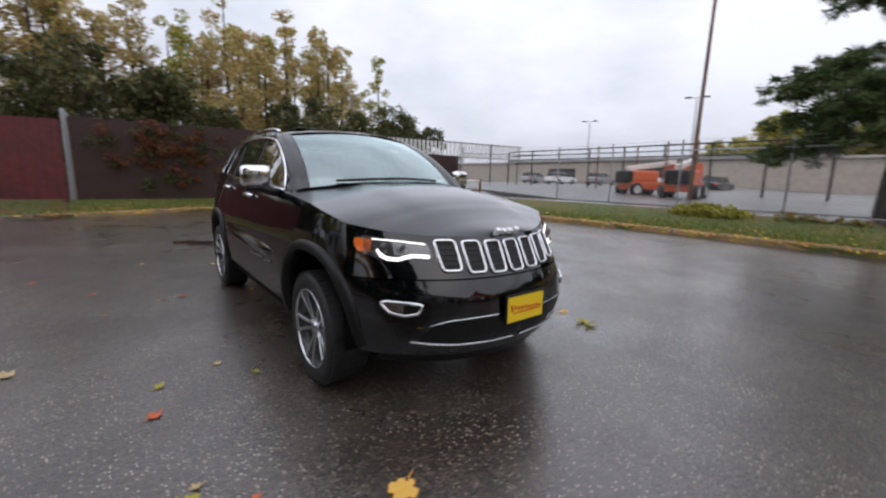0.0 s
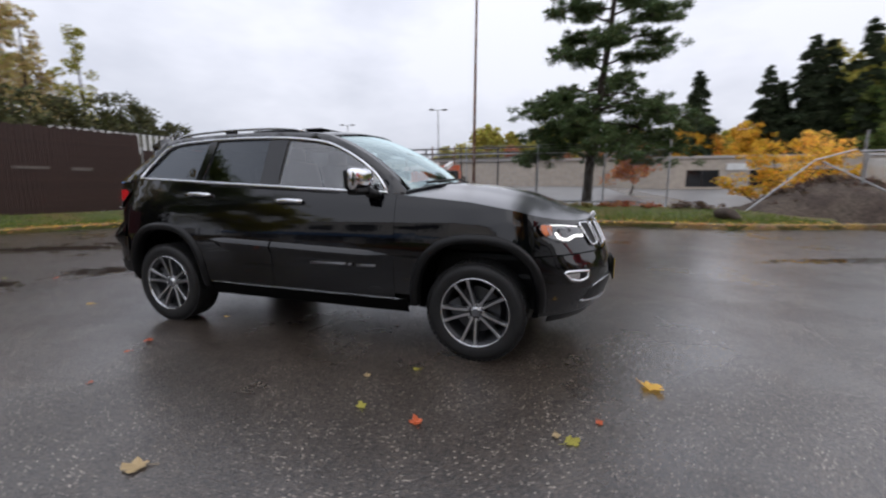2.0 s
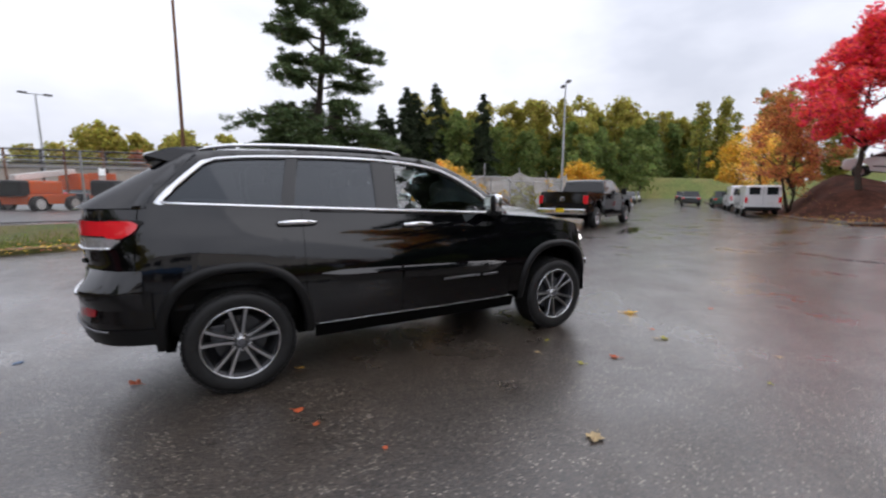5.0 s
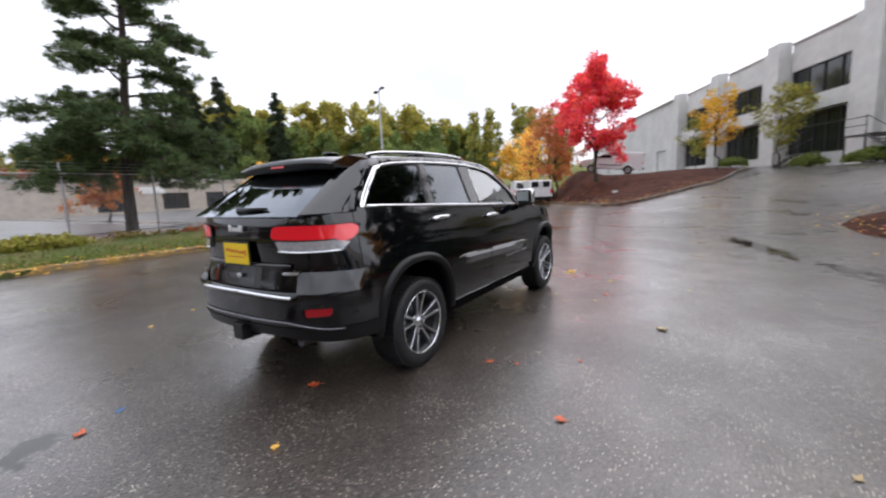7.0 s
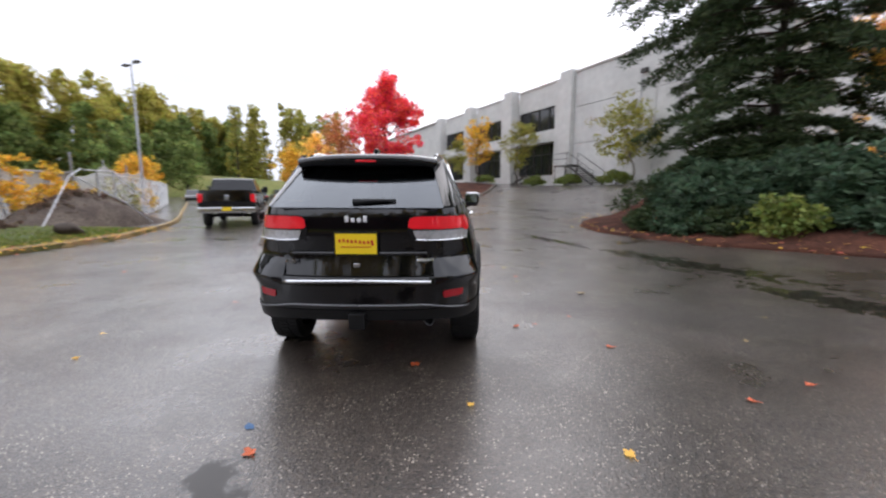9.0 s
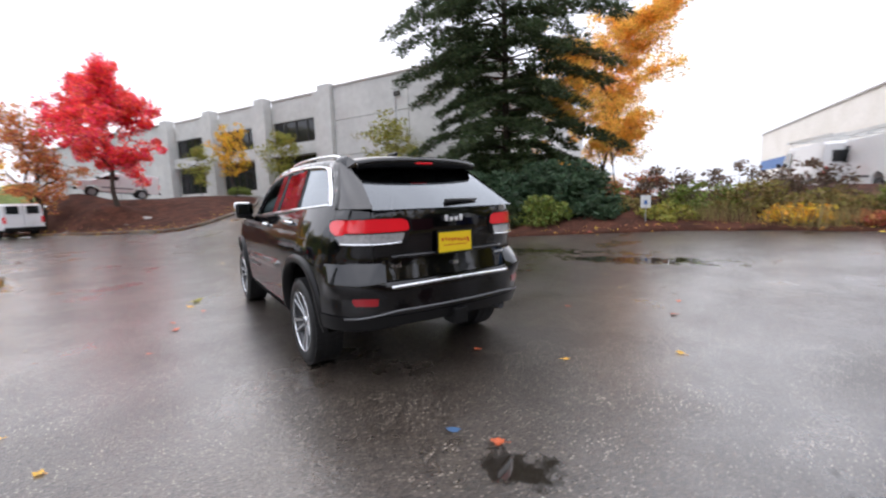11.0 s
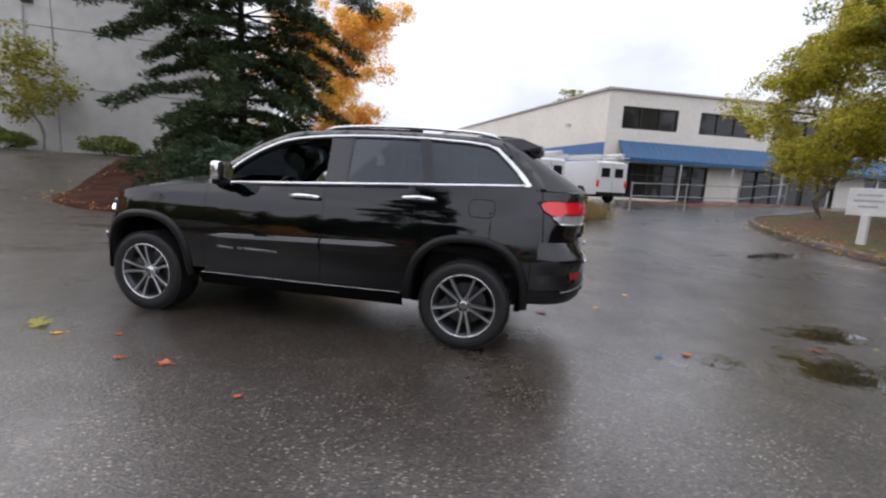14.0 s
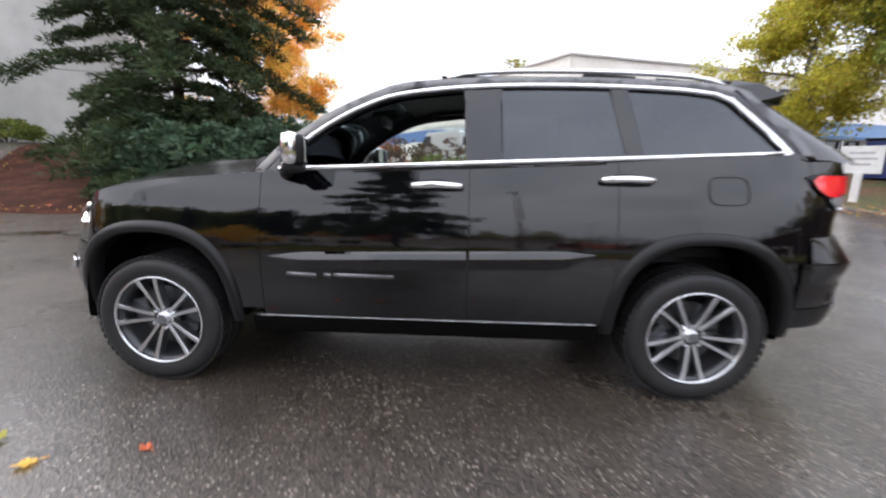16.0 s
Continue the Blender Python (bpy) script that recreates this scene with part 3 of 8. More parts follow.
# verge on the far side of the road, running round the closed end of the street
WEST_LINE = [(-13.5, -14.8), (-10.7, -13.6), (-9.3, -10.9), (-9.9, -7.0), (-11.3, -3.0), (-11.9, 0.6), (-10.9, 3.6), (-8.9, 6.2), (-5.6, 8.5), (-2.0, 9.1), (2.5, 9.0), (6.0, 8.9), (8.6, 9.6), (13.0, 11.6), (24.0, 18.4), (40.0, 28.4), (54.0, 37.5), (75.0, 52.0)]
w_pts = [tuple(p) for p in smooth_curve(WEST_LINE, 1.2)]
cut_a = min(range(len(w_pts)), key=lambda i: abs(w_pts[i][0] + 11.3) + abs(w_pts[i][1] + 3.0))
cut_b = min(range(len(w_pts)), key=lambda i: abs(w_pts[i][0] - 8.6) + abs(w_pts[i][1] - 9.6))
kerb_along("kerb_south", WEST_LINE[:5], M_KERB, "worn grey concrete kerb beside the leaf-strewn bed", inward=1)
kerb_along("kerb_west", WEST_LINE[4:10], M_KERB_YELLOW, "faded yellow-stained concrete kerb along the grass verge", inward=1)
kerb_along("kerb_north", WEST_LINE[9:], M_KERB_YELLOW, "faded yellow concrete kerb along the far side of the road", inward=1)
verge = draped("verge", w_pts[cut_a:cut_b + 1] + [(9.5, 12.0), (3.0, 12.2), (-4.0, 12.6), (-9.0, 12.4), (-12.6, 10.0), (-13.3, 4.0), (-13.6, -3.0)], 0.11, M_TURF,
               "grass verge with yellowing short turf and fallen leaves", "grass verge")
bed_south = draped("planting_bed_south", [(-13.5, -14.8), (-10.7, -13.6), (-9.75, -12.2), (-9.35, -10.9), (-9.5, -9.0), (-9.95, -7.0), (-11.3, -3.0), (-17, -3.5), (-24, -8), (-24, -15.5)], 0.11, M_LEAFYTURF,
                   "wet turf bed with brown fallen leaves", "planting bed", cell=1.0)
SPRUCE_EDGE = [(-5.4, -14.0), (-4.7, -11.0), (-3.6, -9.9), (-1.7, -9.6), (0.4, -9.0), (1.8, -8.2), (3.2, -7.5), (4.9, -6.8), (6.9, -6.3), (9.0, -5.8), (11.0, -5.8), (12.6, -6.4), (14.0, -7.4), (15.4, -9.6), (16.4, -12.0)]
island_spruce = draped("planting_island_spruce", SPRUCE_EDGE + [(16.0, -16.0), (10.0, -21.0), (2.0, -21.0), (-5.0, -18.0)], 0.04, M_SOIL,
                       "mounded bed of wet reddish-brown mulch under the spruce", "planting bed", dome=0.4)
MAPLE_EDGE = [(56.0, 27.5), (40.0, 16.8), (30.0, 9.8), (25.5, 6.4), (21.8, 3.8), (19.4, 2.1), (18.8, 1.2), (19.3, 0.4), (20.3, -0.6), (22.0, -1.9), (24.4, -3.2), (27.6, -4.1), (31.5, -4.5), (38.0, -2.2)]
island_maple = draped("planting_island_maple", MAPLE_EDGE + [(38.0, 0.0), (32.3, 1.5), (32.3, 6.5), (36.0, 7.5), (42.0, 9.2), (56.0, 14.0)], 0.06, M_SOIL,
                      "mounded bed of wet dark-red mulch and fallen leaves under the maples", "planting bed", dome=0.05)
kerb_along("kerb_maple", MAPLE_EDGE, M_KERB, "low wet concrete kerb round the maple bed", inward=1)


def blob_outline(cx, cy, rx, ry, turn, seed, n=26):
    rnd = random.Random(seed)
    ph = [rnd.uniform(0, 6.28) for _ in range(3)]
    out = []
    for k in range(n):
        a = 2 * math.pi * k / n
        r = 1 + 0.22 * math.sin(2 * a + ph[0]) + 0.13 * math.sin(3 * a + ph[1]) + 0.08 * math.sin(5 * a + ph[2])
        u, w = rx * r * math.cos(a), ry * r * math.sin(a)
        out.append((cx + u * math.cos(turn) - w * math.sin(turn), cy + u * math.sin(turn) + w * math.cos(turn)))
    return out

# ---------------------------------------------------------------- the black sport utility vehicle
def table(v, rows):
    return float(np.interp(v, [r[0] for r in rows], [r[1] for r in rows]))


PLAN = [(2.40, 0.0), (2.378, 0.22), (2.318, 0.42), (2.225, 0.58), (2.10, 0.715), (1.95, 0.82), (1.78, 0.893), (1.46, 0.936), (0.9, 0.938), (0.2, 0.94), (-0.5, 0.94),
        (-1.1, 0.94), (-1.46, 0.94), (-1.78, 0.918), (-2.03, 0.872), (-2.20, 0.79), (-2.30, 0.67), (-2.37, 0.51), (-2.405, 0.27), (-2.415, 0.0)]
plan_pts = np.array(smooth_curve(PLAN, 0.015))
plan_len = np.concatenate([[0], np.cumsum(np.linalg.norm(np.diff(plan_pts, axis=0), axis=1))])
IN_SIDE = [(0.22, 0.11), (0.36, 0.04), (0.45, 0.012), (0.58, 0.0), (0.76, 0.0), (0.86, 0.008), (1.0, 0.03), (1.1, 0.055), (1.2, 0.09), (1.34, 0.145)]
IN_FRONT = [(0.22, 0.16), (0.36, 0.07), (0.45, 0.025), (0.55, 0.0), (0.68, 0.012), (0.77, 0.05), (0.85, 0.09), (0.95, 0.14), (1.02, 0.19), (1.08, 0.26), (1.34, 0.5)]
IN_REAR = [(0.22, 0.14), (0.36, 0.07), (0.45, 0.03), (0.55, 0.0), (0.74, 0.0), (0.78, 0.02), (0.92, 0.055), (1.1, 0.04), (1.22, 0.045), (1.34, 0.075)]


def skin(a, z, off=0.0):
    """Point on the body's left skin: a metres along the plan from the nose, at height z, off metres outward."""
    a = max(0.0, min(plan_len[-1], a))
    x, y = np.interp(a, plan_len, plan_pts[:, 0]), np.interp(a, plan_len, plan_pts[:, 1])
    e = 0.06
    a0, a1 = max(0, a - e), min(plan_len[-1], a + e)
    tx = np.interp(a1, plan_len, plan_pts[:, 0]) - np.interp(a0, plan_len, plan_pts[:, 0])
    ty = np.interp(a1, plan_len, plan_pts[:, 1]) - np.interp(a0, plan_len, plan_pts[:, 1])
    if a < e:
        ty, tx = ty + 1e-6, tx * a / e
    if plan_len[-1] - a < e:
        tx = tx * (plan_len[-1] - a) / e
    h = math.hypot(tx, ty)
    nx, ny = ty / h, -tx / h
    wf, wr = ease(0.25, 0.85, nx), ease(0.25, 0.85, -nx)
    s = table(z, IN_FRONT) * wf + table(z, IN_REAR) * wr + table(z, IN_SIDE) * (1 - wf - wr)
    return Vector((x - nx * (s - off), max(0.0, y - ny * (s - off)), z))


A_ALL = np.linspace(0, plan_len[-1], 420)
A_SPLIT = float(np.interp(0.0, -plan_pts[60:-60, 0], plan_len[60:-60]))


def a_of_x(x):
    return float(np.interp(-x, -plan_pts[:, 0], plan_len))


def a_of_y(y, z, rear=False):
    """Arc at which the skin at height z stands at y, near the nose or the tail."""
    aa = A_ALL[A_ALL >= A_SPLIT] if rear else A_ALL[A_ALL <= A_SPLIT]
    ys = np.array([skin(a, z).y for a in aa])
    k = int(np.argmax(ys))
    if rear:
        return float(np.interp(-y, -ys[k:], aa[k:]))
    return float(np.interp(y, ys[:k + 1], aa[:k + 1]))


def flip(v, s):
    return Vector((v[0], v[1] * s, v[2]))


WHEEL_X, WHEEL_Z, WHEEL_R = 1.457, 0.363, 0.363
ARCH_W = 0.445


def arch_z(x, grow=0.0):
    """Height of the wheel opening's edge above x, or 0 outside it."""
    best = 0.0
    for xw, hw in ((WHEEL_X, ARCH_W), (-WHEEL_X, ARCH_W)):
        d = abs(x - xw) / (hw + grow)
        if d < 1:
            best = max(best, 0.36 + (0.515 + grow) * (1 - d ** 2.5) ** (1 / 2.5))
    return best


def belt_z(x):
    if x > 0.8:
        return table(-x, [(-2.42, 0.99), (-2.2, 1.0), (-2.05, 1.018), (-1.9, 1.045), (-1.7, 1.092), (-1.4, 1.143), (-1.0, 1.178), (-0.8, 1.192)])
    return 1.192 + (0.8 - x) * 0.045 if x > -2.0 else 1.315 - ease(-2.0, -2.3, x) * 0.04


def columns(a0, a1, step=0.05):
    """Arc stations, closer together at the wheel openings."""
    out = list(np.linspace(a0, a1, max(2, int((a1 - a0) / step) + 1)))
    for xw in (WHEEL_X, -WHEEL_X):
        for t in np.linspace(0, math.pi, 37):
            a = a_of_x(xw + (ARCH_W - 0.0005) * math.cos(t))
            if a0 < a < a1:
                out.append(a)
    return sorted(out)


def wall_part(name, a0, a1, zlo, zhi, sides, material, parent, rows=12, off=0.0, label=""):
    """Panel of the body skin between two arcs and two height lines; sides (1,), (-1,) or both joined at the middle."""
    bm = bmesh.new()
    cols = columns(a0, a1)
    for s in sides:
        grid = []
        for a in cols:
            x = skin(a, 0.7).x
            lo, hi = zlo(x), zhi(x)
            lo = max(lo, arch_z(x))
            hi = max(hi, lo + 0.002)
            grid.append([flip(skin(a, lo + (hi - lo) * k / rows, off), s) for k in range(rows + 1)])
        grid_bm(grid, bm)
    bmesh.ops.remove_doubles(bm, verts=bm.verts[:], dist=0.0008)
    ob = part(name, bm, material, parent, label, smooth=True, centre=(0, 0, 0.8) if len(sides) > 1 else (0, sides[0] * -3, 0.8))
    m = ob.modifiers.new("thick", "SOLIDIFY")
    m.thickness, m.offset, m.use_rim = 0.004, -1, False
    return ob


def fill_2d(outline, holes=(), cell=0.07):
    """Flat triangulated sheet with holes in the (u, v) plane, cut fine enough to be bent."""
    bm = bmesh.new()
    for loop in (outline, *holes):
        vs = [bm.verts.new((p[0], p[1], 0)) for p in loop]
        for i in range(len(vs)):
            bm.edges.new((vs[i], vs[(i + 1) % len(vs)]))
    bmesh.ops.triangle_fill(bm, use_beauty=True, use_dissolve=False, edges=bm.edges[:])
    us = [p[0] for p in outline]
    lo, hi = min(us), max(us)
    n = int((hi - lo) / cell)
    for k in range(1, n):
        bmesh.ops.bisect_plane(bm, geom=bm.verts[:] + bm.edges[:] + bm.faces[:], plane_co=(lo + (hi - lo) * k / n, 0, 0), plane_no=(1, 0, 0))
    vs_ = [p[1] for p in outline]
    lo, hi = min(vs_), max(vs_)
    n = int((hi - lo) / cell)
    for k in range(1, n):
        bmesh.ops.bisect_plane(bm, geom=bm.verts[:] + bm.edges[:] + bm.faces[:], plane_co=(0, lo + (hi - lo) * k / n, 0), plane_no=(0, 1, 0))
    return bm


def round_poly(pts, r=0.02, n=4):
    """Rounds the corners of a polygon."""
    out = []
    P = [np.array(p, float) for p in pts]
    for i in range(len(P)):
        a, b, c = P[i - 1], P[i], P[(i + 1) % len(P)]
        ra = min(r, 0.45 * np.linalg.norm(a - b), 0.45 * np.linalg.norm(c - b))
        p0, p2 = b + (a - b) / np.linalg.norm(a - b) * ra, b + (c - b) / np.linalg.norm(c - b) * ra
        for k in range(n + 1):
            t = k / n
            out.append(tuple((1 - t) ** 2 * p0 + 2 * t * (1 - t) * b + t * t * p2))
    return out


def to_skin(u, z, where, s, off):
    """where: 'x' side (u = x), 'front' or 'rear' (u = y)."""
    if where == "x":
        return flip(skin(a_of_x(u), z, off), s)
    sg = s if u >= 0 else -s
    return flip(skin(a_of_y(abs(u), z, where == "rear"), z, off), sg)


def skin_patch(name, outline, where, s, material, parent, off=0.004, depth=0.0, label="", cell=0.05, smooth=True):
    bm = fill_2d(outline, cell=cell)
    for v in bm.verts:
        v.co = to_skin(v.co.x, v.co.y, where, s, off)
    ob = part(name, bm, material, parent, label, smooth=smooth, centre=(0, 0, 0.8))
    if depth:
        m = ob.modifiers.new("thick", "SOLIDIFY")
        m.thickness, m.offset = depth, 1
    return ob


def skin_tube(name, line, where, s, radius, material, parent, off=0.006, closed=False, step=0.03, label=""):
    pts = [to_skin(p[0], p[1], where, s, off) for p in (smooth_curve(line, step) if not closed else line)]
    return part(name, tube_bm(pts, radius, 6, closed=closed), material, parent, label, smooth=True)


suv = thing("suv_car", "glossy wet black sport utility vehicle with chrome trim, driver's window open", "car", Matrix.Identity(4))
part("underbody_tray", box_bm((0, 0, 0.39), (1.86, 1.56, 0.16), bevel=0.04), M_BLACKPLASTIC, suv, "dark ribbed underbody tray")
for xw in (WHEEL_X, -WHEEL_X):
    part("axle_subframe", box_bm((xw, 0, 0.44), (0.96, 1.04, 0.30), bevel=0.05), M_BLACKPLASTIC, suv, "dark axle subframe")
body = part("body", box_bm((0, 0, 0.60), (3.9, 1.02, 0.26), bevel=0.05), M_BLACKPLASTIC, suv, "dark floor pan and underbody")
MAXZ = lambda x: belt_z(x)
# skin panels
wall_part("front_bumper", 0.0, a_of_x(1.86), lambda x: 0.335, lambda x: 0.772, (1, -1), M_BLACKPAINT, suv)
wall_part("front_fascia", 0.0, a_of_x(1.86), lambda x: 0.780, MAXZ, (1, -1), M_BLACKPAINT, suv)
for s in (1, -1):
    wall_part("front_fender", a_of_x(1.855), a_of_x(0.8445), lambda x: 0.46, MAXZ, (s,), M_BLACKPAINT, suv)
    d = wall_part("front_door", a_of_x(0.841), a_of_x(-0.2515), lambda x: 0.424, MAXZ, (s,), M_BLACKPAINT, suv, rows=16)
    d2 = wall_part("rear_door", a_of_x(-0.2550), a_of_x(-1.0050), lambda x: 0.424, MAXZ, (s,), M_BLACKPAINT, suv, rows=16)
    wall_part("rear_quarter", a_of_x(-1.0085), a_of_x(-2.02), lambda x: 0.46, MAXZ, (s,), M_BLACKPAINT, suv)
    # near-black strip below the trim stands in for the shadow under the sill
    wall_part("sill_shade_strip", a_of_x(0.93), a_of_x(-0.95), lambda x: 0.30, lambda x: 0.412, (s,), M_LINER_SILLSHADE, suv, rows=3, off=-0.012)
    skin_tube("sill_trim", [(0.90, 0.417), (0, 0.417), (-0.95, 0.421)], "x", s, 0.0022, M_SATIN, suv, off=0.004)
    for xg in (0.8428, -0.2532, -1.0068):
        wall_part("shut_line_seal", a_of_x(xg + 0.012), a_of_x(xg - 0.012), lambda x: max(0.46, arch_z(x)), lambda x: belt_z(x) - 0.004, (s,), M_BLACKPLASTIC, suv, rows=8, off=-0.006)
    # wheel-opening flares
    for xw in (WHEEL_X, -WHEEL_X):
        rows = []
        for t in np.linspace(0.0, math.pi, 41):
            c, q = math.cos(t), math.sin(t)
            k = (abs(c) ** 2.5 + abs(q) ** 2.5) ** (-1 / 2.5)
            r = []
            for g, o in ((-0.012, -0.06), (-0.012, 0.014), (0.0, 0.024), (0.026, 0.026), (0.044, 0.014), (0.050, 0.0)):
                x, z = xw + (ARCH_W + g) * c * k, 0.36 + (0.515 + g) * q * k
                r.append(flip(skin(a_of_x(x), max(z, 0.375), o), s))
            rows.append(r)
        part("wheel_flare", grid_bm(rows), M_BLACKPLASTIC, suv, "satin black wheel-opening moulding", smooth=True)
        bm = bmesh.new()
        rows = []
        for t in np.linspace(0.0, math.pi, 33):
            c, q = math.cos(t), math.sin(t)
            k = (abs(c) ** 2.5 + abs(q) ** 2.5) ** (-1 / 2.5)
            rows.append([(xw + (ARCH_W - 0.008) * c * k, s * yy, 0.36 + 0.507 * q * k) for yy in (0.48, 0.885)])
        rows = [[(p[0] - 0.05, p[1] * 0.96, 0.345) for p in rows[0]]] + rows + [[(p[0] + 0.05, p[1] * 0.96, 0.345) for p in rows[-1]]]
        grid_bm(rows, bm)
        part("wheel_liner", bm, M_LINER_SILLSHADE, suv, smooth=True)
    # door furniture
    for xc, par, zc in ((-0.088, d, 1.135), (-1.045, d2, 1.178)):
        bm = bmesh.new()
        add_tube(bm, [to_skin(xc + u, zc + 0.004 * math.cos(u * 20), "x", s, o) for u, o in ((-0.135, 0.004), (-0.12, 0.026), (-0.06, 0.036), (0.0, 0.038), (0.06, 0.036), (0.12, 0.026), (0.135, 0.004))], [0.012, 0.017, 0.019, 0.019, 0.019, 0.017, 0.012], 8)
        part("door_handle", bm, M_CHROME, par, "chrome door handle", smooth=True)
        skin_patch("handle_cup", [(xc + 0.075 * math.cos(t) * 1.2, zc + 0.03 * math.sin(t)) for t in np.linspace(0, 6.28, 17)[:-1]], "x", s, M_BLACKPLASTIC, par, off=0.003)
    # lower door crease moulding and unreadable badge strip
    for par, xs in ((d, np.linspace(0.80, -0.245, 16)), (d2, np.linspace(-0.262, -0.90, 11))):
        rows = []
        for x in xs:
            zt = 0.752 + 0.028 * (0.8 - x)
            g = ease(0.82, 0.60, x) * ease(-0.93, -0.72, x)
            rows.append([to_skin(x, zt + 0.020 * g + 0.002, "x", s, 0.001), to_skin(x, zt + 0.012 * g, "x", s, 0.001 + 0.010 * g), to_skin(x, zt - 0.014 * g, "x", s, 0.001 + 0.026 * g), to_skin(x, zt - 0.022 * g, "x", s, 0.001 + 0.026 * g), to_skin(x, zt - 0.075 * g - 0.002, "x", s, 0.001)])
        part("door_moulding", grid_bm(rows), M_BLACKPAINT, par, smooth=False, centre=(0, -s * 4, 0.8))
    for u0, u1 in ((0.70, 0.54), (0.50, 0.46), (0.45, 0.13)):
        skin_patch("badge_bar", [(u0, 0.672), (u1, 0.666), (u1, 0.648), (u0, 0.654)], "x", s, M_BADGEGREY, d, off=0.006, depth=0.004)
    skin_patch("mud_flap", [(-0.93, 0.30), (-0.80, 0.30), (-0.80, 0.34), (-0.93, 0.34)], "x", s, M_BLACKPLASTIC, suv, off=-0.02)
part("fuel_door", tube_bm([to_skin(-1.55 + 0.10 * math.copysign(abs(math.cos(t)) ** 0.5, math.cos(t)), 1.13 + 0.068 * math.copysign(abs(math.sin(t)) ** 0.5, math.sin(t)), "x", 1, 0.001) for t in np.linspace(0, 6.28, 41)[:-1]], 0.0035, 4, closed=True), M_BLACKPLASTIC, suv, "round-cornered fuel filler door outline", smooth=True)
# tail
A_END = plan_len[-1]
wall_part("rear_bumper", a_of_x(-1.94), A_END, lambda x: 0.50, lambda x: 0.775, (1, -1), M_BLACKPAINT, suv, off=0.012)
wall_part("bumper_valance", a_of_x(-1.93), A_END, lambda x: 0.43 + 0.03 * ease(-2.25, -2.40, x), lambda x: 0.535, (1, -1), M_BLACKPLASTIC, suv, off=0.020, rows=4)
for s in (1, -1):
    wall_part("tail_corner", a_of_x(-2.027), a_of_y(0.62, 0.9, True), lambda x: 0.783, MAXZ, (s,), M_BLACKPAINT, suv)
wall_part("tailgate", a_of_y(0.614, 0.9, True), A_END, lambda x: 0.783, lambda x: 1.285, (1, -1), M_BLACKPAINT, suv, rows=14)
skin_tube("bumper_trim", [(y, 0.752 - 0.012 * (abs(y) / 0.53) ** 2) for y in np.linspace(0.001, 0.53, 9)], "rear", 1, 0.014, M_CHROME, suv, off=0.020, label="bright chrome strip along the rear bumper")
skin_tube("bumper_trim", [(y, 0.752 - 0.012 * (abs(y) / 0.53) ** 2) for y in np.linspace(0.001, 0.53, 9)], "rear", -1, 0.014, M_CHROME, suv, off=0.020, label="bright chrome strip along the rear bumper")
skin_tube("valance_trim", [(y, 0.575 - 0.05 * ease(0.45, 0.8, y)) for y in np.linspace(0.001, 0.80, 15)], "rear", 1, 0.007, M_BADGEGREY, suv, off=0.024)
skin_tube("valance_trim", [(y, 0.575 - 0.05 * ease(0.45, 0.8, y)) for y in np.linspace(0.001, 0.80, 15)], "rear", -1, 0.007, M_BADGEGREY, suv, off=0.024)
# stepped shelf where the bumper stands proud of the tail
for s in (1, -1):
    rows = []
    for a in np.linspace(a_of_x(-1.985), a_of_y(0.56, 0.7, True), 16):
        g = ease(a_of_x(-1.97), a_of_x(-2.12), a) * ease(a_of_y(0.55, 0.7, True), a_of_y(0.66, 0.7, True), a)
        rows.append([flip(skin(a, z, o), s) for z, o in ((0.905, 0.003), (0.89, 0.006 + 0.006 * g), (0.835, 0.010 + 0.026 * g), (0.785, 0.013 + 0.045 * g), (0.765, 0.014 + 0.047 * g), (0.70, 0.013 + 0.016 * g), (0.66, 0.0125))])
    part("bumper_shelf", grid_bm(rows), M_BLACKPAINT, suv, smooth=True, centre=(0, 0, 0.3))
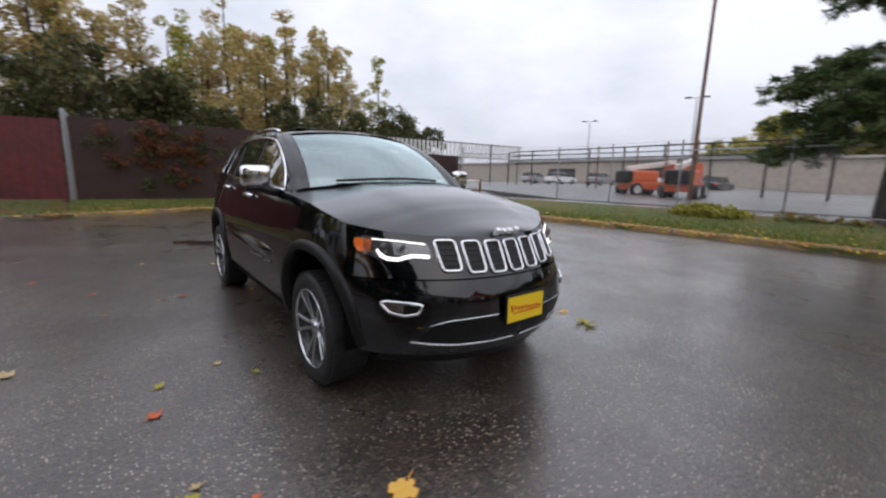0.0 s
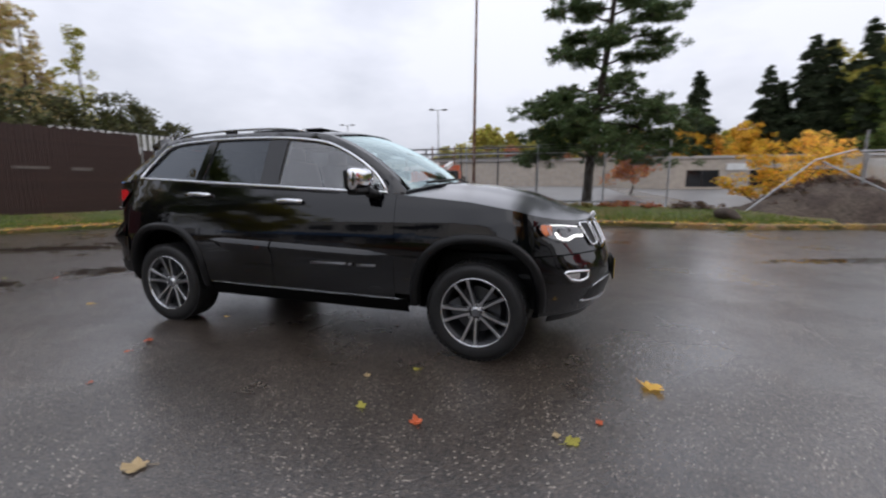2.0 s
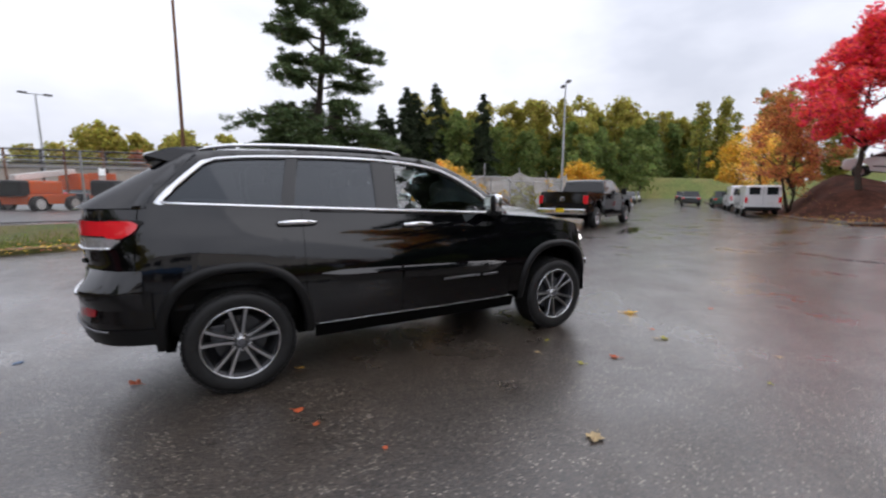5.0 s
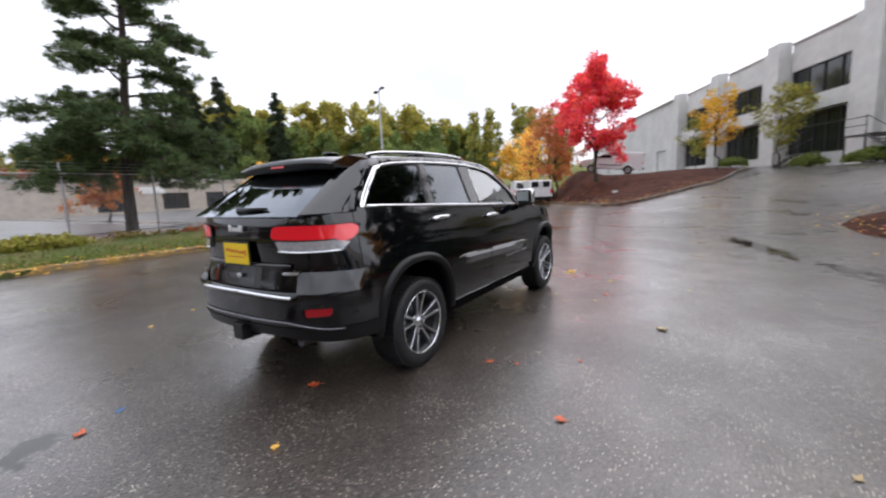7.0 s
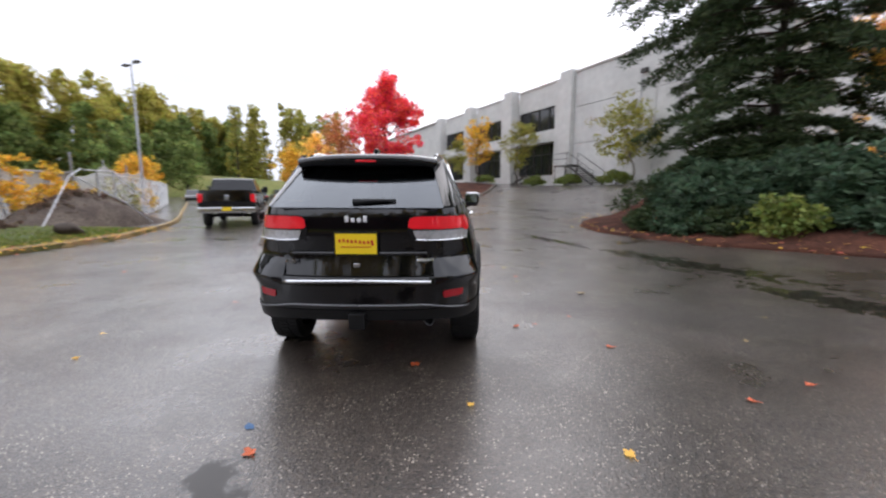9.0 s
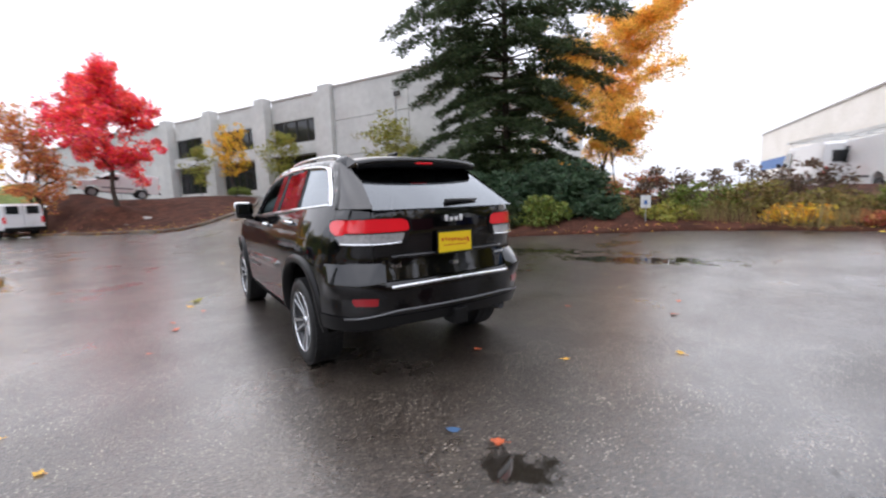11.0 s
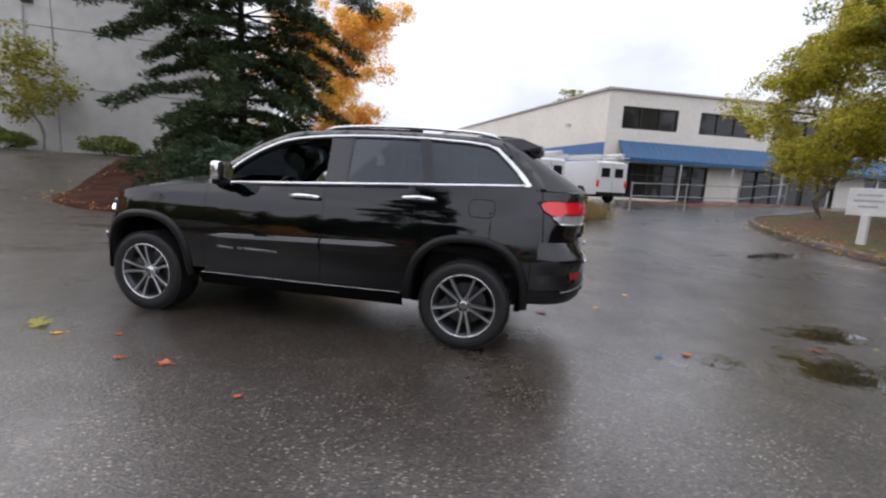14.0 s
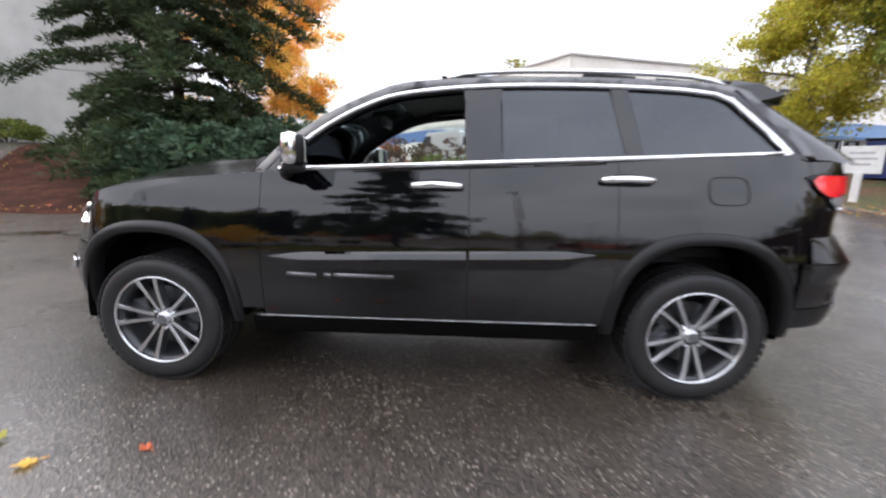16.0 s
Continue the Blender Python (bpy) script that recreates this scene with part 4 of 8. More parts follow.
# dark tailgate recess with ledge
skin_patch("tailgate_recess", round_poly([(-0.57, 0.93), (0.57, 0.93), (0.57, 0.83), (0.44, 0.79), (-0.44, 0.79), (-0.57, 0.83)], 0.05), "rear", 1, M_BLACKPAINT, suv, off=0.004)
skin_tube("tailgate_ledge", [(y, 0.945) for y in np.linspace(0.001, 0.5, 7)], "rear", 1, 0.016, M_BLACKPAINT, suv, off=0.012)
skin_tube("tailgate_ledge", [(y, 0.945) for y in np.linspace(0.001, 0.5, 7)], "rear", -1, 0.016, M_BLACKPAINT, suv, off=0.012)
for s in (1, -1):
    lamp = skin_patch("tail_lamp", round_poly([(0.375, 1.205), (0.36, 1.11), (0.385, 1.045), (0.55, 1.035), (0.80, 1.04), (0.80, 1.218), (0.60, 1.224), (0.42, 1.222)], 0.03), "rear", s, M_BLACKPLASTIC, suv, off=0.006)
    skin_patch("red_lens", round_poly([(0.378, 1.20), (0.366, 1.14), (0.39, 1.127), (0.60, 1.122), (0.79, 1.124), (0.79, 1.212), (0.60, 1.216), (0.42, 1.214)], 0.03), "rear", s, M_TAILRED, lamp, off=0.018, label="glossy red tail lens")
    skin_patch("clear_lens", round_poly([(0.40, 1.115), (0.43, 1.045), (0.55, 1.038), (0.79, 1.045), (0.79, 1.114), (0.60, 1.112)], 0.02), "rear", s, M_CLEARLAMP, lamp, off=0.016, label="clear reversing lens with chrome backing")
    skin_tube("lens_trim", [(0.425, 1.047), (0.55, 1.040), (0.68, 1.041), (0.785, 1.046)], "rear", s, 0.007, M_CHROME, lamp, off=0.020)
    skin_patch("side_lens", round_poly([(-2.00, 1.19), (-2.05, 1.213), (-2.185, 1.215), (-2.185, 1.108), (-2.10, 1.105), (-2.03, 1.14)], 0.025), "x", s, M_TAILRED, lamp, off=0.017, label="glossy red lens wrapping to the side")
    skin_patch("side_lens", round_poly([(-2.09, 1.098), (-2.19, 1.10), (-2.19, 1.05), (-2.14, 1.06)], 0.015), "x", s, M_CLEARLAMP, lamp, off=0.015)
    skin_patch("reflector", round_poly([(0.615, 0.668), (0.765, 0.672), (0.755, 0.620), (0.62, 0.614)], 0.015), "rear", s, M_REFLECTOR, suv, off=0.018, label="dark red bumper reflector")
    if s < 0:
        skin_patch("badge_bar", [(0.43, 0.905), (0.55, 0.905), (0.55, 0.888), (0.43, 0.888)], "rear", s, M_SATIN, suv, off=0.012)


def plate(parent, x, y0, y1, z0, z1, face):
    p = part("number_plate", box_bm((x, (y0 + y1) / 2, (z0 + z1) / 2), (0.012, y1 - y0 + 0.02, z1 - z0 + 0.02), bevel=0.004), M_BLACKPLASTIC, parent, "black plate frame")
    part("plate_face", box_bm((x + face * 0.007, (y0 + y1) / 2, (z0 + z1) / 2), (0.006, y1 - y0 - 0.006, z1 - z0 - 0.006)), M_YELLOWPLATE, p, "plain yellow dealer card")
    zc = (z0 + z1) / 2
    for k in range(9):
        yy = y0 + 0.035 + k * (y1 - y0 - 0.07) / 8
        part("print_bar", box_bm((x + face * 0.011, yy, zc + 0.008 + 0.003 * math.sin(k * 2.1) + 0.002 * k * -face), (0.002, 0.016, 0.040 if k == 0 else 0.022), m=Matrix.Rotation(0.25 * face, 4, "X")), M_REDPRINT, p)
    part("print_bar", box_bm((x + face * 0.011, (y0 + y1) / 2, zc - 0.022), (0.002, (y1 - y0) * 0.7, 0.006)), M_REDPRINT, p)
    return p


plate(suv, -2.398, -0.152, 0.152, 0.945, 1.098, -1)
for k in range(4):
    part("emblem_shape", box_bm((-2.392, 0.066 - 0.044 * k, 1.190 + (0.008 if k in (0, 3) else 0)), (0.014, 0.030, 0.046 if k in (0, 3) else 0.030), bevel=0.007), M_BADGE, suv, "bright emblem shape")
font = bpy.data.curves.new("badge_text", "FONT")
font.body, font.size, font.extrude = "4x4", 0.055, 0.003
badge = new("badge_text", font)
badge.data.materials.append(M_SATIN)
badge.parent = suv
badge.matrix_basis = pose(-2.372, 0.53, 0.872, 90, 0, -90) @ pose(0, 0, 0, 0, 0, 0)
part("latch_button", box_bm((-2.395, 0.0, 0.865), (0.02, 0.05, 0.03), bevel=0.006), M_SATIN, suv)
part("tow_hitch", box_bm((-2.38, 0.0, 0.46), (0.16, 0.12, 0.12), bevel=0.01), M_BLACKPLASTIC, suv, "square tow receiver under the bumper")
part("exhaust_tip", lathe_bm([(0.0, 0.03), (0.030, 0.03), (0.031, -0.05), (0.037, -0.05), (0.037, 0.16), (0.0, 0.16)], 20, "x", centre=(-2.27, -0.52, 0.425)), M_DARKRIM, suv, "chrome exhaust tip", smooth=True)

# bonnet
hood_rows = []
for a in np.linspace(0.02, a_of_x(0.80), 46):
    x0 = skin(a, 0.7).x
    e = skin(a, belt_z(x0), -0.004)
    cr = table(-e.x, [(-2.25, 0.02), (-2.1, 0.055), (-1.9, 0.088), (-1.5, 0.095), (-1.1, 0.088), (-0.8, 0.085)])
    r = []
    for k in range(25):
        q = 1 - 2 * k / 24
        dome = 0.016 * ease(0.46, 0.38, abs(e.y * q)) * ease(2.15, 1.7, e.x)
        r.append((e.x, e.y * q, e.z + cr * (1 - abs(q) ** 2.2) + dome))
    hood_rows.append(r)
bm = grid_bm(hood_rows)
bonnet = part("bonnet", bm, M_WETPAINT, suv, "black bonnet beaded with rain", smooth=True, centre=(1, 0, 0))
for k in range(4):
    part("emblem_shape", box_bm((2.235, 0.075 - 0.05 * k, 1.012), (0.03, 0.036, 0.036 if k in (1, 2) else 0.048), bevel=0.008, m=Matrix.Rotation(radians(40), 4, "Y")), M_BADGE, suv, "bright emblem shape")

# grille: seven chrome-edged slots with dark mesh
for k in range(7):
    yc = (k - 3) * 0.136
    w = 0.051
    lift = 0.012 * (abs(k - 3) / 3) ** 2
    o = round_poly([(yc - w, 0.965 + lift), (yc + w, 0.965 + lift), (yc + w * 0.93, 0.798 + lift * 2), (yc - w * 0.93, 0.798 + lift * 2)], 0.022)
    n_side = 1
    slot = skin_patch("grille_slot", o, "front", n_side, M_BLACKPLASTIC, suv, off=0.004, label="dark mesh grille slot")
    loop = [to_skin(p[0], p[1], "front", n_side, 0.010) for p in o]
    part("slot_surround", tube_bm(loop, 0.0088, 6, closed=True), M_CHROME, slot, "chrome slot surround", smooth=True)
    for j in range(5):
        zz = 0.835 + lift + 0.028 * j
        part("mesh_bar", tube_bm([to_skin(yc + u * w * 0.9, zz, "front", n_side, 0.008) for u in (-1, 0, 1)], 0.0030, 4), M_BLACKPLASTIC, slot)
for s in (1, -1):
    # headlamp
    HL = round_poly([(0.485, 0.962), (0.64, 0.985), (0.775, 1.0), (0.805, 0.965), (0.775, 0.905), (0.71, 0.872), (0.64, 0.868), (0.58, 0.892), (0.49, 0.885)], 0.02)
    lampf = skin_patch("head_lamp", HL, "front", s, M_DARKRIM, suv, off=0.003, label="dark headlamp housing")
    skin_tube("led_strip", [(0.50, 0.893), (0.575, 0.898), (0.64, 0.879), (0.68, 0.883), (0.705, 0.897), (0.715, 0.93)], "front", s, 0.010, M_LEDWHITE, lampf, off=0.012, label="lit white daytime running strip")
    skin_tube("led_strip", [(0.50, 0.957), (0.63, 0.975), (0.73, 0.984)], "front", s, 0.0032, M_LEDWHITE, lampf, off=0.012)
    skin_patch("amber_marker", round_poly([(0.752, 0.990), (0.79, 0.990), (0.795, 0.955), (0.785, 0.918), (0.768, 0.918)], 0.01), "front", s, M_AMBER, lampf, off=0.028, label="amber corner marker")
    skin_patch("amber_marker", round_poly([(1.985, 0.985), (1.925, 0.988), (1.895, 0.972), (1.915, 0.935), (1.985, 0.915)], 0.012), "x", s, M_AMBER, lampf, off=0.024, label="amber marker wrapping to the side")
    for yy, rr in ((0.60, 0.030), (0.69, 0.034)):
        c = to_skin(yy, 0.932, "front", s, 0.004)
        bmm = bmesh.new()
        bmesh.ops.create_icosphere(bmm, subdivisions=3, radius=rr, matrix=Matrix.Translation(c) @ Matrix.Diagonal((0.5, 1, 1, 1)))
        part("projector_lens", bmm, M_DARKRIM, lampf, smooth=True)
    skin_patch("outer_lens", HL, "front", s, M_LENS, lampf, off=0.024, label="clear headlamp cover")
    # fog lamp in its chrome bezel
    FG = round_poly([(0.585, 0.652), (0.60, 0.606), (0.66, 0.590), (0.715, 0.602), (0.750, 0.655), (0.725, 0.664), (0.66, 0.660)], 0.016)
    fog = skin_patch("fog_lamp", FG, "front", s, M_BLACKPLASTIC, suv, off=0.004, label="fog lamp in a chrome bezel")
    part("bezel", tube_bm([to_skin(p[0], p[1], "front", s, 0.008) for p in FG], 0.010, 6, closed=True), M_CHROME, fog, smooth=True)
    # unlit chrome wedge filling the outer end of the fog lamp
    skin_patch("chrome_wedge", round_poly([(0.66, 0.650), (0.665, 0.602), (0.712, 0.610), (0.738, 0.650)], 0.01), "front", s, M_CHROME, fog, off=0.012)
    # bright lines round the lower intake
    skin_tube("intake_trim", [(0.17, 0.575), (0.34, 0.572), (0.48, 0.562), (0.56, 0.535)], "front", s, 0.0042, M_SATIN, suv, off=0.008)
    skin_tube("lower_trim", [(0.02, 0.405), (0.25, 0.407), (0.45, 0.415), (0.62, 0.435)], "front", s, 0.0065, M_SATIN, suv, off=0.010)
skin_patch("lower_intake", round_poly([(-0.52, 0.56), (0.52, 0.56), (0.60, 0.44), (0.45, 0.425), (-0.45, 0.425), (-0.60, 0.44)], 0.03), "front", 1, M_BLACKPLASTIC, suv, off=0.003)
skin_patch("tow_hook_recess", round_poly([(0.30, 0.47), (0.42, 0.47), (0.42, 0.43), (0.30, 0.43)], 0.01), "front", 1, M_SATIN, suv, off=0.006)
plate(suv, 2.408, -0.152, 0.152, 0.515, 0.668, 1)
wall_part("chin_spoiler", 0.0, a_of_x(2.0), lambda x: 0.27, lambda x: 0.34, (1, -1), M_BLACKPLASTIC, suv, rows=2, off=-0.02)


# greenhouse
def side_y(x, z):
    return 0.852 - 0.42 * (z - 1.2) - 0.05 * ease(-0.9, -2.0, x) - 0.035 * ease(0.25, 0.9, x)


DLO_TOP = [(0.755, 1.205), (0.67, 1.315), (0.575, 1.395), (0.45, 1.475), (0.32, 1.540), (0.13, 1.605), (-0.25, 1.648), (-0.74, 1.660), (-1.30, 1.645), (-1.54, 1.622)]
dlo_top = [tuple(p) for p in smooth_curve(DLO_TOP, 0.05)]
DLO_REAR = [(-1.62, 1.585), (-1.78, 1.43), (-1.865, 1.335), (-1.85, 1.318)]


def dlo_bottom(x):
    return 1.203 + (0.755 - x) * 0.0442


def dlo_upper(x):
    return float(np.interp(-x, [-p[0] for p in dlo_top], [p[1] for p in dlo_top]))


ROOF_EDGE = [(0.90, 1.185), (0.80, 1.30), (0.70, 1.385), (0.56, 1.48), (0.42, 1.555), (0.26, 1.625), (0.10, 1.675), (-0.30, 1.703), (-0.80, 1.709), (-1.40, 1.692), (-1.62, 1.675)]
roof_edge = [tuple(p) for p in smooth_curve(ROOF_EDGE, 0.06)]


def roof_edge_z(x):
    return float(np.interp(-x, [-p[0] for p in roof_edge], [p[1] for p in roof_edge]))


WF = [(p[0], p[1] - 0.012) for p in dlo_top if p[0] > -0.2] + [(-0.215, dlo_upper(-0.215) - 0.012), (-0.235, 1.25 + 0.012), (0.70, dlo_bottom(0.70) + 0.012)]
WR = [(-0.415, dlo_upper(-0.415) - 0.012)] + [(p[0], p[1] - 0.012) for p in dlo_top if -0.96 < p[0] < -0.45] + [(-0.985, dlo_upper(-0.985) - 0.012), (-1.055, dlo_bottom(-1.055) + 0.012), (-0.425, dlo_bottom(-0.425) + 0.012)]
WQ = [(-1.075, dlo_upper(-1.075) - 0.012)] + [(p[0], p[1] - 0.012) for p in dlo_top if -1.52 < p[0] < -1.12] + [(p[0] + 0.014, p[1]) for p in DLO_REAR[:-1]] + [(-1.83, dlo_bottom(-1.83) + 0.012), (-1.145, dlo_bottom(-1.145) + 0.012)]
outer = roof_edge + [(-1.72, 1.645), (-1.86, 1.50), (-1.97, 1.38), (-2.02, 1.29), (-1.6, 1.275), (-0.6, 1.235), (0.4, 1.19)]
for s in (1, -1):
    bm = fill_2d(outer, [WF, WR, WQ], cell=0.12)
    for v in bm.verts:
        v.co = Vector((v.co.x, s * side_y(v.co.x, v.co.y), v.co.y))
    fr = part("window_frame", bm, M_BLACKPAINT, suv, smooth=True, centre=(0, -s * 4, 1))
    m = fr.modifiers.new("thick", "SOLIDIFY")
    m.thickness, m.offset = 0.05, -1 if s > 0 else -1
    for nm, w, mt, lb in (("side_window", WF, M_GLASS, "clear front side window"), ("side_window", WR, M_PRIVACY, "dark privacy rear side window"), ("side_window", WQ, M_PRIVACY, "dark privacy quarter window")):
        if w is WF and s > 0:
            continue
        bm = fill_2d(w, cell=0.15)
        for v in bm.verts:
            v.co = Vector((v.co.x, s * (side_y(v.co.x, v.co.y) - 0.010), v.co.y))
        g = part(nm, bm, mt, suv, lb, smooth=True, centre=(0, -s * 4, 1))
        g.visible_shadow = False
    # gloss black covers on the pillars between the windows
    for x0, x1, x2, x3 in ((-0.222, -0.408, -0.240, -0.420), (-0.99, -1.07, -1.06, -1.14)):
        bm = bmesh.new()
        grid_bm([[(xx0 + (xx1 - xx0) * k / 4, s * (side_y(xx0, z) + 0.004), z) for k in range(5)] for xx0, xx1, z in ((x0, x1, dlo_upper(x0) - 0.014), (x2, x3, dlo_bottom(x2) + 0.014))], bm)
        part("pillar_cover", bm, M_BLACKPAINT, suv)
    # chrome surround of the side glass
    ring = dlo_top + DLO_REAR
    part("window_chrome", tube_bm([(p[0], s * (side_y(p[0], p[1]) + 0.006), p[1]) for p in ring], 0.0125, 6), M_CHROME, suv, "chrome strip over the side windows", smooth=True)
    # broad chrome corner behind the quarter window
    corner = []
    for (xa, za), (xb, zb) in zip(((-1.50, 1.630), (-1.605, 1.600), (-1.708, 1.505), (-1.815, 1.395), (-1.85, 1.335), (-1.80, 1.314)), ((-1.50, 1.640), (-1.625, 1.610), (-1.735, 1.510), (-1.85, 1.395), (-1.905, 1.325), (-1.88, 1.300))):
        corner.append([(xa, s * (side_y(xa, za) + 0.004), za), ((xa + xb) / 2, s * (side_y(xa, za) + 0.016), (za + zb) / 2), (xb, s * (side_y(xb, zb) + 0.004), zb)])
    part("window_chrome", grid_bm(corner), M_CHROME, suv, "broad chrome corner of the window surround", smooth=True, centre=(0, -s * 4, 1))
    bot = [(x, dlo_bottom(x)) for x in np.linspace(0.76, -1.85, 24)]
    part("window_chrome", tube_bm([(p[0], s * (side_y(p[0], p[1]) + 0.008), p[1]) for p in bot], 0.0135, 6), M_CHROME, suv, "chrome strip along the belt line", smooth=True)
    # D pillar panel rounding to the tail
    rows = []
    for t in np.linspace(0, 1, 13):
        z = 1.29 + (1.66 - 1.29) * t
        x_s = float(np.interp(z, (1.29, 1.38, 1.50, 1.645, 1.66), (-1.955, -1.905, -1.79, -1.665, -1.65)))
        y_s = side_y(x_s, z) + 0.003
        x_e, y_e = -2.335 + 0.57 * t, 0.625 - 0.11 * t
        r = []
        for u in np.linspace(0, 1, 11):
            c = Vector((x_e + 0.02, y_s - 0.01, z))
            p = (1 - u) ** 2 * Vector((x_s, y_s, z)) + 2 * u * (1 - u) * Vector((x_s + (x_e - x_s) * 0.78, y_s - 0.035, z)) + u * u * Vector((x_e, y_e, z))
            r.append(flip(p, s))
        rows.append(r)
    part("rear_pillar", grid_bm(rows), M_BLACKPAINT, suv, smooth=True, centre=(0, 0, 1))
    # roof rails
    pts = [(x, s * (0.575 - 0.03 * ease(-0.8, -1.8, x)), roof_edge_z(max(x, -1.6)) + 0.014 - 0.03 * ease(-1.5, -1.75, x) + dz) for x, dz in ((-0.12, 0.0), (-0.22, 0.018), (-0.5, 0.026), (-1.0, 0.028), (-1.45, 0.024), (-1.62, 0.016), (-1.74, 0.0))]
    part("roof_rail", tube_bm([tuple(p) for p in smooth_curve(pts, 0.08)], 0.014, 8), M_CHROME, suv, "bright roof rail", smooth=True)
    for xx in (-0.22, -0.92, -1.6):
        part("rail_foot", box_bm((xx, s * (0.573 - 0.03 * ease(-0.8, -1.8, xx)), roof_edge_z(xx) + 0.016), (0.12, 0.028, 0.04), bevel=0.012), M_BLACKPLASTIC, suv)
    # mirror
    mir = part("door_mirror", box_bm((-0.022, 0, 0.004), (0.055, 0.206, 0.146), bevel=0.026), M_BLACKPLASTIC, suv, "chrome-capped black door mirror", smooth=True)
    mir.matrix_basis = pose(0.60, s * 0.985, 1.295, 0, 0, s * 17)
    part("mirror_cap", box_bm((0.018, 0, 0.008), (0.085, 0.216, 0.158), bevel=0.04), M_CHROME, mir, "rounded chrome cap", smooth=True)
    part("mirror_base", box_bm((0.008, 0, -0.080), (0.10, 0.15, 0.05), bevel=0.02), M_BLACKPLASTIC, mir)
    part("mirror_glass", box_bm((-0.048, 0, 0.004), (0.010, 0.172, 0.116), bevel=0.004), M_MIRROR, mir)
    part("mirror_arm", tube_bm([(0.04, -s * 0.06, -0.085), (0.07, -s * 0.15, -0.115)], [0.04, 0.03], 8), M_BLACKPLASTIC, mir, smooth=True)
    # front pillar between windscreen and side window
# roof
roof_rows = []
for x in np.linspace(0.16, -1.83, 30):
    ze = roof_edge_z(max(x, -1.62)) - 0.055 * ease(-1.4, -1.83, x)
    ye = side_y(max(x, -1.7), ze) - 0.02 - 0.05 * ease(-1.45, -1.83, x)
    r = []
    for k in range(21):
        q = 1 - 2 * k / 20
        bow = 0.115 * (1 - q * q) * ease(-0.7, 0.16, x) - 0.05 * (1 - q * q) * ease(-1.3, -1.83, x)
        r.append((x + bow, ye * q, ze - 0.004 + 0.05 * (1 - abs(q) ** 2.6)))
    roof_rows.append(r)
bm = grid_bm(roof_rows)
part("roof", bm, M_BLACKPAINT, suv, smooth=True, centre=(0, 0, 0))
bm = box_bm((-0.45, 0, roof_edge_z(-0.45) + 0.043), (0.75, 0.82, 0.012), bevel=0.004)
part("sunroof_glass", bm, M_WINDARK, suv, "dark sunroof glass panel")
part("aerial_fin", box_bm((-1.45, 0, 1.752), (0.16, 0.035, 0.05), bevel=0.015), M_BLACKPAINT, suv)
# windscreen
A_EDGE = [(0.865, 0.728, 1.215), (0.74, 0.703, 1.33), (0.60, 0.682, 1.435), (0.45, 0.66, 1.525), (0.30, 0.64, 1.597), (0.155, 0.62, 1.655)]
ws_rows = []
a_pts = smooth_curve(A_EDGE, 0.07)
for i, p in enumerate(a_pts):
    t = i / (len(a_pts) - 1)
    b = 0.20 - 0.085 * t
    ws_rows.append([(p[0] + b * (1 - q * q), p[1] * q, p[2] + 0.045 * (1 - q * q) * (0.9 + 0.1 * t)) for q in np.linspace(1, -1, 21)])
ws = part("windscreen", grid_bm(ws_rows), M_WINDSCREEN, suv, "wet clear windscreen", smooth=True, centre=(-1, 0, 0.5))
ws.visible_shadow = False
for s in (1, -1):
    bm = bmesh.new()
    rows = []
    for p, e in zip(a_pts, np.linspace(0, 1, len(a_pts))):
        q = roof_edge[int(e * (len([r for r in roof_edge if r[0] > 0.08]) - 1))]
        rows.append([(p[0] + 0.02, s * (p[1] - 0.05), p[2] + 0.012), (p[0] + 0.01, s * p[1], p[2] + 0.008), (q[0] + 0.006, s * (side_y(*q) - 0.004), q[1]), (q[0] - 0.03, s * (side_y(q[0] - 0.03, q[1] - 0.03) + 0.003), q[1] - 0.03)])
    part("front_pillar", grid_bm(rows, bm), M_BLACKPAINT, suv, smooth=True, centre=(-0.5, 0, 0.8))
cowl = [[(0.80 + 0.26 * (1 - q * q), 0.76 * q, 1.205 + 0.068 * (1 - q * q)), (0.90 + 0.22 * (1 - q * q), 0.79 * q, 1.205 + 0.073 * (1 - q * q) - 0.006 * 0)] for q in np.linspace(1, -1, 17)]
bm = grid_bm(cowl)
for v in bm.verts:
    v.co.z += 0.006
part("cowl_panel", bm, M_BLACKPLASTIC, suv)
for q0, q1 in ((0.55, -0.05), (-0.05, -0.70)):
    pts = []
    for k in range(7):
        q = q0 + (q1 - q0) * k / 6
        t = 0.05 + 0.05 * k / 6
        pts.append((0.865 + 0.2 * (1 - q * q) - 0.125 * t * 4 * 0.3, 0.72 * q, 1.222 + 0.046 * (1 - q * q) + 0.03 + 0.03 * t))
    part("wiper", tube_bm(pts, 0.011, 6), M_BLACKPLASTIC, suv)
# rear window, spoiler and wiper
rg = []
for t in np.linspace(0, 1, 9):
    z = 1.278 + 0.335 * t
    rg.append([(-2.345 + 0.52 * t - 0.035 * (1 - q * q), (0.63 - 0.105 * t) * q, z) for q in np.linspace(1, -1, 17)])
rw = part("rear_window", grid_bm(rg), M_PRIVACY, suv, "dark rear window beaded with rain", smooth=True, centre=(0, 0, 0.8))
rw.visible_shadow = False
sp = []
for x, z, y in ((-1.66, 1.712, 0.575), (-1.80, 1.702, 0.57), (-1.93, 1.682, 0.565), (-1.955, 1.664, 0.56), (-1.95, 1.642, 0.55)):
    sp.append([(x - 0.05 * (1 - q * q), y * q, z - 0.032 * abs(q) ** 3) for q in np.linspace(1, -1, 17)])
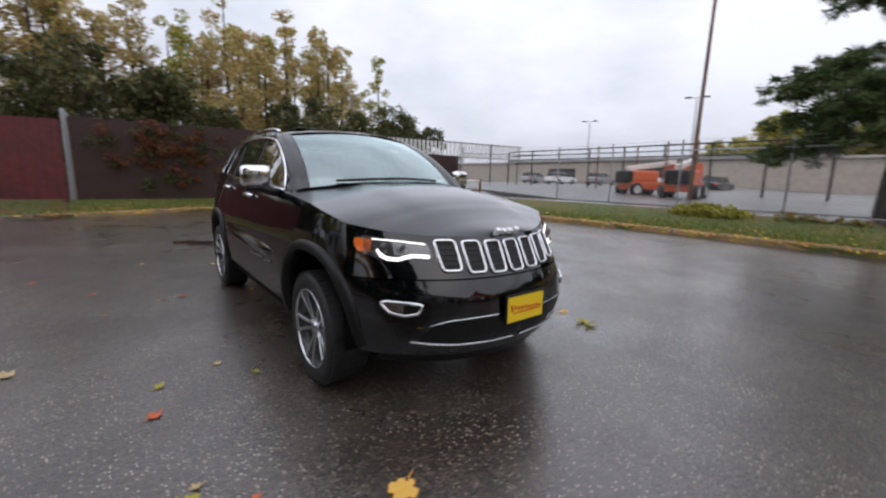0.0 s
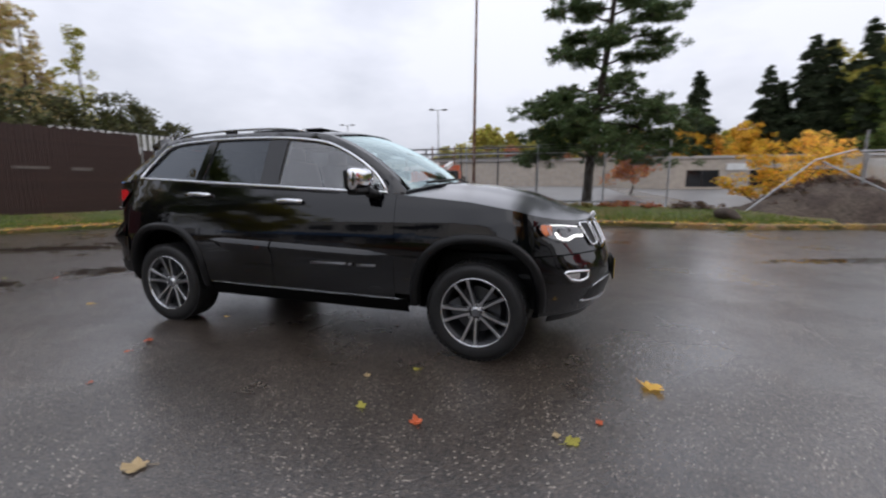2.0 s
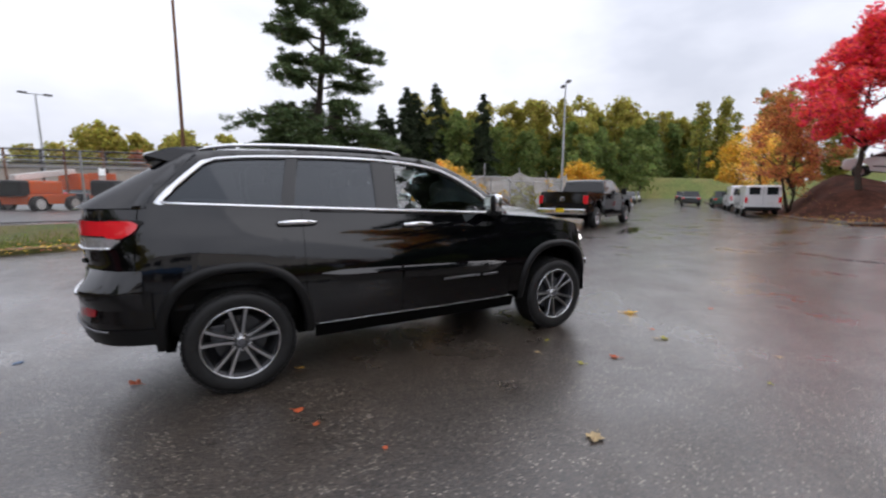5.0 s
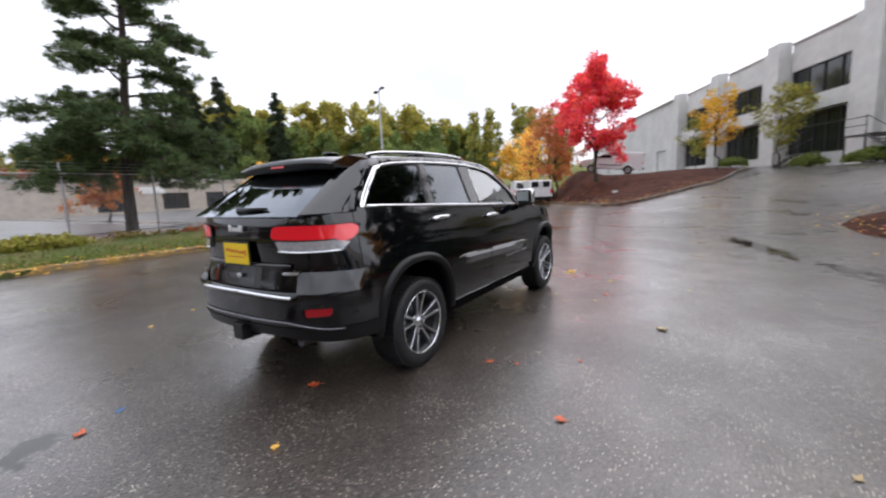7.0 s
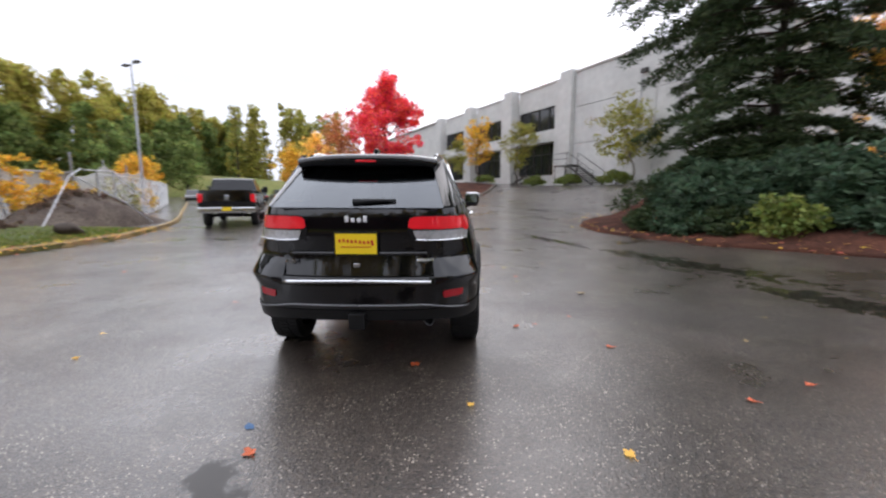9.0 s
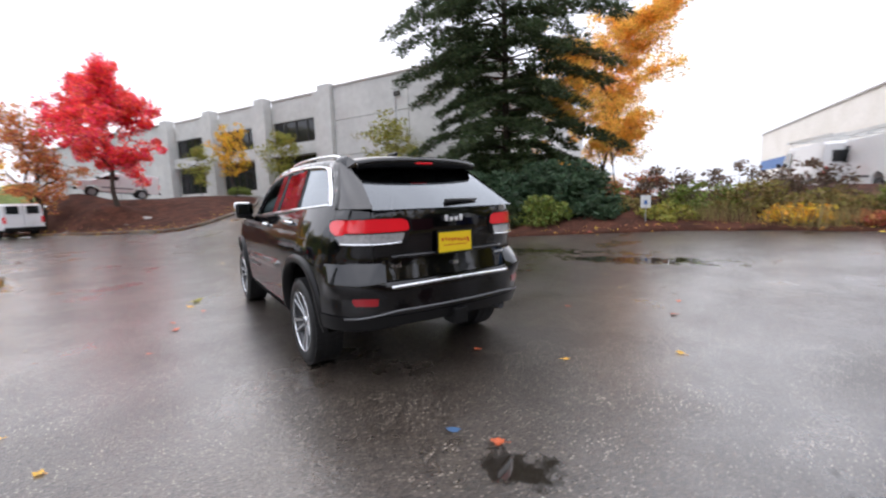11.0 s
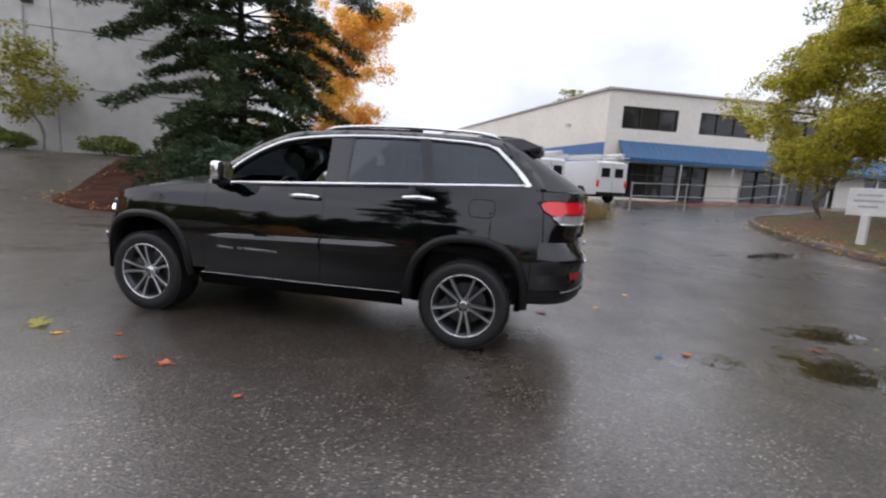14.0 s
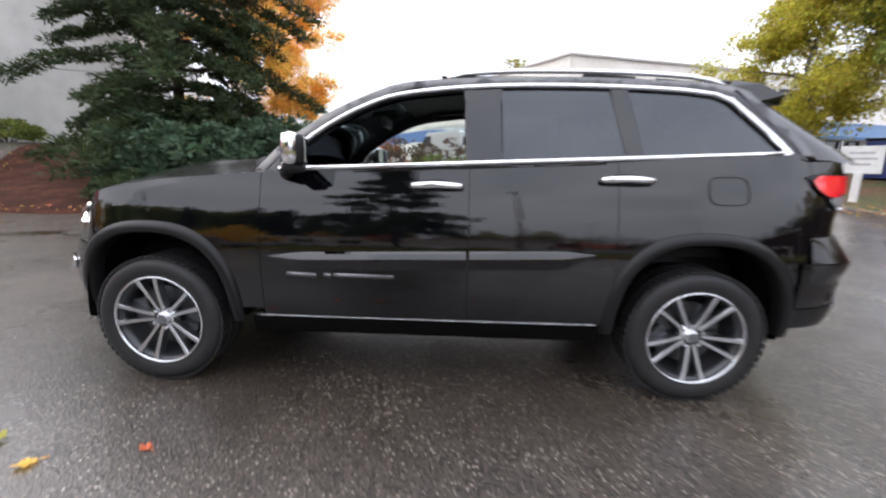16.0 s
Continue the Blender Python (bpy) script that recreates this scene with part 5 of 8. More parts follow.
part("roof_spoiler", grid_bm(sp), M_BLACKPAINT, suv, "black roof spoiler over the rear window", smooth=True, centre=(-1.5, 0, 0.5))
sp = []
for x, z, y in ((-1.95, 1.641, 0.548), (-1.942, 1.612, 0.55), (-1.86, 1.592, 0.54), (-1.78, 1.585, 0.53)):
    sp.append([(x - 0.05 * (1 - q * q), y * q, z - (0.03 * abs(q) ** 3 if z > 1.6 else -0.02 * abs(q) ** 3)) for q in np.linspace(1, -1, 17)])
part("spoiler_underside", grid_bm(sp), M_BLACKPLASTIC, suv, smooth=True)
for s in (1, -1):
    bm = grid_bm([[(-1.62, s * 0.61, 1.672), (-1.66, s * 0.575, 1.71)], [(-1.80, s * 0.59, 1.60), (-1.81, s * 0.572, 1.694)], [(-1.94, s * 0.556, 1.60), (-1.955, s * 0.56, 1.638)]])
    part("spoiler_side", bm, M_BLACKPAINT, suv)
part("brake_light", box_bm((-1.995, 0, 1.632), (0.02, 0.16, 0.016), bevel=0.004), M_TAILRED, suv)
part("rear_wiper", tube_bm([(-2.335, 0.03, 1.318), (-2.33, -0.10, 1.325), (-2.315, -0.28, 1.330)], [0.022, 0.016, 0.009], 8), M_BLACKPLASTIC, suv, smooth=True)


# wheels
def build_wheel():
    w = thing("wheel", "", "")
    prof = [(0.236, -0.10), (0.262, -0.124), (0.300, -0.130), (0.324, -0.120), (0.339, -0.099), (0.346, -0.066), (0.347, 0.0), (0.346, 0.066), (0.339, 0.099), (0.324, 0.120), (0.300, 0.130), (0.262, 0.124), (0.236, 0.11)]
    tyre = part("tyre", lathe_bm(prof, 64), M_TYRE, w, "worn black all-terrain tyre", smooth=True)
    tread = bmesh.new()
    for k in range(56):
        a = 2 * math.pi * k / 56
        for y, ph in ((-0.080, 0), (0.0, 0.5), (0.080, 0)):
            b = a + ph * 2 * math.pi / 56
            add_box(tread, (0.3445 * math.cos(b), y, 0.3445 * math.sin(b)), (0.012, 0.060, 0.030), m=Matrix.Rotation(-b, 4, "Y"))
    part("tread", tread, M_TYRE, tyre)
    rim = part("rim", lathe_bm([(0.238, 0.108), (0.246, 0.118), (0.246, 0.124), (0.238, 0.126), (0.234, 0.116), (0.232, 0.106), (0.238, 0.100)], 56), M_SATIN, w, "machined silver wheel rim", smooth=True)
    part("barrel", lathe_bm([(0.236, 0.104), (0.226, 0.098), (0.214, 0.06), (0.205, -0.05), (0.06, -0.06), (0.0, -0.06)], 40), M_DARKRIM, rim, smooth=True)
    part("brake_disc", lathe_bm([(0.0, 0.0), (0.07, 0.012), (0.165, 0.012), (0.165, -0.02), (0.0, -0.02)], 40), M_DARKRIM, w, smooth=False)
    part("brake_caliper", box_bm((0.13, 0.015, 0.06), (0.10, 0.07, 0.14), bevel=0.015), M_DARKRIM, w)
    for k in range(5):
        for sg in (-1, 1):
            a = 2 * math.pi * k / 5 + math.pi / 2
            bm = bmesh.new()
            rows = []
            for r, wd, sp_, y in ((0.045, 0.012, 0.013, 0.084), (0.10, 0.0105, 0.022, 0.094), (0.17, 0.0115, 0.036, 0.108), (0.236, 0.0140, 0.053, 0.120)):
                c = sg * sp_
                rows.append([(r, y - 0.05, c - wd), (r, y - 0.004, c - wd * 0.9), (r, y, c - wd * 0.7), (r, y, c + wd * 0.7), (r, y - 0.004, c + wd * 0.9), (r, y - 0.05, c + wd)])
            grid_bm(rows, bm)
            rot = Matrix.Rotation(-a, 4, "Y")
            bm.transform(rot)
            part("spoke", bm, M_SPOKE, rim, smooth=False)
    part("hub", lathe_bm([(0.0, 0.098), (0.028, 0.098), (0.034, 0.092), (0.036, 0.08), (0.062, 0.074), (0.066, 0.03)], 24), M_SATIN, rim, smooth=True)
    part("hub_cap", lathe_bm([(0.0, 0.102), (0.022, 0.1015), (0.026, 0.097)], 20), M_DARKSILL, rim)
    for k in range(5):
        a = 2 * math.pi * (k + 0.5) / 5 + math.pi / 2
        part("lug_nut", lathe_bm([(0.0, 0.092), (0.008, 0.091), (0.010, 0.07)], 8, centre=(0.057 * math.cos(a), 0, 0.057 * math.sin(a))), M_CHROME, rim)
    return w


wheel = build_wheel()
for piece in wheel.children_recursive:
    piece.data.transform(Matrix.Diagonal((1.036, 1, 1.036, 1)))
wheel.parent = suv
wheel.matrix_basis = pose(WHEEL_X, 0.806, WHEEL_Z, 0, 12, 0)
for x, y, spin in ((-WHEEL_X, 0.806, 40), (WHEEL_X, -0.806, 25), (-WHEEL_X, -0.806, 3)):
    c = copy_thing(wheel, pose(x, y, WHEEL_Z, 0, spin, 0 if y > 0 else 180))
    c.parent = suv
part("axle", tube_bm([(-WHEEL_X, -0.75, 0.36), (-WHEEL_X, 0.75, 0.36)], 0.05, 8), M_BLACKPLASTIC, suv)
part("axle", tube_bm([(WHEEL_X, -0.75, 0.36), (WHEEL_X, 0.75, 0.36)], 0.05, 8), M_BLACKPLASTIC, suv)

# cabin
part("cabin_floor", box_bm((-0.6, 0, 0.74), (3.4, 1.0, 0.06)), M_INTERIOR, suv)
part("dashboard", box_bm((0.70, 0, 1.06), (0.50, 1.46, 0.24), bevel=0.07), M_INTERIOR, suv, "dark dashboard", smooth=True)
part("firewall", box_bm((0.92, 0, 0.92), (0.04, 1.44, 0.4)), M_BLACKPLASTIC, suv)
part("engine_block", box_bm((1.5, 0, 0.80), (0.9, 0.9, 0.3), bevel=0.04), M_BLACKPLASTIC, suv)
bm = lathe_bm([(0.172 + 0.017 * math.cos(t), 0.017 * math.sin(t)) for t in np.linspace(0, 2 * math.pi, 13)], 32, "x")
sw = part("steering_wheel", bm, M_INTERIOR, suv, "dark leather steering wheel", smooth=True)
sw.matrix_basis = pose(0.42, 0.36, 1.13, 0, -22, 0)
part("wheel_boss", box_bm((0.02, 0, 0), (0.05, 0.34, 0.06), bevel=0.02), M_INTERIOR, sw)
part("wheel_boss", box_bm((0.02, 0, -0.08), (0.05, 0.05, 0.15), bevel=0.02), M_INTERIOR, sw)


def cabin_seat(x, y, w):
    st = part("seat", box_bm((x, y, 0.90), (0.52, w, 0.16), bevel=0.06), M_INTERIOR, suv, "dark leather seat", smooth=True)
    part("backrest", box_bm((x - 0.34, y, 1.17), (0.16, w, 0.60), bevel=0.06, m=Matrix.Rotation(radians(-14), 4, "Y")), M_INTERIOR, st, smooth=True)
    part("headrest", box_bm((x - 0.42, y, 1.51), (0.11, w * 0.5, 0.17), bevel=0.045), M_INTERIOR, st, smooth=True)


cabin_seat(0.0, 0.36, 0.5)
cabin_seat(0.0, -0.36, 0.5)
cabin_seat(-0.86, 0.40, 0.6)
cabin_seat(-0.86, -0.40, 0.6)
part("cargo_cover", box_bm((-1.75, 0, 1.10), (0.8, 1.3, 0.03)), M_INTERIOR, suv)
part("rear_view_mirror", box_bm((0.33, 0, 1.52), (0.04, 0.24, 0.07), bevel=0.02), M_BLACKPLASTIC, suv)
hl = []
for x in np.linspace(0.2, -1.75, 14):
    ze = roof_edge_z(max(x, -1.62)) - 0.055 * ease(-1.6, -2.08, x) - 0.03
    ye = side_y(max(x, -1.7), ze) - 0.06
    hl.append([(x, ye * q, ze) for q in np.linspace(1, -1, 5)])
part("headlining", grid_bm(hl), M_INTERIOR, suv)

# ---------------------------------------------------------------- other vehicles
def profile_bm(outline, half, tuck=0.0, z_tuck=1.0, edge=0.05, crown=0.0):
    """Body of a vehicle: an (x, z) side outline swept across, drawn in at the flanks and, above z_tuck, leaning inward."""
    cx = sum(p[0] for p in outline) / len(outline)
    cz = sum(p[1] for p in outline) / len(outline)
    rows = []
    for y, k in ((-half, 1.0), (-half + edge * 0.4, 0.35), (-half + edge * 1.4, 0.0), (0.0, 0.0), (half - edge * 1.4, 0.0), (half - edge * 0.4, 0.35), (half, 1.0)):
        r = []
        for x, z in outline:
            d = Vector((x - cx, z - cz))
            L = max(d.length, 1e-6)
            q = d * (1 - edge * k / L)
            zz = cz + q.y + (crown if y == 0 and z > cz else 0)
            yy = y * (1 - tuck * max(0.0, zz - z_tuck))
            r.append((cx + q.x, yy, zz))
        rows.append(r + [r[0]])
    bm = grid_bm(rows)
    bmesh.ops.remove_doubles(bm, verts=bm.verts[:], dist=0.0005)
    for k in (0, -1):
        vs = [v for v in bm.verts if abs(abs(v.co.y) - abs(rows[k][0][1])) < 1e9 and (v.co.y < 0) == (k == 0)]
    for sgn in (-1, 1):
        es = [e for e in bm.edges if e.is_boundary and e.verts[0].co.y * sgn > 0 and e.verts[1].co.y * sgn > 0]
        if es:
            bmesh.ops.triangle_fill(bm, use_beauty=True, use_dissolve=False, edges=es)
    return bm


def arch_points(xw, r, z0, n=9):
    """Wheel notch along the bottom edge of a side outline, from rear to front."""
    return [(xw - r * math.cos(math.pi * k / n), z0 + (r * 1.02) * math.sin(math.pi * k / n)) for k in range(n + 1)]


def flank_patch(name, pts, half, tuck, z_tuck, s, material, parent, off=0.006, label=""):
    """Flat piece lying on a vehicle's leaning flank."""
    bm = bmesh.new()
    bm.faces.new([bm.verts.new((x, s * (half * (1 - tuck * max(0.0, z - z_tuck)) + off), z)) for x, z in pts])
    ob = part(name, bm, material, parent, label, centre=(0, -3 * s, 1))
    m = ob.modifiers.new("thick", "SOLIDIFY")
    m.thickness, m.offset = 0.012, -1
    return ob


def road_wheel(parent, x, y, r, width, material, flipped):
    w = part("wheel", lathe_bm([(r * 0.62, -width / 2), (r * 0.9, -width / 2), (r, -width * 0.3), (r, width * 0.3), (r * 0.9, width / 2), (r * 0.62, width / 2)], 28), M_TYRE, parent, smooth=True)
    part("rim", lathe_bm([(0.0, width * 0.40), (r * 0.16, width * 0.42), (r * 0.20, width * 0.30), (r * 0.50, width * 0.26), (r * 0.58, width * 0.44), (r * 0.63, width * 0.46), (r * 0.63, 0.0)], 28), material, w, smooth=True)
    for k in range(8):
        a = 2 * math.pi * k / 8
        part("spoke", box_bm((r * 0.38 * math.cos(a), width * 0.36, r * 0.38 * math.sin(a)), (r * 0.42, 0.03, r * 0.13), bevel=0.008, m=Matrix.Rotation(-a, 4, "Y")), material, w)
    w.matrix_basis = pose(x, y, r, 0, 10, 180 if flipped else 0)
    return w


def pickup(m):
    p = thing("pickup_truck", "black crew-cab pickup truck with chrome grille and bumper", "pickup truck", m)
    fx, rx = 1.92, -1.86
    lower = [(-3.0, 0.66)] + arch_points(rx, 0.52, 0.60) + [(-1.2, 0.52), (1.2, 0.52)] + arch_points(fx, 0.52, 0.60) + [(2.62, 0.66), (2.80, 0.80), (2.82, 1.14), (2.76, 1.24), (2.3, 1.30), (1.2, 1.36), (-0.98, 1.40), (-0.99, 1.36), (-2.98, 1.42), (-3.02, 1.0)]
    part("body", profile_bm(lower, 0.985, 0.10, 1.0), M_BLACKPAINT, p, smooth=False)
    cab = [(-1.02, 1.35), (-0.88, 1.86), (-0.70, 1.925), (0.10, 1.94), (0.42, 1.90), (1.22, 1.37)]
    part("cab", profile_bm(cab, 0.935, 0.30, 1.35, crown=0.02), M_BLACKPAINT, p)
    part("bed_floor", box_bm((-2.0, 0, 1.425), (1.86, 1.72, 0.02)), M_BLACKPLASTIC, p, "dark open cargo bed")
    for s in (1, -1):
        flank_patch("side_window", [(1.02, 1.42), (0.44, 1.83), (0.05, 1.85), (0.05, 1.42)], 0.935, 0.30, 1.35, s, M_WINDARK, p)
        flank_patch("side_window", [(-0.03, 1.42), (-0.03, 1.85), (-0.70, 1.83), (-0.85, 1.44)], 0.935, 0.30, 1.35, s, M_WINDARK, p)
        flank_patch("door_gap", [(0.01, 0.56), (0.02, 0.56), (0.02, 1.36), (0.01, 1.36)], 0.985, 0.1, 1.0, s, M_BLACKPLASTIC, p, off=0.003)
        flank_patch("door_gap", [(-0.96, 0.56), (-0.95, 0.56), (-0.95, 1.38), (-0.96, 1.38)], 0.985, 0.1, 1.0, s, M_BLACKPLASTIC, p, off=0.003)
        flank_patch("fender_badge", [(1.05, 1.02), (1.32, 1.03), (1.32, 1.07), (1.05, 1.06)], 0.985, 0.1, 1.0, s, M_SATIN, p)
        for xx in (0.18, -0.78):
            part("door_handle", box_bm((xx, s * 0.97, 1.20), (0.2, 0.04, 0.035), bevel=0.01), M_BLACKPLASTIC, p)
        mr = part("door_mirror", box_bm((0.82, s * 1.14, 1.46), (0.12, 0.22, 0.28), bevel=0.03), M_BLACKPLASTIC, p, smooth=False)
        part("mirror_arm", tube_bm([(0.86, s * 0.93, 1.40), (0.84, s * 1.10, 1.42)], 0.025, 6), M_BLACKPLASTIC, p)
        hl = part("head_lamp", box_bm((2.70, s * 0.80, 1.05), (0.22, 0.36, 0.22), bevel=0.05), M_SATIN, p, "clear headlamp with amber side")
        part("amber_marker", box_bm((2.62, s * 0.965, 1.03), (0.16, 0.04, 0.16), bevel=0.015), M_AMBER, hl)
        tl = part("tail_lamp", box_bm((-2.96, s * 0.90, 1.12), (0.12, 0.18, 0.34), bevel=0.03), M_TAILRED, p, "red tail lamp")
        part("step_bar", tube_bm([(-0.9, s * 0.98, 0.44), (1.1, s * 0.98, 0.44)], 0.045, 8), M_BLACKPLASTIC, p)
        for xw in (fx, rx):
            road_wheel(p, xw, s * 0.86, 0.41, 0.27, M_CHROME, s < 0)
    ws = bmesh.new()
    grid_bm([[(1.20 + 0.06 * (1 - q * q), 0.84 * q, 1.405), (0.82 + 0.06 * (1 - q * q), 0.78 * q, 1.65), (0.47 + 0.05 * (1 - q * q), 0.72 * q, 1.885)] for q in np.linspace(1, -1, 11)], ws)
    part("windscreen", ws, M_WINDARK, p, "pale reflecting windscreen", smooth=True, centre=(-2, 0, 0))
    rw = bmesh.new()
    grid_bm([[(-0.975, 0.7 * q, 1.48), (-0.90, 0.64 * q, 1.80)] for q in (1, -1)], rw)
    part("rear_window", rw, M_WINDARK, p, centre=(1, 0, 1))
    # front end
    gr = part("grille", box_bm((2.80, 0, 1.02), (0.10, 1.24, 0.50), bevel=0.04), M_CHROME, p, "chrome cross-bar grille")
    for yy in (-0.30, 0.30):
        for zz in (1.13, 0.91):
            part("grille_opening", box_bm((2.845, yy, zz), (0.03, 0.50, 0.155), bevel=0.02), M_BLACKPLASTIC, gr)
    part("grille_emblem", box_bm((2.865, 0, 1.03), (0.03, 0.16, 0.19), bevel=0.04), M_SATIN, gr)
    bp = part("front_bumper", box_bm((2.88, 0, 0.72), (0.24, 2.02, 0.28), bevel=0.07), M_CHROME, p, "wide chrome front bumper")
    part("bumper_slot", box_bm((2.99, 0, 0.80), (0.03, 1.1, 0.07), bevel=0.015), M_BLACKPLASTIC, bp)
    part("air_dam", box_bm((2.82, 0, 0.52), (0.16, 1.8, 0.16), bevel=0.03), M_BLACKPLASTIC, p)
    part("plate_card", box_bm((3.01, 0.0, 0.62), (0.02, 0.32, 0.16), bevel=0.004), M_YELLOWPLATE, p, "plain yellow dealer card")
    rb = part("rear_bumper", box_bm((-3.10, 0, 0.68), (0.20, 1.96, 0.22), bevel=0.04), M_CHROME, p, "chrome rear step bumper")
    part("plate_card", box_bm((-3.21, 0.0, 0.72), (0.015, 0.31, 0.15), bevel=0.003), M_YELLOWPLATE, rb)
    part("tailgate_emblem", box_bm((-3.03, 0, 1.15), (0.02, 0.16, 0.18), bevel=0.03), M_SATIN, p)
    part("chassis", box_bm((0, 0, 0.50), (5.2, 0.9, 0.18)), M_BLACKPLASTIC, p)
    for xw in (fx, rx):
        part("axle", tube_bm([(xw, -0.8, 0.41), (xw, 0.8, 0.41)], 0.06, 8), M_BLACKPLASTIC, p)
        for s in (1, -1):
            part("wheel_well", box_bm((xw, s * 0.55, 0.85), (1.0, 0.5, 0.5)), M_BLACKPLASTIC, p)
    return p


def van(m, label, rack=False, length=5.4, height=2.08, cargo_windows=False, nose=0.95, half=0.98, paint=None, name="cargo_van"):
    """White panel van; with a ladder rack where asked."""
    paint = paint or M_WHITEPAINT
    p = thing(name, label, "van", m)
    L = length / 2
    fx, rx = L - 0.85, -L + 1.05
    out = [(-L, 0.45)] + arch_points(rx, 0.42, 0.42) + [(-0.3, 0.38), (0.4, 0.38)] + arch_points(fx, 0.42, 0.42) + [(L - 0.12, 0.45), (L, 0.62), (L - 0.02, 0.95), (L - 0.15, 1.05), (L - nose, 1.20), (L - nose - 0.62, height - 0.10), (L - nose - 0.85, height - 0.02), (-L + 0.2, height), (-L + 0.04, height - 0.10)]
    part("body", profile_bm(out, half, 0.10, 1.1), paint, p)
    for s in (1, -1):
        flank_patch("side_window", [(L - nose - 0.08, 1.24), (L - nose - 0.58, height - 0.24), (L - nose - 1.25, height - 0.24), (L - nose - 1.25, 1.24)], half, 0.10, 1.1, s, M_WINDARK, p)
        flank_patch("door_gap", [(L - nose - 1.33, 0.5), (L - nose - 1.34, 0.5), (L - nose - 1.34, height - 0.2), (L - nose - 1.33, height - 0.2)], half, 0.1, 1.1, s, M_DARKSILL, p, off=0.003)
        flank_patch("side_moulding", [(-L + 1.6, 0.66), (fx - 0.5, 0.66), (fx - 0.5, 0.74), (-L + 1.6, 0.74)], half, 0.1, 1.1, s, M_DARKSILL, p)
        part("tail_lamp", box_bm((-L + 0.0, s * (half - 0.1), 0.98), (0.05, 0.12, 0.34), bevel=0.012), M_TAILRED, p)
        part("head_lamp", box_bm((L - 0.04, s * (half - 0.2), 0.88), (0.1, 0.26, 0.16), bevel=0.03), M_SATIN, p)
        part("door_mirror", box_bm((L - nose - 0.15, s * (half + 0.10), 1.32), (0.1, 0.16, 0.22), bevel=0.03), M_BLACKPLASTIC, p)
        part("rear_pane", box_bm((-L + 0.02, s * 0.42, 1.52), (0.04, 0.52, 0.44), bevel=0.02), M_WINDARK, p)
        for xw in (fx, rx):
            road_wheel(p, xw, s * (half - 0.12), 0.345, 0.22, M_GALV, s < 0)
    part("rear_bumper", box_bm((-L - 0.04, 0, 0.50), (0.14, half * 1.9, 0.16), bevel=0.03), M_BLACKPLASTIC, p)
    part("front_bumper", box_bm((L + 0.02, 0, 0.52), (0.16, half * 1.95, 0.20), bevel=0.04), M_BLACKPLASTIC, p)
    part("door_seam", box_bm((-L - 0.006, 0, 1.2), (0.008, 0.012, 1.4)), M_DARKSILL, p)
    part("number_plate", box_bm((-L - 0.02, -0.32, 0.80), (0.02, 0.30, 0.15)), M_SIGNWHITE, p)
    ws = bmesh.new()
    grid_bm([[(L - nose - 0.03, 0.82 * q, 1.25), (L - nose - 0.55, 0.78 * q, height - 0.22)] for q in np.linspace(1, -1, 5)], ws)
    part("windscreen", ws, M_WINDARK, p, centre=(-3, 0, 0))
    part("underbody", box_bm((0, 0, 0.42), (length * 0.8, 1.2, 0.16)), M_BLACKPLASTIC, p)
    for xw in (fx, rx):
        part("axle", tube_bm([(xw, -half + 0.2, 0.345), (xw, half - 0.2, 0.345)], 0.05, 6), M_BLACKPLASTIC, p)
    if rack:
        for s in (1, -1):
            part("rack_rail", tube_bm([(-L - 0.25, s * 0.72, height + 0.20), (L - nose - 0.4, s * 0.72, height + 0.20)], 0.03, 6), M_SIGNWHITE, p)
        for k in range(4):
            xx = -L + 0.2 + k * (length - nose - 1.0) / 3
            part("rack_bow", tube_bm([(xx, -0.80, height - 0.1), (xx, -0.74, height + 0.18), (xx, 0.74, height + 0.18), (xx, 0.80, height - 0.1)], 0.025, 6), M_SIGNWHITE, p)
        for yy in (0.25, 0.62):
            part("ladder_rail", box_bm((-0.1, yy, height + 0.28), (length - 0.9, 0.05, 0.08)), M_SIGNWHITE, p)
        for k in range(12):
            part("ladder_rung", tube_bm([(-L + 0.6 + k * 0.36, 0.25, height + 0.28), (-L + 0.6 + k * 0.36, 0.62, height + 0.28)], 0.018, 5), M_SIGNWHITE, p)
        part("conduit_tube", tube_bm([(-L - 0.1, -0.45, height + 0.30), (L - nose - 0.6, -0.45, height + 0.30)], 0.09, 10), M_SIGNWHITE, p)
    return p


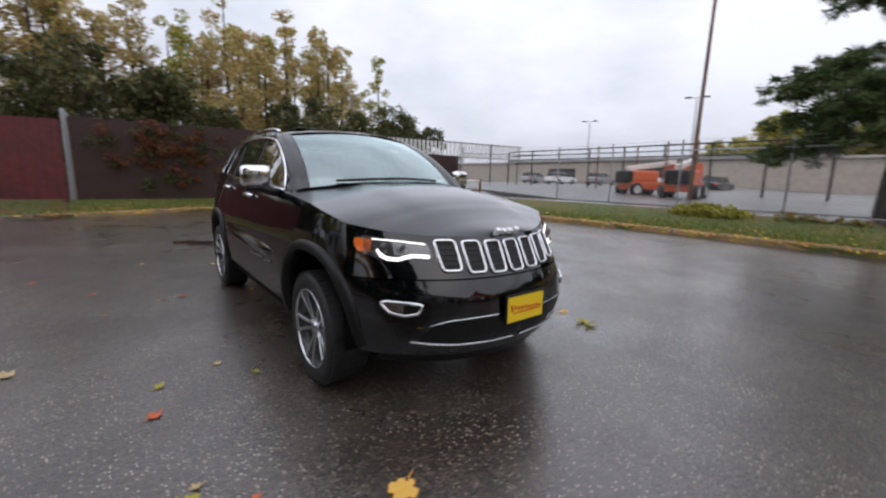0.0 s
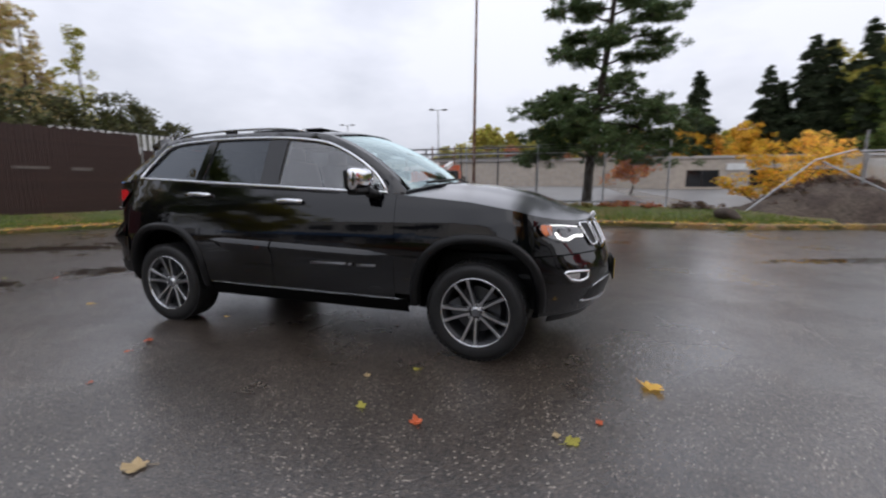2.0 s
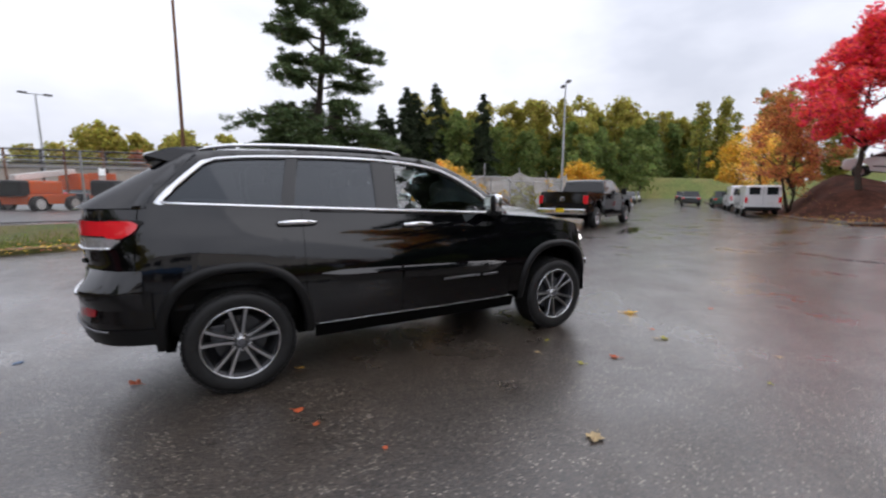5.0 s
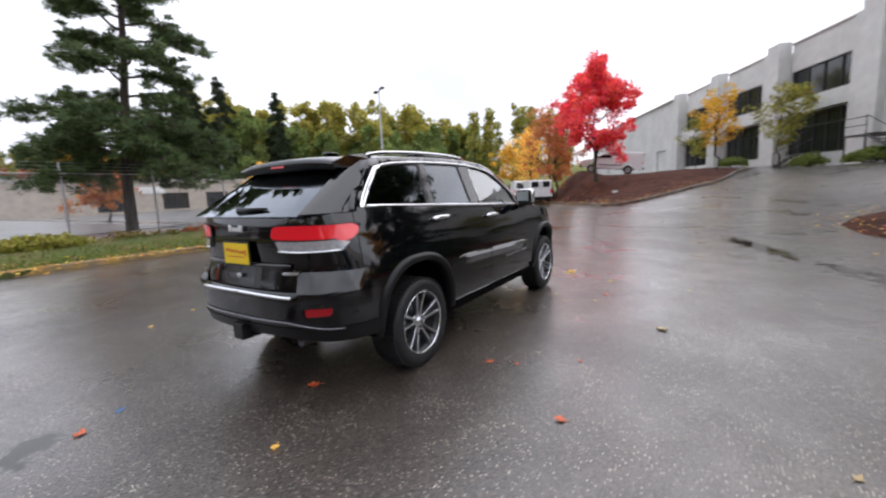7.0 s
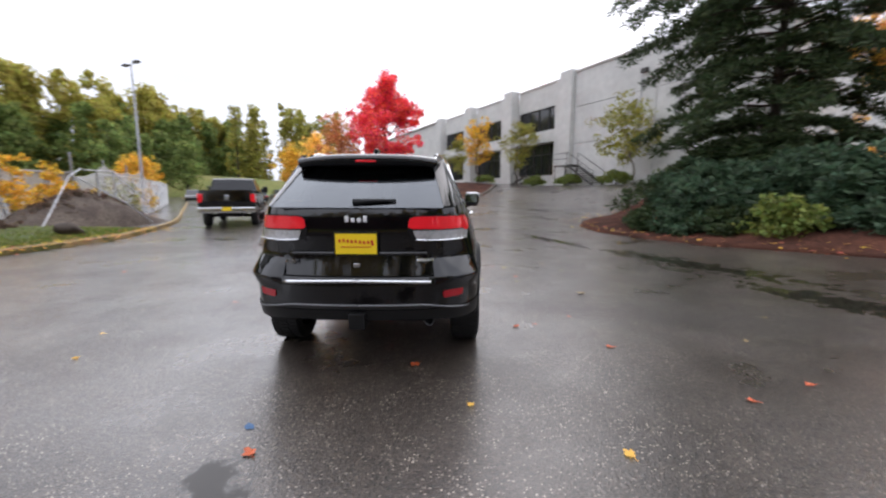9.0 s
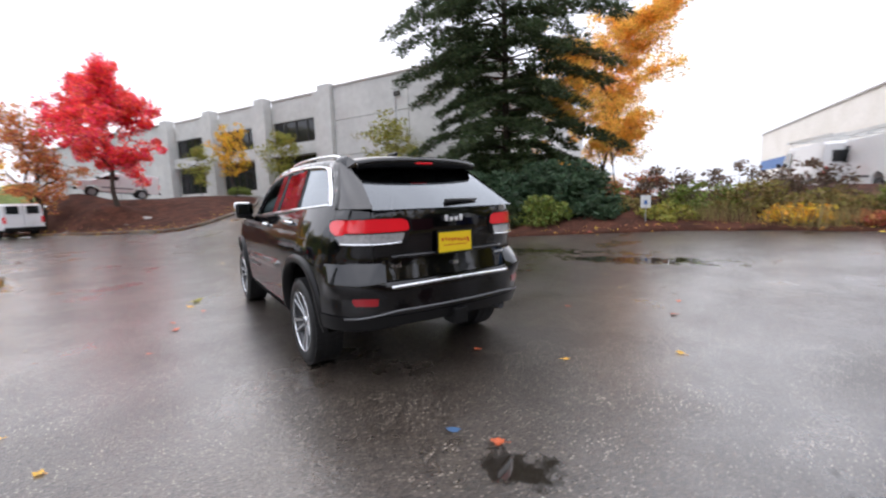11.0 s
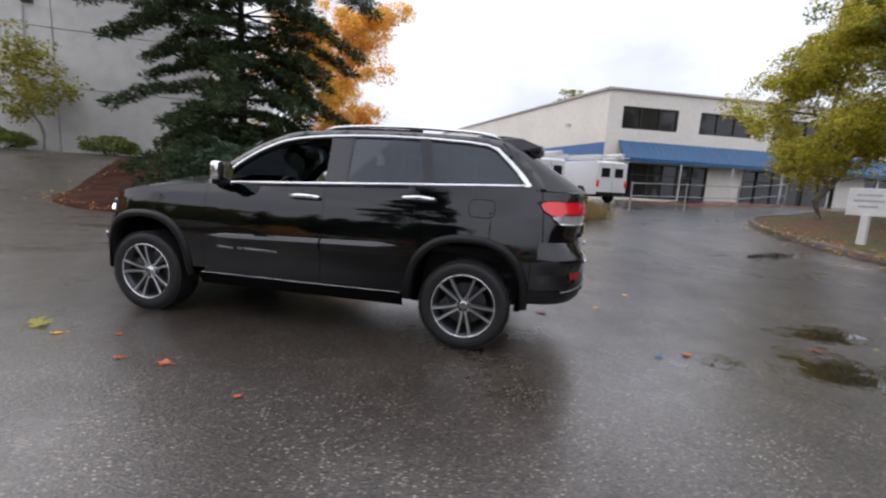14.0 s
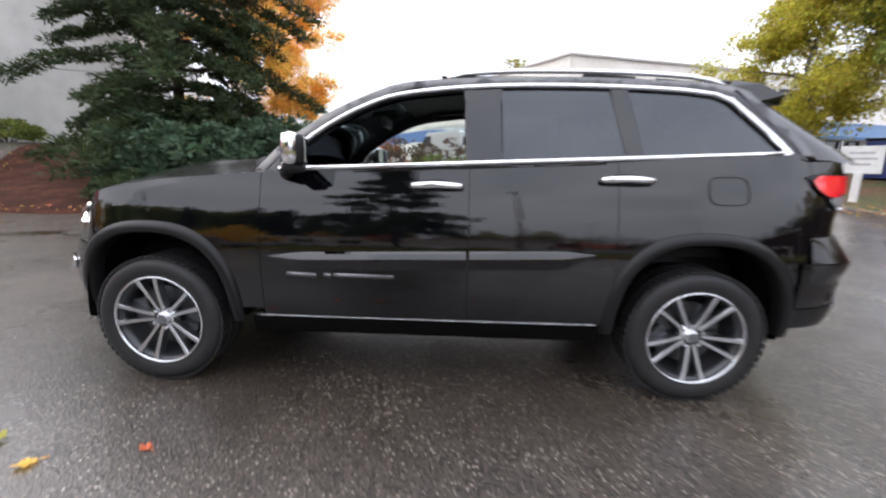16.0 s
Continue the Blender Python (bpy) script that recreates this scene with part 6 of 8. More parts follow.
def parked_car(m, label, paint, name="parked_car", height=1.48, length=4.5, estate=False):
    p = thing(name, label, "car", m)
    L = length / 2
    fx, rx = L - 0.9, -L + 0.9
    out = [(-L, 0.42)] + arch_points(rx, 0.36, 0.34) + [(-0.3, 0.28), (0.4, 0.28)] + arch_points(fx, 0.36, 0.34) + [(L - 0.06, 0.36), (L, 0.6), (L - 0.14, 0.76), (L - 1.2, 0.95), (-L + 0.2, 0.98), (-L + 0.02, 0.86)]
    part("body", profile_bm(out, 0.88, 0.06, 0.8), paint, p)
    top = [(L - 1.3, 0.93), (L - 1.95, height - 0.05), (L - 2.2, height), (-L + (0.5 if estate else 1.1), height - 0.02), (-L + 0.25, 0.95)]
    part("cabin", profile_bm(top, 0.80, 0.28, 0.95), M_WINDARK, p)
    part("roof_panel", box_bm(((-L + (0.5 if estate else 1.1) + L - 2.2) / 2, 0, height + 0.004), (2 * L - 2.2 - (0.5 if estate else 1.1), 1.28, 0.03), bevel=0.01), paint, p)
    for s in (1, -1):
        part("tail_lamp", box_bm((-L + 0.06, s * 0.68, 0.80), (0.1, 0.26, 0.14), bevel=0.02), M_TAILRED, p)
        part("head_lamp", box_bm((L - 0.12, s * 0.66, 0.66), (0.12, 0.28, 0.12), bevel=0.03), M_SATIN, p)
        for xw in (fx, rx):
            road_wheel(p, xw, s * 0.78, 0.315, 0.2, M_GALV, s < 0)
    for xw in (fx, rx):
        part("axle", tube_bm([(xw, -0.7, 0.315), (xw, 0.7, 0.315)], 0.04, 6), M_BLACKPLASTIC, p)
    part("underbody", box_bm((0, 0, 0.34), (length * 0.8, 1.1, 0.14)), M_BLACKPLASTIC, p)
    return p


def on_land(x, y, rz):
    """Pose standing on the sloping ground."""
    c, s = math.cos(radians(rz)), math.sin(radians(rz))
    px = math.degrees(math.atan2(land(x + 1.6 * c, y + 1.6 * s) - land(x - 1.6 * c, y - 1.6 * s), 3.2))
    py = math.degrees(math.atan2(land(x - 0.8 * s, y + 0.8 * c) - land(x + 0.8 * s, y - 0.8 * c), 1.6))
    z = (land(x + 1.6 * c, y + 1.6 * s) + land(x - 1.6 * c, y - 1.6 * s)) / 2
    return pose(x, y, z, 0, 0, rz) @ pose(0, 0, 0, py, -px, 0)


pickup(on_land(13.1, 8.9, 21))
van(on_land(-4.6, -20.0, -57), "white ladder-rack service van with grey pipes on the roof", rack=True)
van(on_land(-1.6, -19.4, -57), "white work van with a ladder rack parked by the brush", rack=True)
van(on_land(0.8, -22.0, -57), "white work van half hidden behind the weeds", rack=True)
van(on_land(28.6, 9.35, 32), "small white delivery van parked at the kerb", length=4.6, height=1.85, nose=0.9, half=0.90)
van(on_land(35.2, 13.4, 32), "white van parked ahead along the kerb", length=4.8, height=1.95, half=0.92)
van(on_land(33.2, 4.4, 100), "small white delivery van on the upper drive by the building", length=4.7, height=1.75, nose=1.05, half=0.90)
PAINT_GREEN = mat("dark_green_car_paint", (0.02, 0.07, 0.05), rough=0.3, coat=1.0, grain=0.03)
PAINT_SILVER = mat("silver_car_paint", (0.45, 0.46, 0.47), rough=0.3, metal=0.6, coat=1.0, grain=0.03)
PAINT_BLACKISH = mat("charcoal_car_paint", (0.02, 0.02, 0.024), rough=0.3, coat=1.0, grain=0.03)
for x, y, rz, pt, lb in ((42.0, 18.2, 32, PAINT_GREEN, "dark green hatchback parked along the kerb"), (43.8, 22.3, 32, PAINT_BLACKISH, "dark saloon standing in the road"), (50.5, 22.6, 32, PAINT_BLACKISH, "charcoal saloon parked along the kerb"), (46.0, 31.5, 212, PAINT_BLACKISH, "charcoal estate parked on the far kerb"),
                         (54.0, 36.6, 212, PAINT_SILVER, "silver saloon parked on the far kerb"), (60.0, 33.0, 32, PAINT_BLACKISH, "dark car far along the road"), (66.0, 36.0, 32, PAINT_SILVER, "silver car far along the road")):
    parked_car(on_land(x, y, rz), lb, pt, estate=True, height=1.55)
for x, y, rz, pt in ((-16.0, 44.0, 95, M_WHITEPAINT), (-20.0, 44.5, 92, M_WHITEPAINT), (-24.0, 44.0, 90, PAINT_SILVER), (-29.0, 43.0, 88, M_WHITEPAINT), (-34.0, 44.0, 92, PAINT_SILVER), (-12.0, 45.0, 90, PAINT_BLACKISH)):
    parked_car(on_land(x, y, rz), "pale car parked in a row in the yard", pt, estate=True)


def machine(m, label):
    """Boom lift: chassis, wheels, turret and folded boom."""
    p = thing("boom_lift", label, "construction machine", m, group="orange machines in the yard")
    part("chassis", box_bm((0, 0, 0.65), (2.6, 1.5, 0.5), bevel=0.06), M_ORANGEPAINT, p)
    part("turret", box_bm((-0.3, 0, 1.25), (1.9, 1.3, 0.7), bevel=0.12), M_ORANGEPAINT, p)
    part("counterweight", box_bm((-1.35, 0, 1.2), (0.5, 1.4, 0.8), bevel=0.15), M_BLACKPLASTIC, p)
    part("boom", box_bm((0.6, 0.2, 1.95), (3.4, 0.28, 0.3), bevel=0.03, m=Matrix.Rotation(radians(-8), 4, "Y")), M_SIGNWHITE, p)
    part("basket", box_bm((2.3, 0.2, 1.6), (0.7, 1.2, 0.9), bevel=0.03), M_ORANGEPAINT, p)
    for s in (1, -1):
        for xw in (0.95, -0.95):
            road_wheel(p, xw, s * 0.82, 0.42, 0.3, M_SIGNWHITE, s < 0)
    return p


machine(on_land(-6.3, 23.5, 100), "orange boom lift with a pale boom standing in the yard")
machine(on_land(-9.4, 25.0, 60), "orange boom lift parked beside another machine")

# ---------------------------------------------------------------- trees and plants
def leaf_cloud(centres, radii, count, size, seed, flat=0.75, aspect=1.0, needle=False):
    """Small leaf quads scattered round clump centres; returns vertices and faces."""
    rng = np.random.default_rng(seed)
    c = np.asarray(centres, float)
    r = np.asarray(radii, float)
    n = len(c) * count
    cc = np.repeat(c, count, 0)
    rr = np.repeat(r, count)
    d = rng.normal(size=(n, 3))
    d /= np.linalg.norm(d, axis=1, keepdims=True)
    p = cc + d * (rr * rng.uniform(0.25, 1.0, n) ** 0.6)[:, None] * np.array((1, 1, flat))
    u = rng.normal(size=(n, 3))
    if needle:
        u = d + 0.35 * u
        u[:, 2] *= 0.5
    u /= np.linalg.norm(u, axis=1, keepdims=True)
    w = np.cross(u, rng.normal(size=(n, 3)))
    w /= np.linalg.norm(w, axis=1, keepdims=True) + 1e-9
    s = size * rng.uniform(0.6, 1.35, n)
    a, b = u * s[:, None] * aspect, w * s[:, None]
    v = np.stack([p - a, p - 0.55 * b, p + a, p + 0.55 * b], 1).reshape(-1, 3)
    f = np.arange(4 * n).reshape(-1, 4)
    return v, f


def limb_points(a, b, sag, rng, n=5):
    a, b = np.array(a, float), np.array(b, float)
    pts = []
    for k in range(n + 1):
        t = k / n
        p = a + (b - a) * t + np.array((0, 0, sag * math.sin(math.pi * t)))
        if 0 < k < n:
            p = p + rng.normal(size=3) * 0.03 * np.linalg.norm(b - a)
        pts.append(p)
    return pts


def broadleaf(name, label, x, y, height, spread, material, seed, bark=None, trunk_r=0.12, first=0.28, clumps=90, leaves=45, leaf=0.09,
              clump_r=0.5, top_taper=0.6, sparse=0.0, trunks=1, group="", lean=(0, 0), z=None):
    """Trunk, limbs and a crown of many leaves with gaps."""
    rng = np.random.default_rng(seed)
    z0 = (land(x, y) if z is None else z) - 0.05
    root = thing(name, label, "tree", Matrix.Translation((x, y, z0)), group=group)
    wood = bmesh.new()
    tips = []
    for k in range(trunks):
        a0 = rng.uniform(0, 6.28)
        off = np.array((math.cos(a0), math.sin(a0), 0)) * (0.25 if trunks > 1 else 0)
        top = np.array((off[0] * 3 + lean[0], off[1] * 3 + lean[1], height * (0.9 if k == 0 else rng.uniform(0.7, 0.9))))
        tp = limb_points(off, top, 0, rng, 7)
        add_tube(wood, tp, [trunk_r * (1 - 0.88 * i / 7) * (0.75 if trunks > 1 else 1) for i in range(8)], 8)
        nl = max(5, int(11 / trunks) + 2)
        for i in range(nl):
            t = first + (0.93 - first) * (i + rng.uniform(0, 0.7)) / nl
            base = np.array(tp[0]) + (np.array(tp[-1]) - np.array(tp[0])) * t
            u = (t - first) / (1 - first)
            reach = spread * (1 - top_taper * u) * rng.uniform(0.6, 1.05) * min(1, 0.55 + 1.6 * u)
            an = i * 2.4 + rng.uniform(-0.5, 0.5)
            end = base + np.array((math.cos(an) * reach, math.sin(an) * reach, reach * rng.uniform(0.25, 0.75)))
            lp = limb_points(base, end, 0.08 * reach, rng, 5)
            r0 = trunk_r * 0.42 * (1 - 0.5 * u)
            add_tube(wood, lp, [r0 * (1 - 0.85 * j / 5) for j in range(6)], 5)
            for j in range(2, 6):
                tips.append(lp[j])
                for _ in range(2):
                    q = lp[j] + rng.normal(size=3) * 0.22 * reach * np.array((1, 1, 0.8))
                    add_tube(wood, [lp[j - 1], q], [r0 * 0.3, r0 * 0.08], 4, cap=False)
                    tips.append(q)
        tips.append(tp[-1])
        tips.append(tp[-2])
    part("trunk", wood, bark or M_BARK, root)
    idx = rng.integers(0, len(tips), clumps)
    c = np.array([tips[i] for i in idx]) + rng.normal(size=(clumps, 3)) * clump_r * 0.5
    keep = rng.random(clumps) >= sparse
    c = c[keep]
    r = clump_r * rng.uniform(0.5, 1.2, len(c))
    v, f = leaf_cloud(c, r, leaves, leaf, seed + 1)
    mpart("crown", np_mesh("crown", v, f, material), root)
    return root


def conifer(name, label, x, y, height, spread, material, seed, trunk_r=0.2, base=0.05, whorls=26, per=7, spray=26, needle=0.10, droop=0.25, sparse=0.0, group="", z=None, bare=0.0, thin=1.0, taper=0.8, skirt=0.0):
    """Spire conifer: straight trunk, tiers of drooping boughs hung with needle sprays."""
    rng = np.random.default_rng(seed)
    z0 = (land(x, y) if z is None else z) - 0.05
    root = thing(name, label, "tree", Matrix.Translation((x, y, z0)), group=group)
    wood = bmesh.new()
    add_tube(wood, [(0, 0, 0), (0.02, 0.03, height * 0.5), (0, 0, height)], [trunk_r, trunk_r * 0.6, 0.02], 9)
    cs, rs = [], []
    for i in range(whorls):
        t = base + (1 - base) * (i + rng.uniform(-0.2, 0.2)) / whorls
        zz = height * t
        reach = spread * (1 - t) ** taper * rng.uniform(0.8, 1.1) * (1 - skirt + skirt * ease(0.1, 0.27, t)) + 0.12
        for k in range(per):
            if rng.random() < sparse:
                continue
            an = k * 2 * math.pi / per + i * 0.9 + rng.uniform(-0.3, 0.3)
            rc = reach * rng.uniform(0.65, 1.12)
            d = np.array((math.cos(an), math.sin(an), 0))
            up = 0.12 * rc
            pts = [np.array((0, 0, zz)) + d * rc * s + np.array((0, 0, up * math.sin(s * 2.2) - droop * rc * s * s)) for s in (0, 0.35, 0.7, 1.0)]
            add_tube(wood, pts, [0.05 * rc / spread + 0.012, 0.03 * rc / spread + 0.01, 0.015, 0.006], 4, cap=False)
            m = max(2, int(rc / (0.32 * thin ** 1.5)))
            for j in range(m):
                s = (0.25 + bare) + (0.75 - bare) * (j + 0.5) / m
                p = np.array((0, 0, zz)) + d * rc * s + np.array((0, 0, up * math.sin(s * 2.2) - droop * rc * s * s))
                side = np.array((-d[1], d[0], 0)) * rng.uniform(-1, 1) * 0.32 * rc * (1.1 - s)
                cs.append(p + side + np.array((0, 0, -0.04)))
                rs.append((0.16 + 0.11 * rc) * thin)
    part("trunk", wood, M_BARK, root)
    v, f = leaf_cloud(cs, rs, spray, needle, seed + 5, flat=0.36 if thin == 1.0 else 0.5, aspect=1.7 if thin == 1.0 else 2.6, needle=True)
    mpart("crown", np_mesh("crown", v, f, material), root)
    return root


def pine(name, label, x, y, height, seed):
    """Open-grown pine: leaning bare trunk, crooked limbs, needle tufts in separate plates."""
    rng = np.random.default_rng(seed)
    z0 = land(x, y) + 0.05
    root = thing(name, label, "tree", Matrix.Translation((x, y, z0)))
    wood = bmesh.new()
    trunk = [np.array(p) for p in ((0, 0, 0), (0.06, 0, 1.8), (0.28, 0.02, 4.0), (0.55, 0, 6.5), (0.72, 0.05, 9.0), (0.75, 0.0, height))]
    add_tube(wood, trunk, [0.21, 0.17, 0.145, 0.115, 0.085, 0.03], 9)

    def at(zz):
        for a, b in zip(trunk, trunk[1:]):
            if a[2] <= zz <= b[2]:
                return a + (b - a) * (zz - a[2]) / (b[2] - a[2])
        return trunk[-1]

    cs, rs = [], []
    specs = []
    for i in range(48):
        zz = 2.5 + (height - 2.9) * (i / 47.0)
        an = i * 2.399 + rng.uniform(-0.4, 0.4)
        u = i / 47.0
        reach = max(0.6, 3.6 - 3.2 * u) * rng.uniform(0.66, 1.1)
        lift = rng.uniform(-0.05, 0.22) if u > 0.25 else rng.uniform(-0.28, -0.08)
        specs.append((zz, an, reach, lift))
    for k in range(16):
        specs.append((rng.uniform(2.1, 4.2), k * 0.3927, rng.uniform(2.4, 3.3), rng.uniform(-0.32, -0.12)))
    for zz, an, reach, lift in specs:
        b = at(zz)
        d = np.array((math.cos(an), math.sin(an), 0))
        end = b + d * reach + np.array((0, 0, lift * reach))
        lp = limb_points(b, end, 0.10 * reach, rng, 6)
        add_tube(wood, lp, [0.055 * (1 - 0.85 * j / 6) for j in range(7)], 5, cap=False)
        for j in range(3, 7):
            for _ in range(8):
                q = lp[j] + rng.normal(size=3) * np.array((0.34, 0.34, 0.18)) * (0.5 + 0.13 * reach)
                add_tube(wood, [lp[j - 1], q], [0.016, 0.006], 4, cap=False)
                cs.append(q)
                rs.append(rng.uniform(0.14, 0.29))
    part("trunk", wood, M_BARK, root)
    v, f = leaf_cloud(cs, rs, 60, 0.030, seed + 2, flat=0.6, aspect=4.2, needle=True)
    mpart("crown", np_mesh("crown", v, f, M_PINE), root)
    return root


def bush(name, label, category, x, y, rx, ry, h, material, seed, clumps=60, leaves=60, leaf=0.06, needle=False, z=None, clump_r=0.28, group=""):
    rng = np.random.default_rng(seed)
    z0 = (land(x, y) if z is None else z)
    root = thing(name, label, category, Matrix.Translation((x, y, z0)), group=group)
    wood = bmesh.new()
    c = []
    for i in range(clumps):
        a, q = rng.uniform(0, 6.28), math.sqrt(rng.uniform(0, 1))
        hh = h * (0.12 + 0.8 * rng.uniform(0.2, 1) * math.sqrt(max(0.05, 1 - q * q * 0.85)))
        c.append((math.cos(a) * q * rx, math.sin(a) * q * ry, hh))
        if i % 4 == 0:
            add_tube(wood, [(c[-1][0] * 0.15, c[-1][1] * 0.15, 0), (c[-1][0] * 0.6, c[-1][1] * 0.6, hh * 0.6), c[-1]], [0.018, 0.012, 0.004], 4, cap=False)
    part("stems", wood, M_BARK, root)
    v, f = leaf_cloud(c, clump_r * rng.uniform(0.7, 1.3, clumps), leaves, leaf, seed + 1, flat=0.6, aspect=1.5 if needle else 1.0, needle=needle)
    v[:, 2] = np.maximum(v[:, 2], 0.01)
    mpart("foliage", np_mesh("foliage", v, f, material), root)
    return root


pine("pine_tree", "tall open-crowned pine with dark green needle plates beside the fence", 2.4, 15.0, 13.6, 11)
conifer("spruce_tree", "large dense dark green spruce with drooping boughs", 10.4, -12.5, 25.0, 6.1, M_SPRUCE, 21, trunk_r=0.27, base=0.06, whorls=30, per=7, spray=44, needle=0.05, droop=0.31, sparse=0.22, thin=0.60, taper=0.5, skirt=0.16)
broadleaf("maple_tree", "bright scarlet maple on the mulch bed", 26.4, 4.0, 8.7, 4.6, M_REDLEAF, 31, clumps=480, leaves=64, leaf=0.09, clump_r=0.46, trunk_r=0.15, first=0.2, top_taper=0.9, z=land(26.4, 4.0) + 0.1)
broadleaf("maple_tree", "thin rusty-orange maple losing its leaves", 29.4, 7.8, 7.6, 3.0, M_RUSTORANGE, 33, clumps=230, leaves=44, leaf=0.08, clump_r=0.5, sparse=0.15, trunk_r=0.13, first=0.16, z=land(29.4, 7.8) + 0.1, trunks=2)
broadleaf("maple_tree", "rusty-orange young maple behind the red one", 35.5, 12.3, 7.0, 2.3, M_ORANGELEAF, 35, clumps=120, leaves=40, leaf=0.1, clump_r=0.55, sparse=0.2, z=land(35, 12) + 0.2)
broadleaf("maple_tree", "yellow-leaved young tree along the road", 42.0, 17.2, 6.5, 2.4, M_YELLOWLEAF, 36, clumps=110, leaves=40, leaf=0.11, clump_r=0.6, z=land(42, 17) + 0.2)
broadleaf("maple_tree", "golden-yellow young maple in front of the concrete building", 31.0, -3.0, 6.2, 1.9, M_YELLOWLEAF, 37, clumps=75, leaves=36, leaf=0.09, clump_r=0.42, sparse=0.1, trunk_r=0.09, first=0.35)
broadleaf("young_tree", "thin green-yellow sapling against the concrete wall", 31.1, -6.5, 5.8, 2.2, M_OLIVELEAF, 38, clumps=95, leaves=34, leaf=0.09, clump_r=0.5, sparse=0.1, trunk_r=0.07)
broadleaf("young_tree", "thin yellow-green sapling against the concrete wall", 41.4, -1.5, 5.2, 1.7, M_OLIVELEAF, 39, clumps=46, leaves=34, leaf=0.1, clump_r=0.5, trunk_r=0.08)
broadleaf("young_tree", "loose green young tree by the plain wall", 20.5, -11.9, 5.2, 2.4, M_OLIVELEAF, 40, lean=(0.9, 0.5), clumps=150, leaves=36, leaf=0.08, clump_r=0.45, sparse=0.1, trunk_r=0.07, bark=M_BARK_PALE)
broadleaf("maple_tree", "blazing orange-yellow maple behind the spruce", 9.3, -19.0, 12.4, 5.6, M_ORANGELEAF, 41, clumps=820, leaves=150, leaf=0.055, clump_r=0.55, trunk_r=0.16, first=0.06, trunks=3)
broadleaf("street_tree", "yellow-green street tree with a low spreading crown", -12.3, -13.0, 8.0, 3.3, M_LIMELEAF, 43, clumps=460, leaves=150, leaf=0.052, clump_r=0.55, trunk_r=0.15, first=0.18, bark=M_BARK_PALE)
broadleaf("street_tree", "broad green street tree turning yellow", -13.6, -9.7, 10.4, 3.7, M_GREENLEAF, 44, clumps=420, leaves=110, leaf=0.06, clump_r=0.6, trunk_r=0.14, first=0.36)
# low evergreen mass and shrubs on the spruce bed
for i, (bx, by, rx, ry, h) in enumerate(((7.4, -8.8, 1.9, 1.4, 2.4), (8.9, -9.0, 1.4, 1.3, 2.7), (5.6, -10.3, 2.1, 1.6, 2.6), (10.6, -10.8, 1.4, 1.5, 3.0), (8.6, -10.8, 2.6, 1.6, 3.4))):
    bush("juniper_bush", "spreading blue-green juniper heaped on the mulch bed", "bush", bx, by, rx, ry, h, M_JUNIPER if i != 4 else M_SPRUCE, 60 + i, clumps=170, leaves=80, leaf=0.075, needle=True, clump_r=0.36, group="junipers on the spruce bed")
for i, (bx, by, rx, ry) in enumerate(((8.3, -7.4, 1.1, 0.7), (7.0, -7.6, 1.2, 0.7), (5.9, -8.1, 1.0, 0.7), (3.3, -9.6, 1.0, 0.7))):
    bush("juniper_bush", "low creeping dark green juniper along the kerb of the bed", "bush", bx, by, rx, ry, 0.95, M_JUNIPER if i % 2 else M_SPRUCE, 110 + i, clumps=90, leaves=70, leaf=0.065, needle=True, clump_r=0.28, group="junipers on the spruce bed")
bush("laurel_bush", "bright green leafy shrub at the edge of the bed", "bush", 4.6, -8.5, 1.1, 0.75, 1.15, M_GREENLEAF, 70, clumps=70, leaves=50, leaf=0.07)
bush("laurel_bush", "yellow-green leafy shrub among the junipers", "bush", 4.4, -11.4, 1.3, 1.0, 1.5, M_GREENLEAF, 71, clumps=70, leaves=50, leaf=0.07)
for i, (bx, by, rx, ry, h, mt) in enumerate((
        (0.6, -10.7, 1.0, 0.7, 1.35, M_GREENLEAF), (-0.6, -10.8, 0.9, 0.6, 1.1, M_WEED), (1.8, -11.0, 0.9, 0.8, 1.7, M_BRUSH), (3.0, -11.5, 1.2, 1.0, 1.9, M_RUSTLEAF),
        (-2.0, -11.2, 0.9, 0.6, 0.8, M_WEED), (-3.4, -11.4, 0.6, 0.5, 1.15, M_GREENLEAF), (0.4, -12.6, 1.4, 0.9, 1.6, M_BRUSH), (-3.2, -10.4, 1.0, 0.4, 0.3, M_RUSTLEAF),
        (-1.4, -12.2, 1.0, 0.6, 1.5, M_BRUSH), (1.2, -9.9, 0.8, 0.4, 0.6, M_OLIVELEAF), (-1.6, -10.3, 0.7, 0.3, 0.45, M_YELLOWLEAF), (2.6, -10.2, 0.7, 0.5, 0.8, M_WEED))):
    bush("weed_clump", "ragged autumn weeds and brush on the edge of the bed", "weeds", bx, by, rx, ry, h, mt, 80 + i, clumps=58, leaves=34, leaf=0.05, clump_r=0.22, group="weeds by the drive")
for i, (bx, by, rx, h) in enumerate(((30.0, -7.8, 1.0, 0.9), (26.2, -9.6, 1.1, 0.9), (22.4, -11.5, 1.2, 1.0), (18.5, -13.4, 1.3, 1.1), (37.1, -4.2, 1.1, 0.9))):
    bush("clipped_shrub", "low rounded green shrub along the building", "bush", bx, by, rx, rx * 0.8, h, M_GREENLEAF, 90 + i, clumps=60, leaves=44, leaf=0.07, group="shrubs along the building")
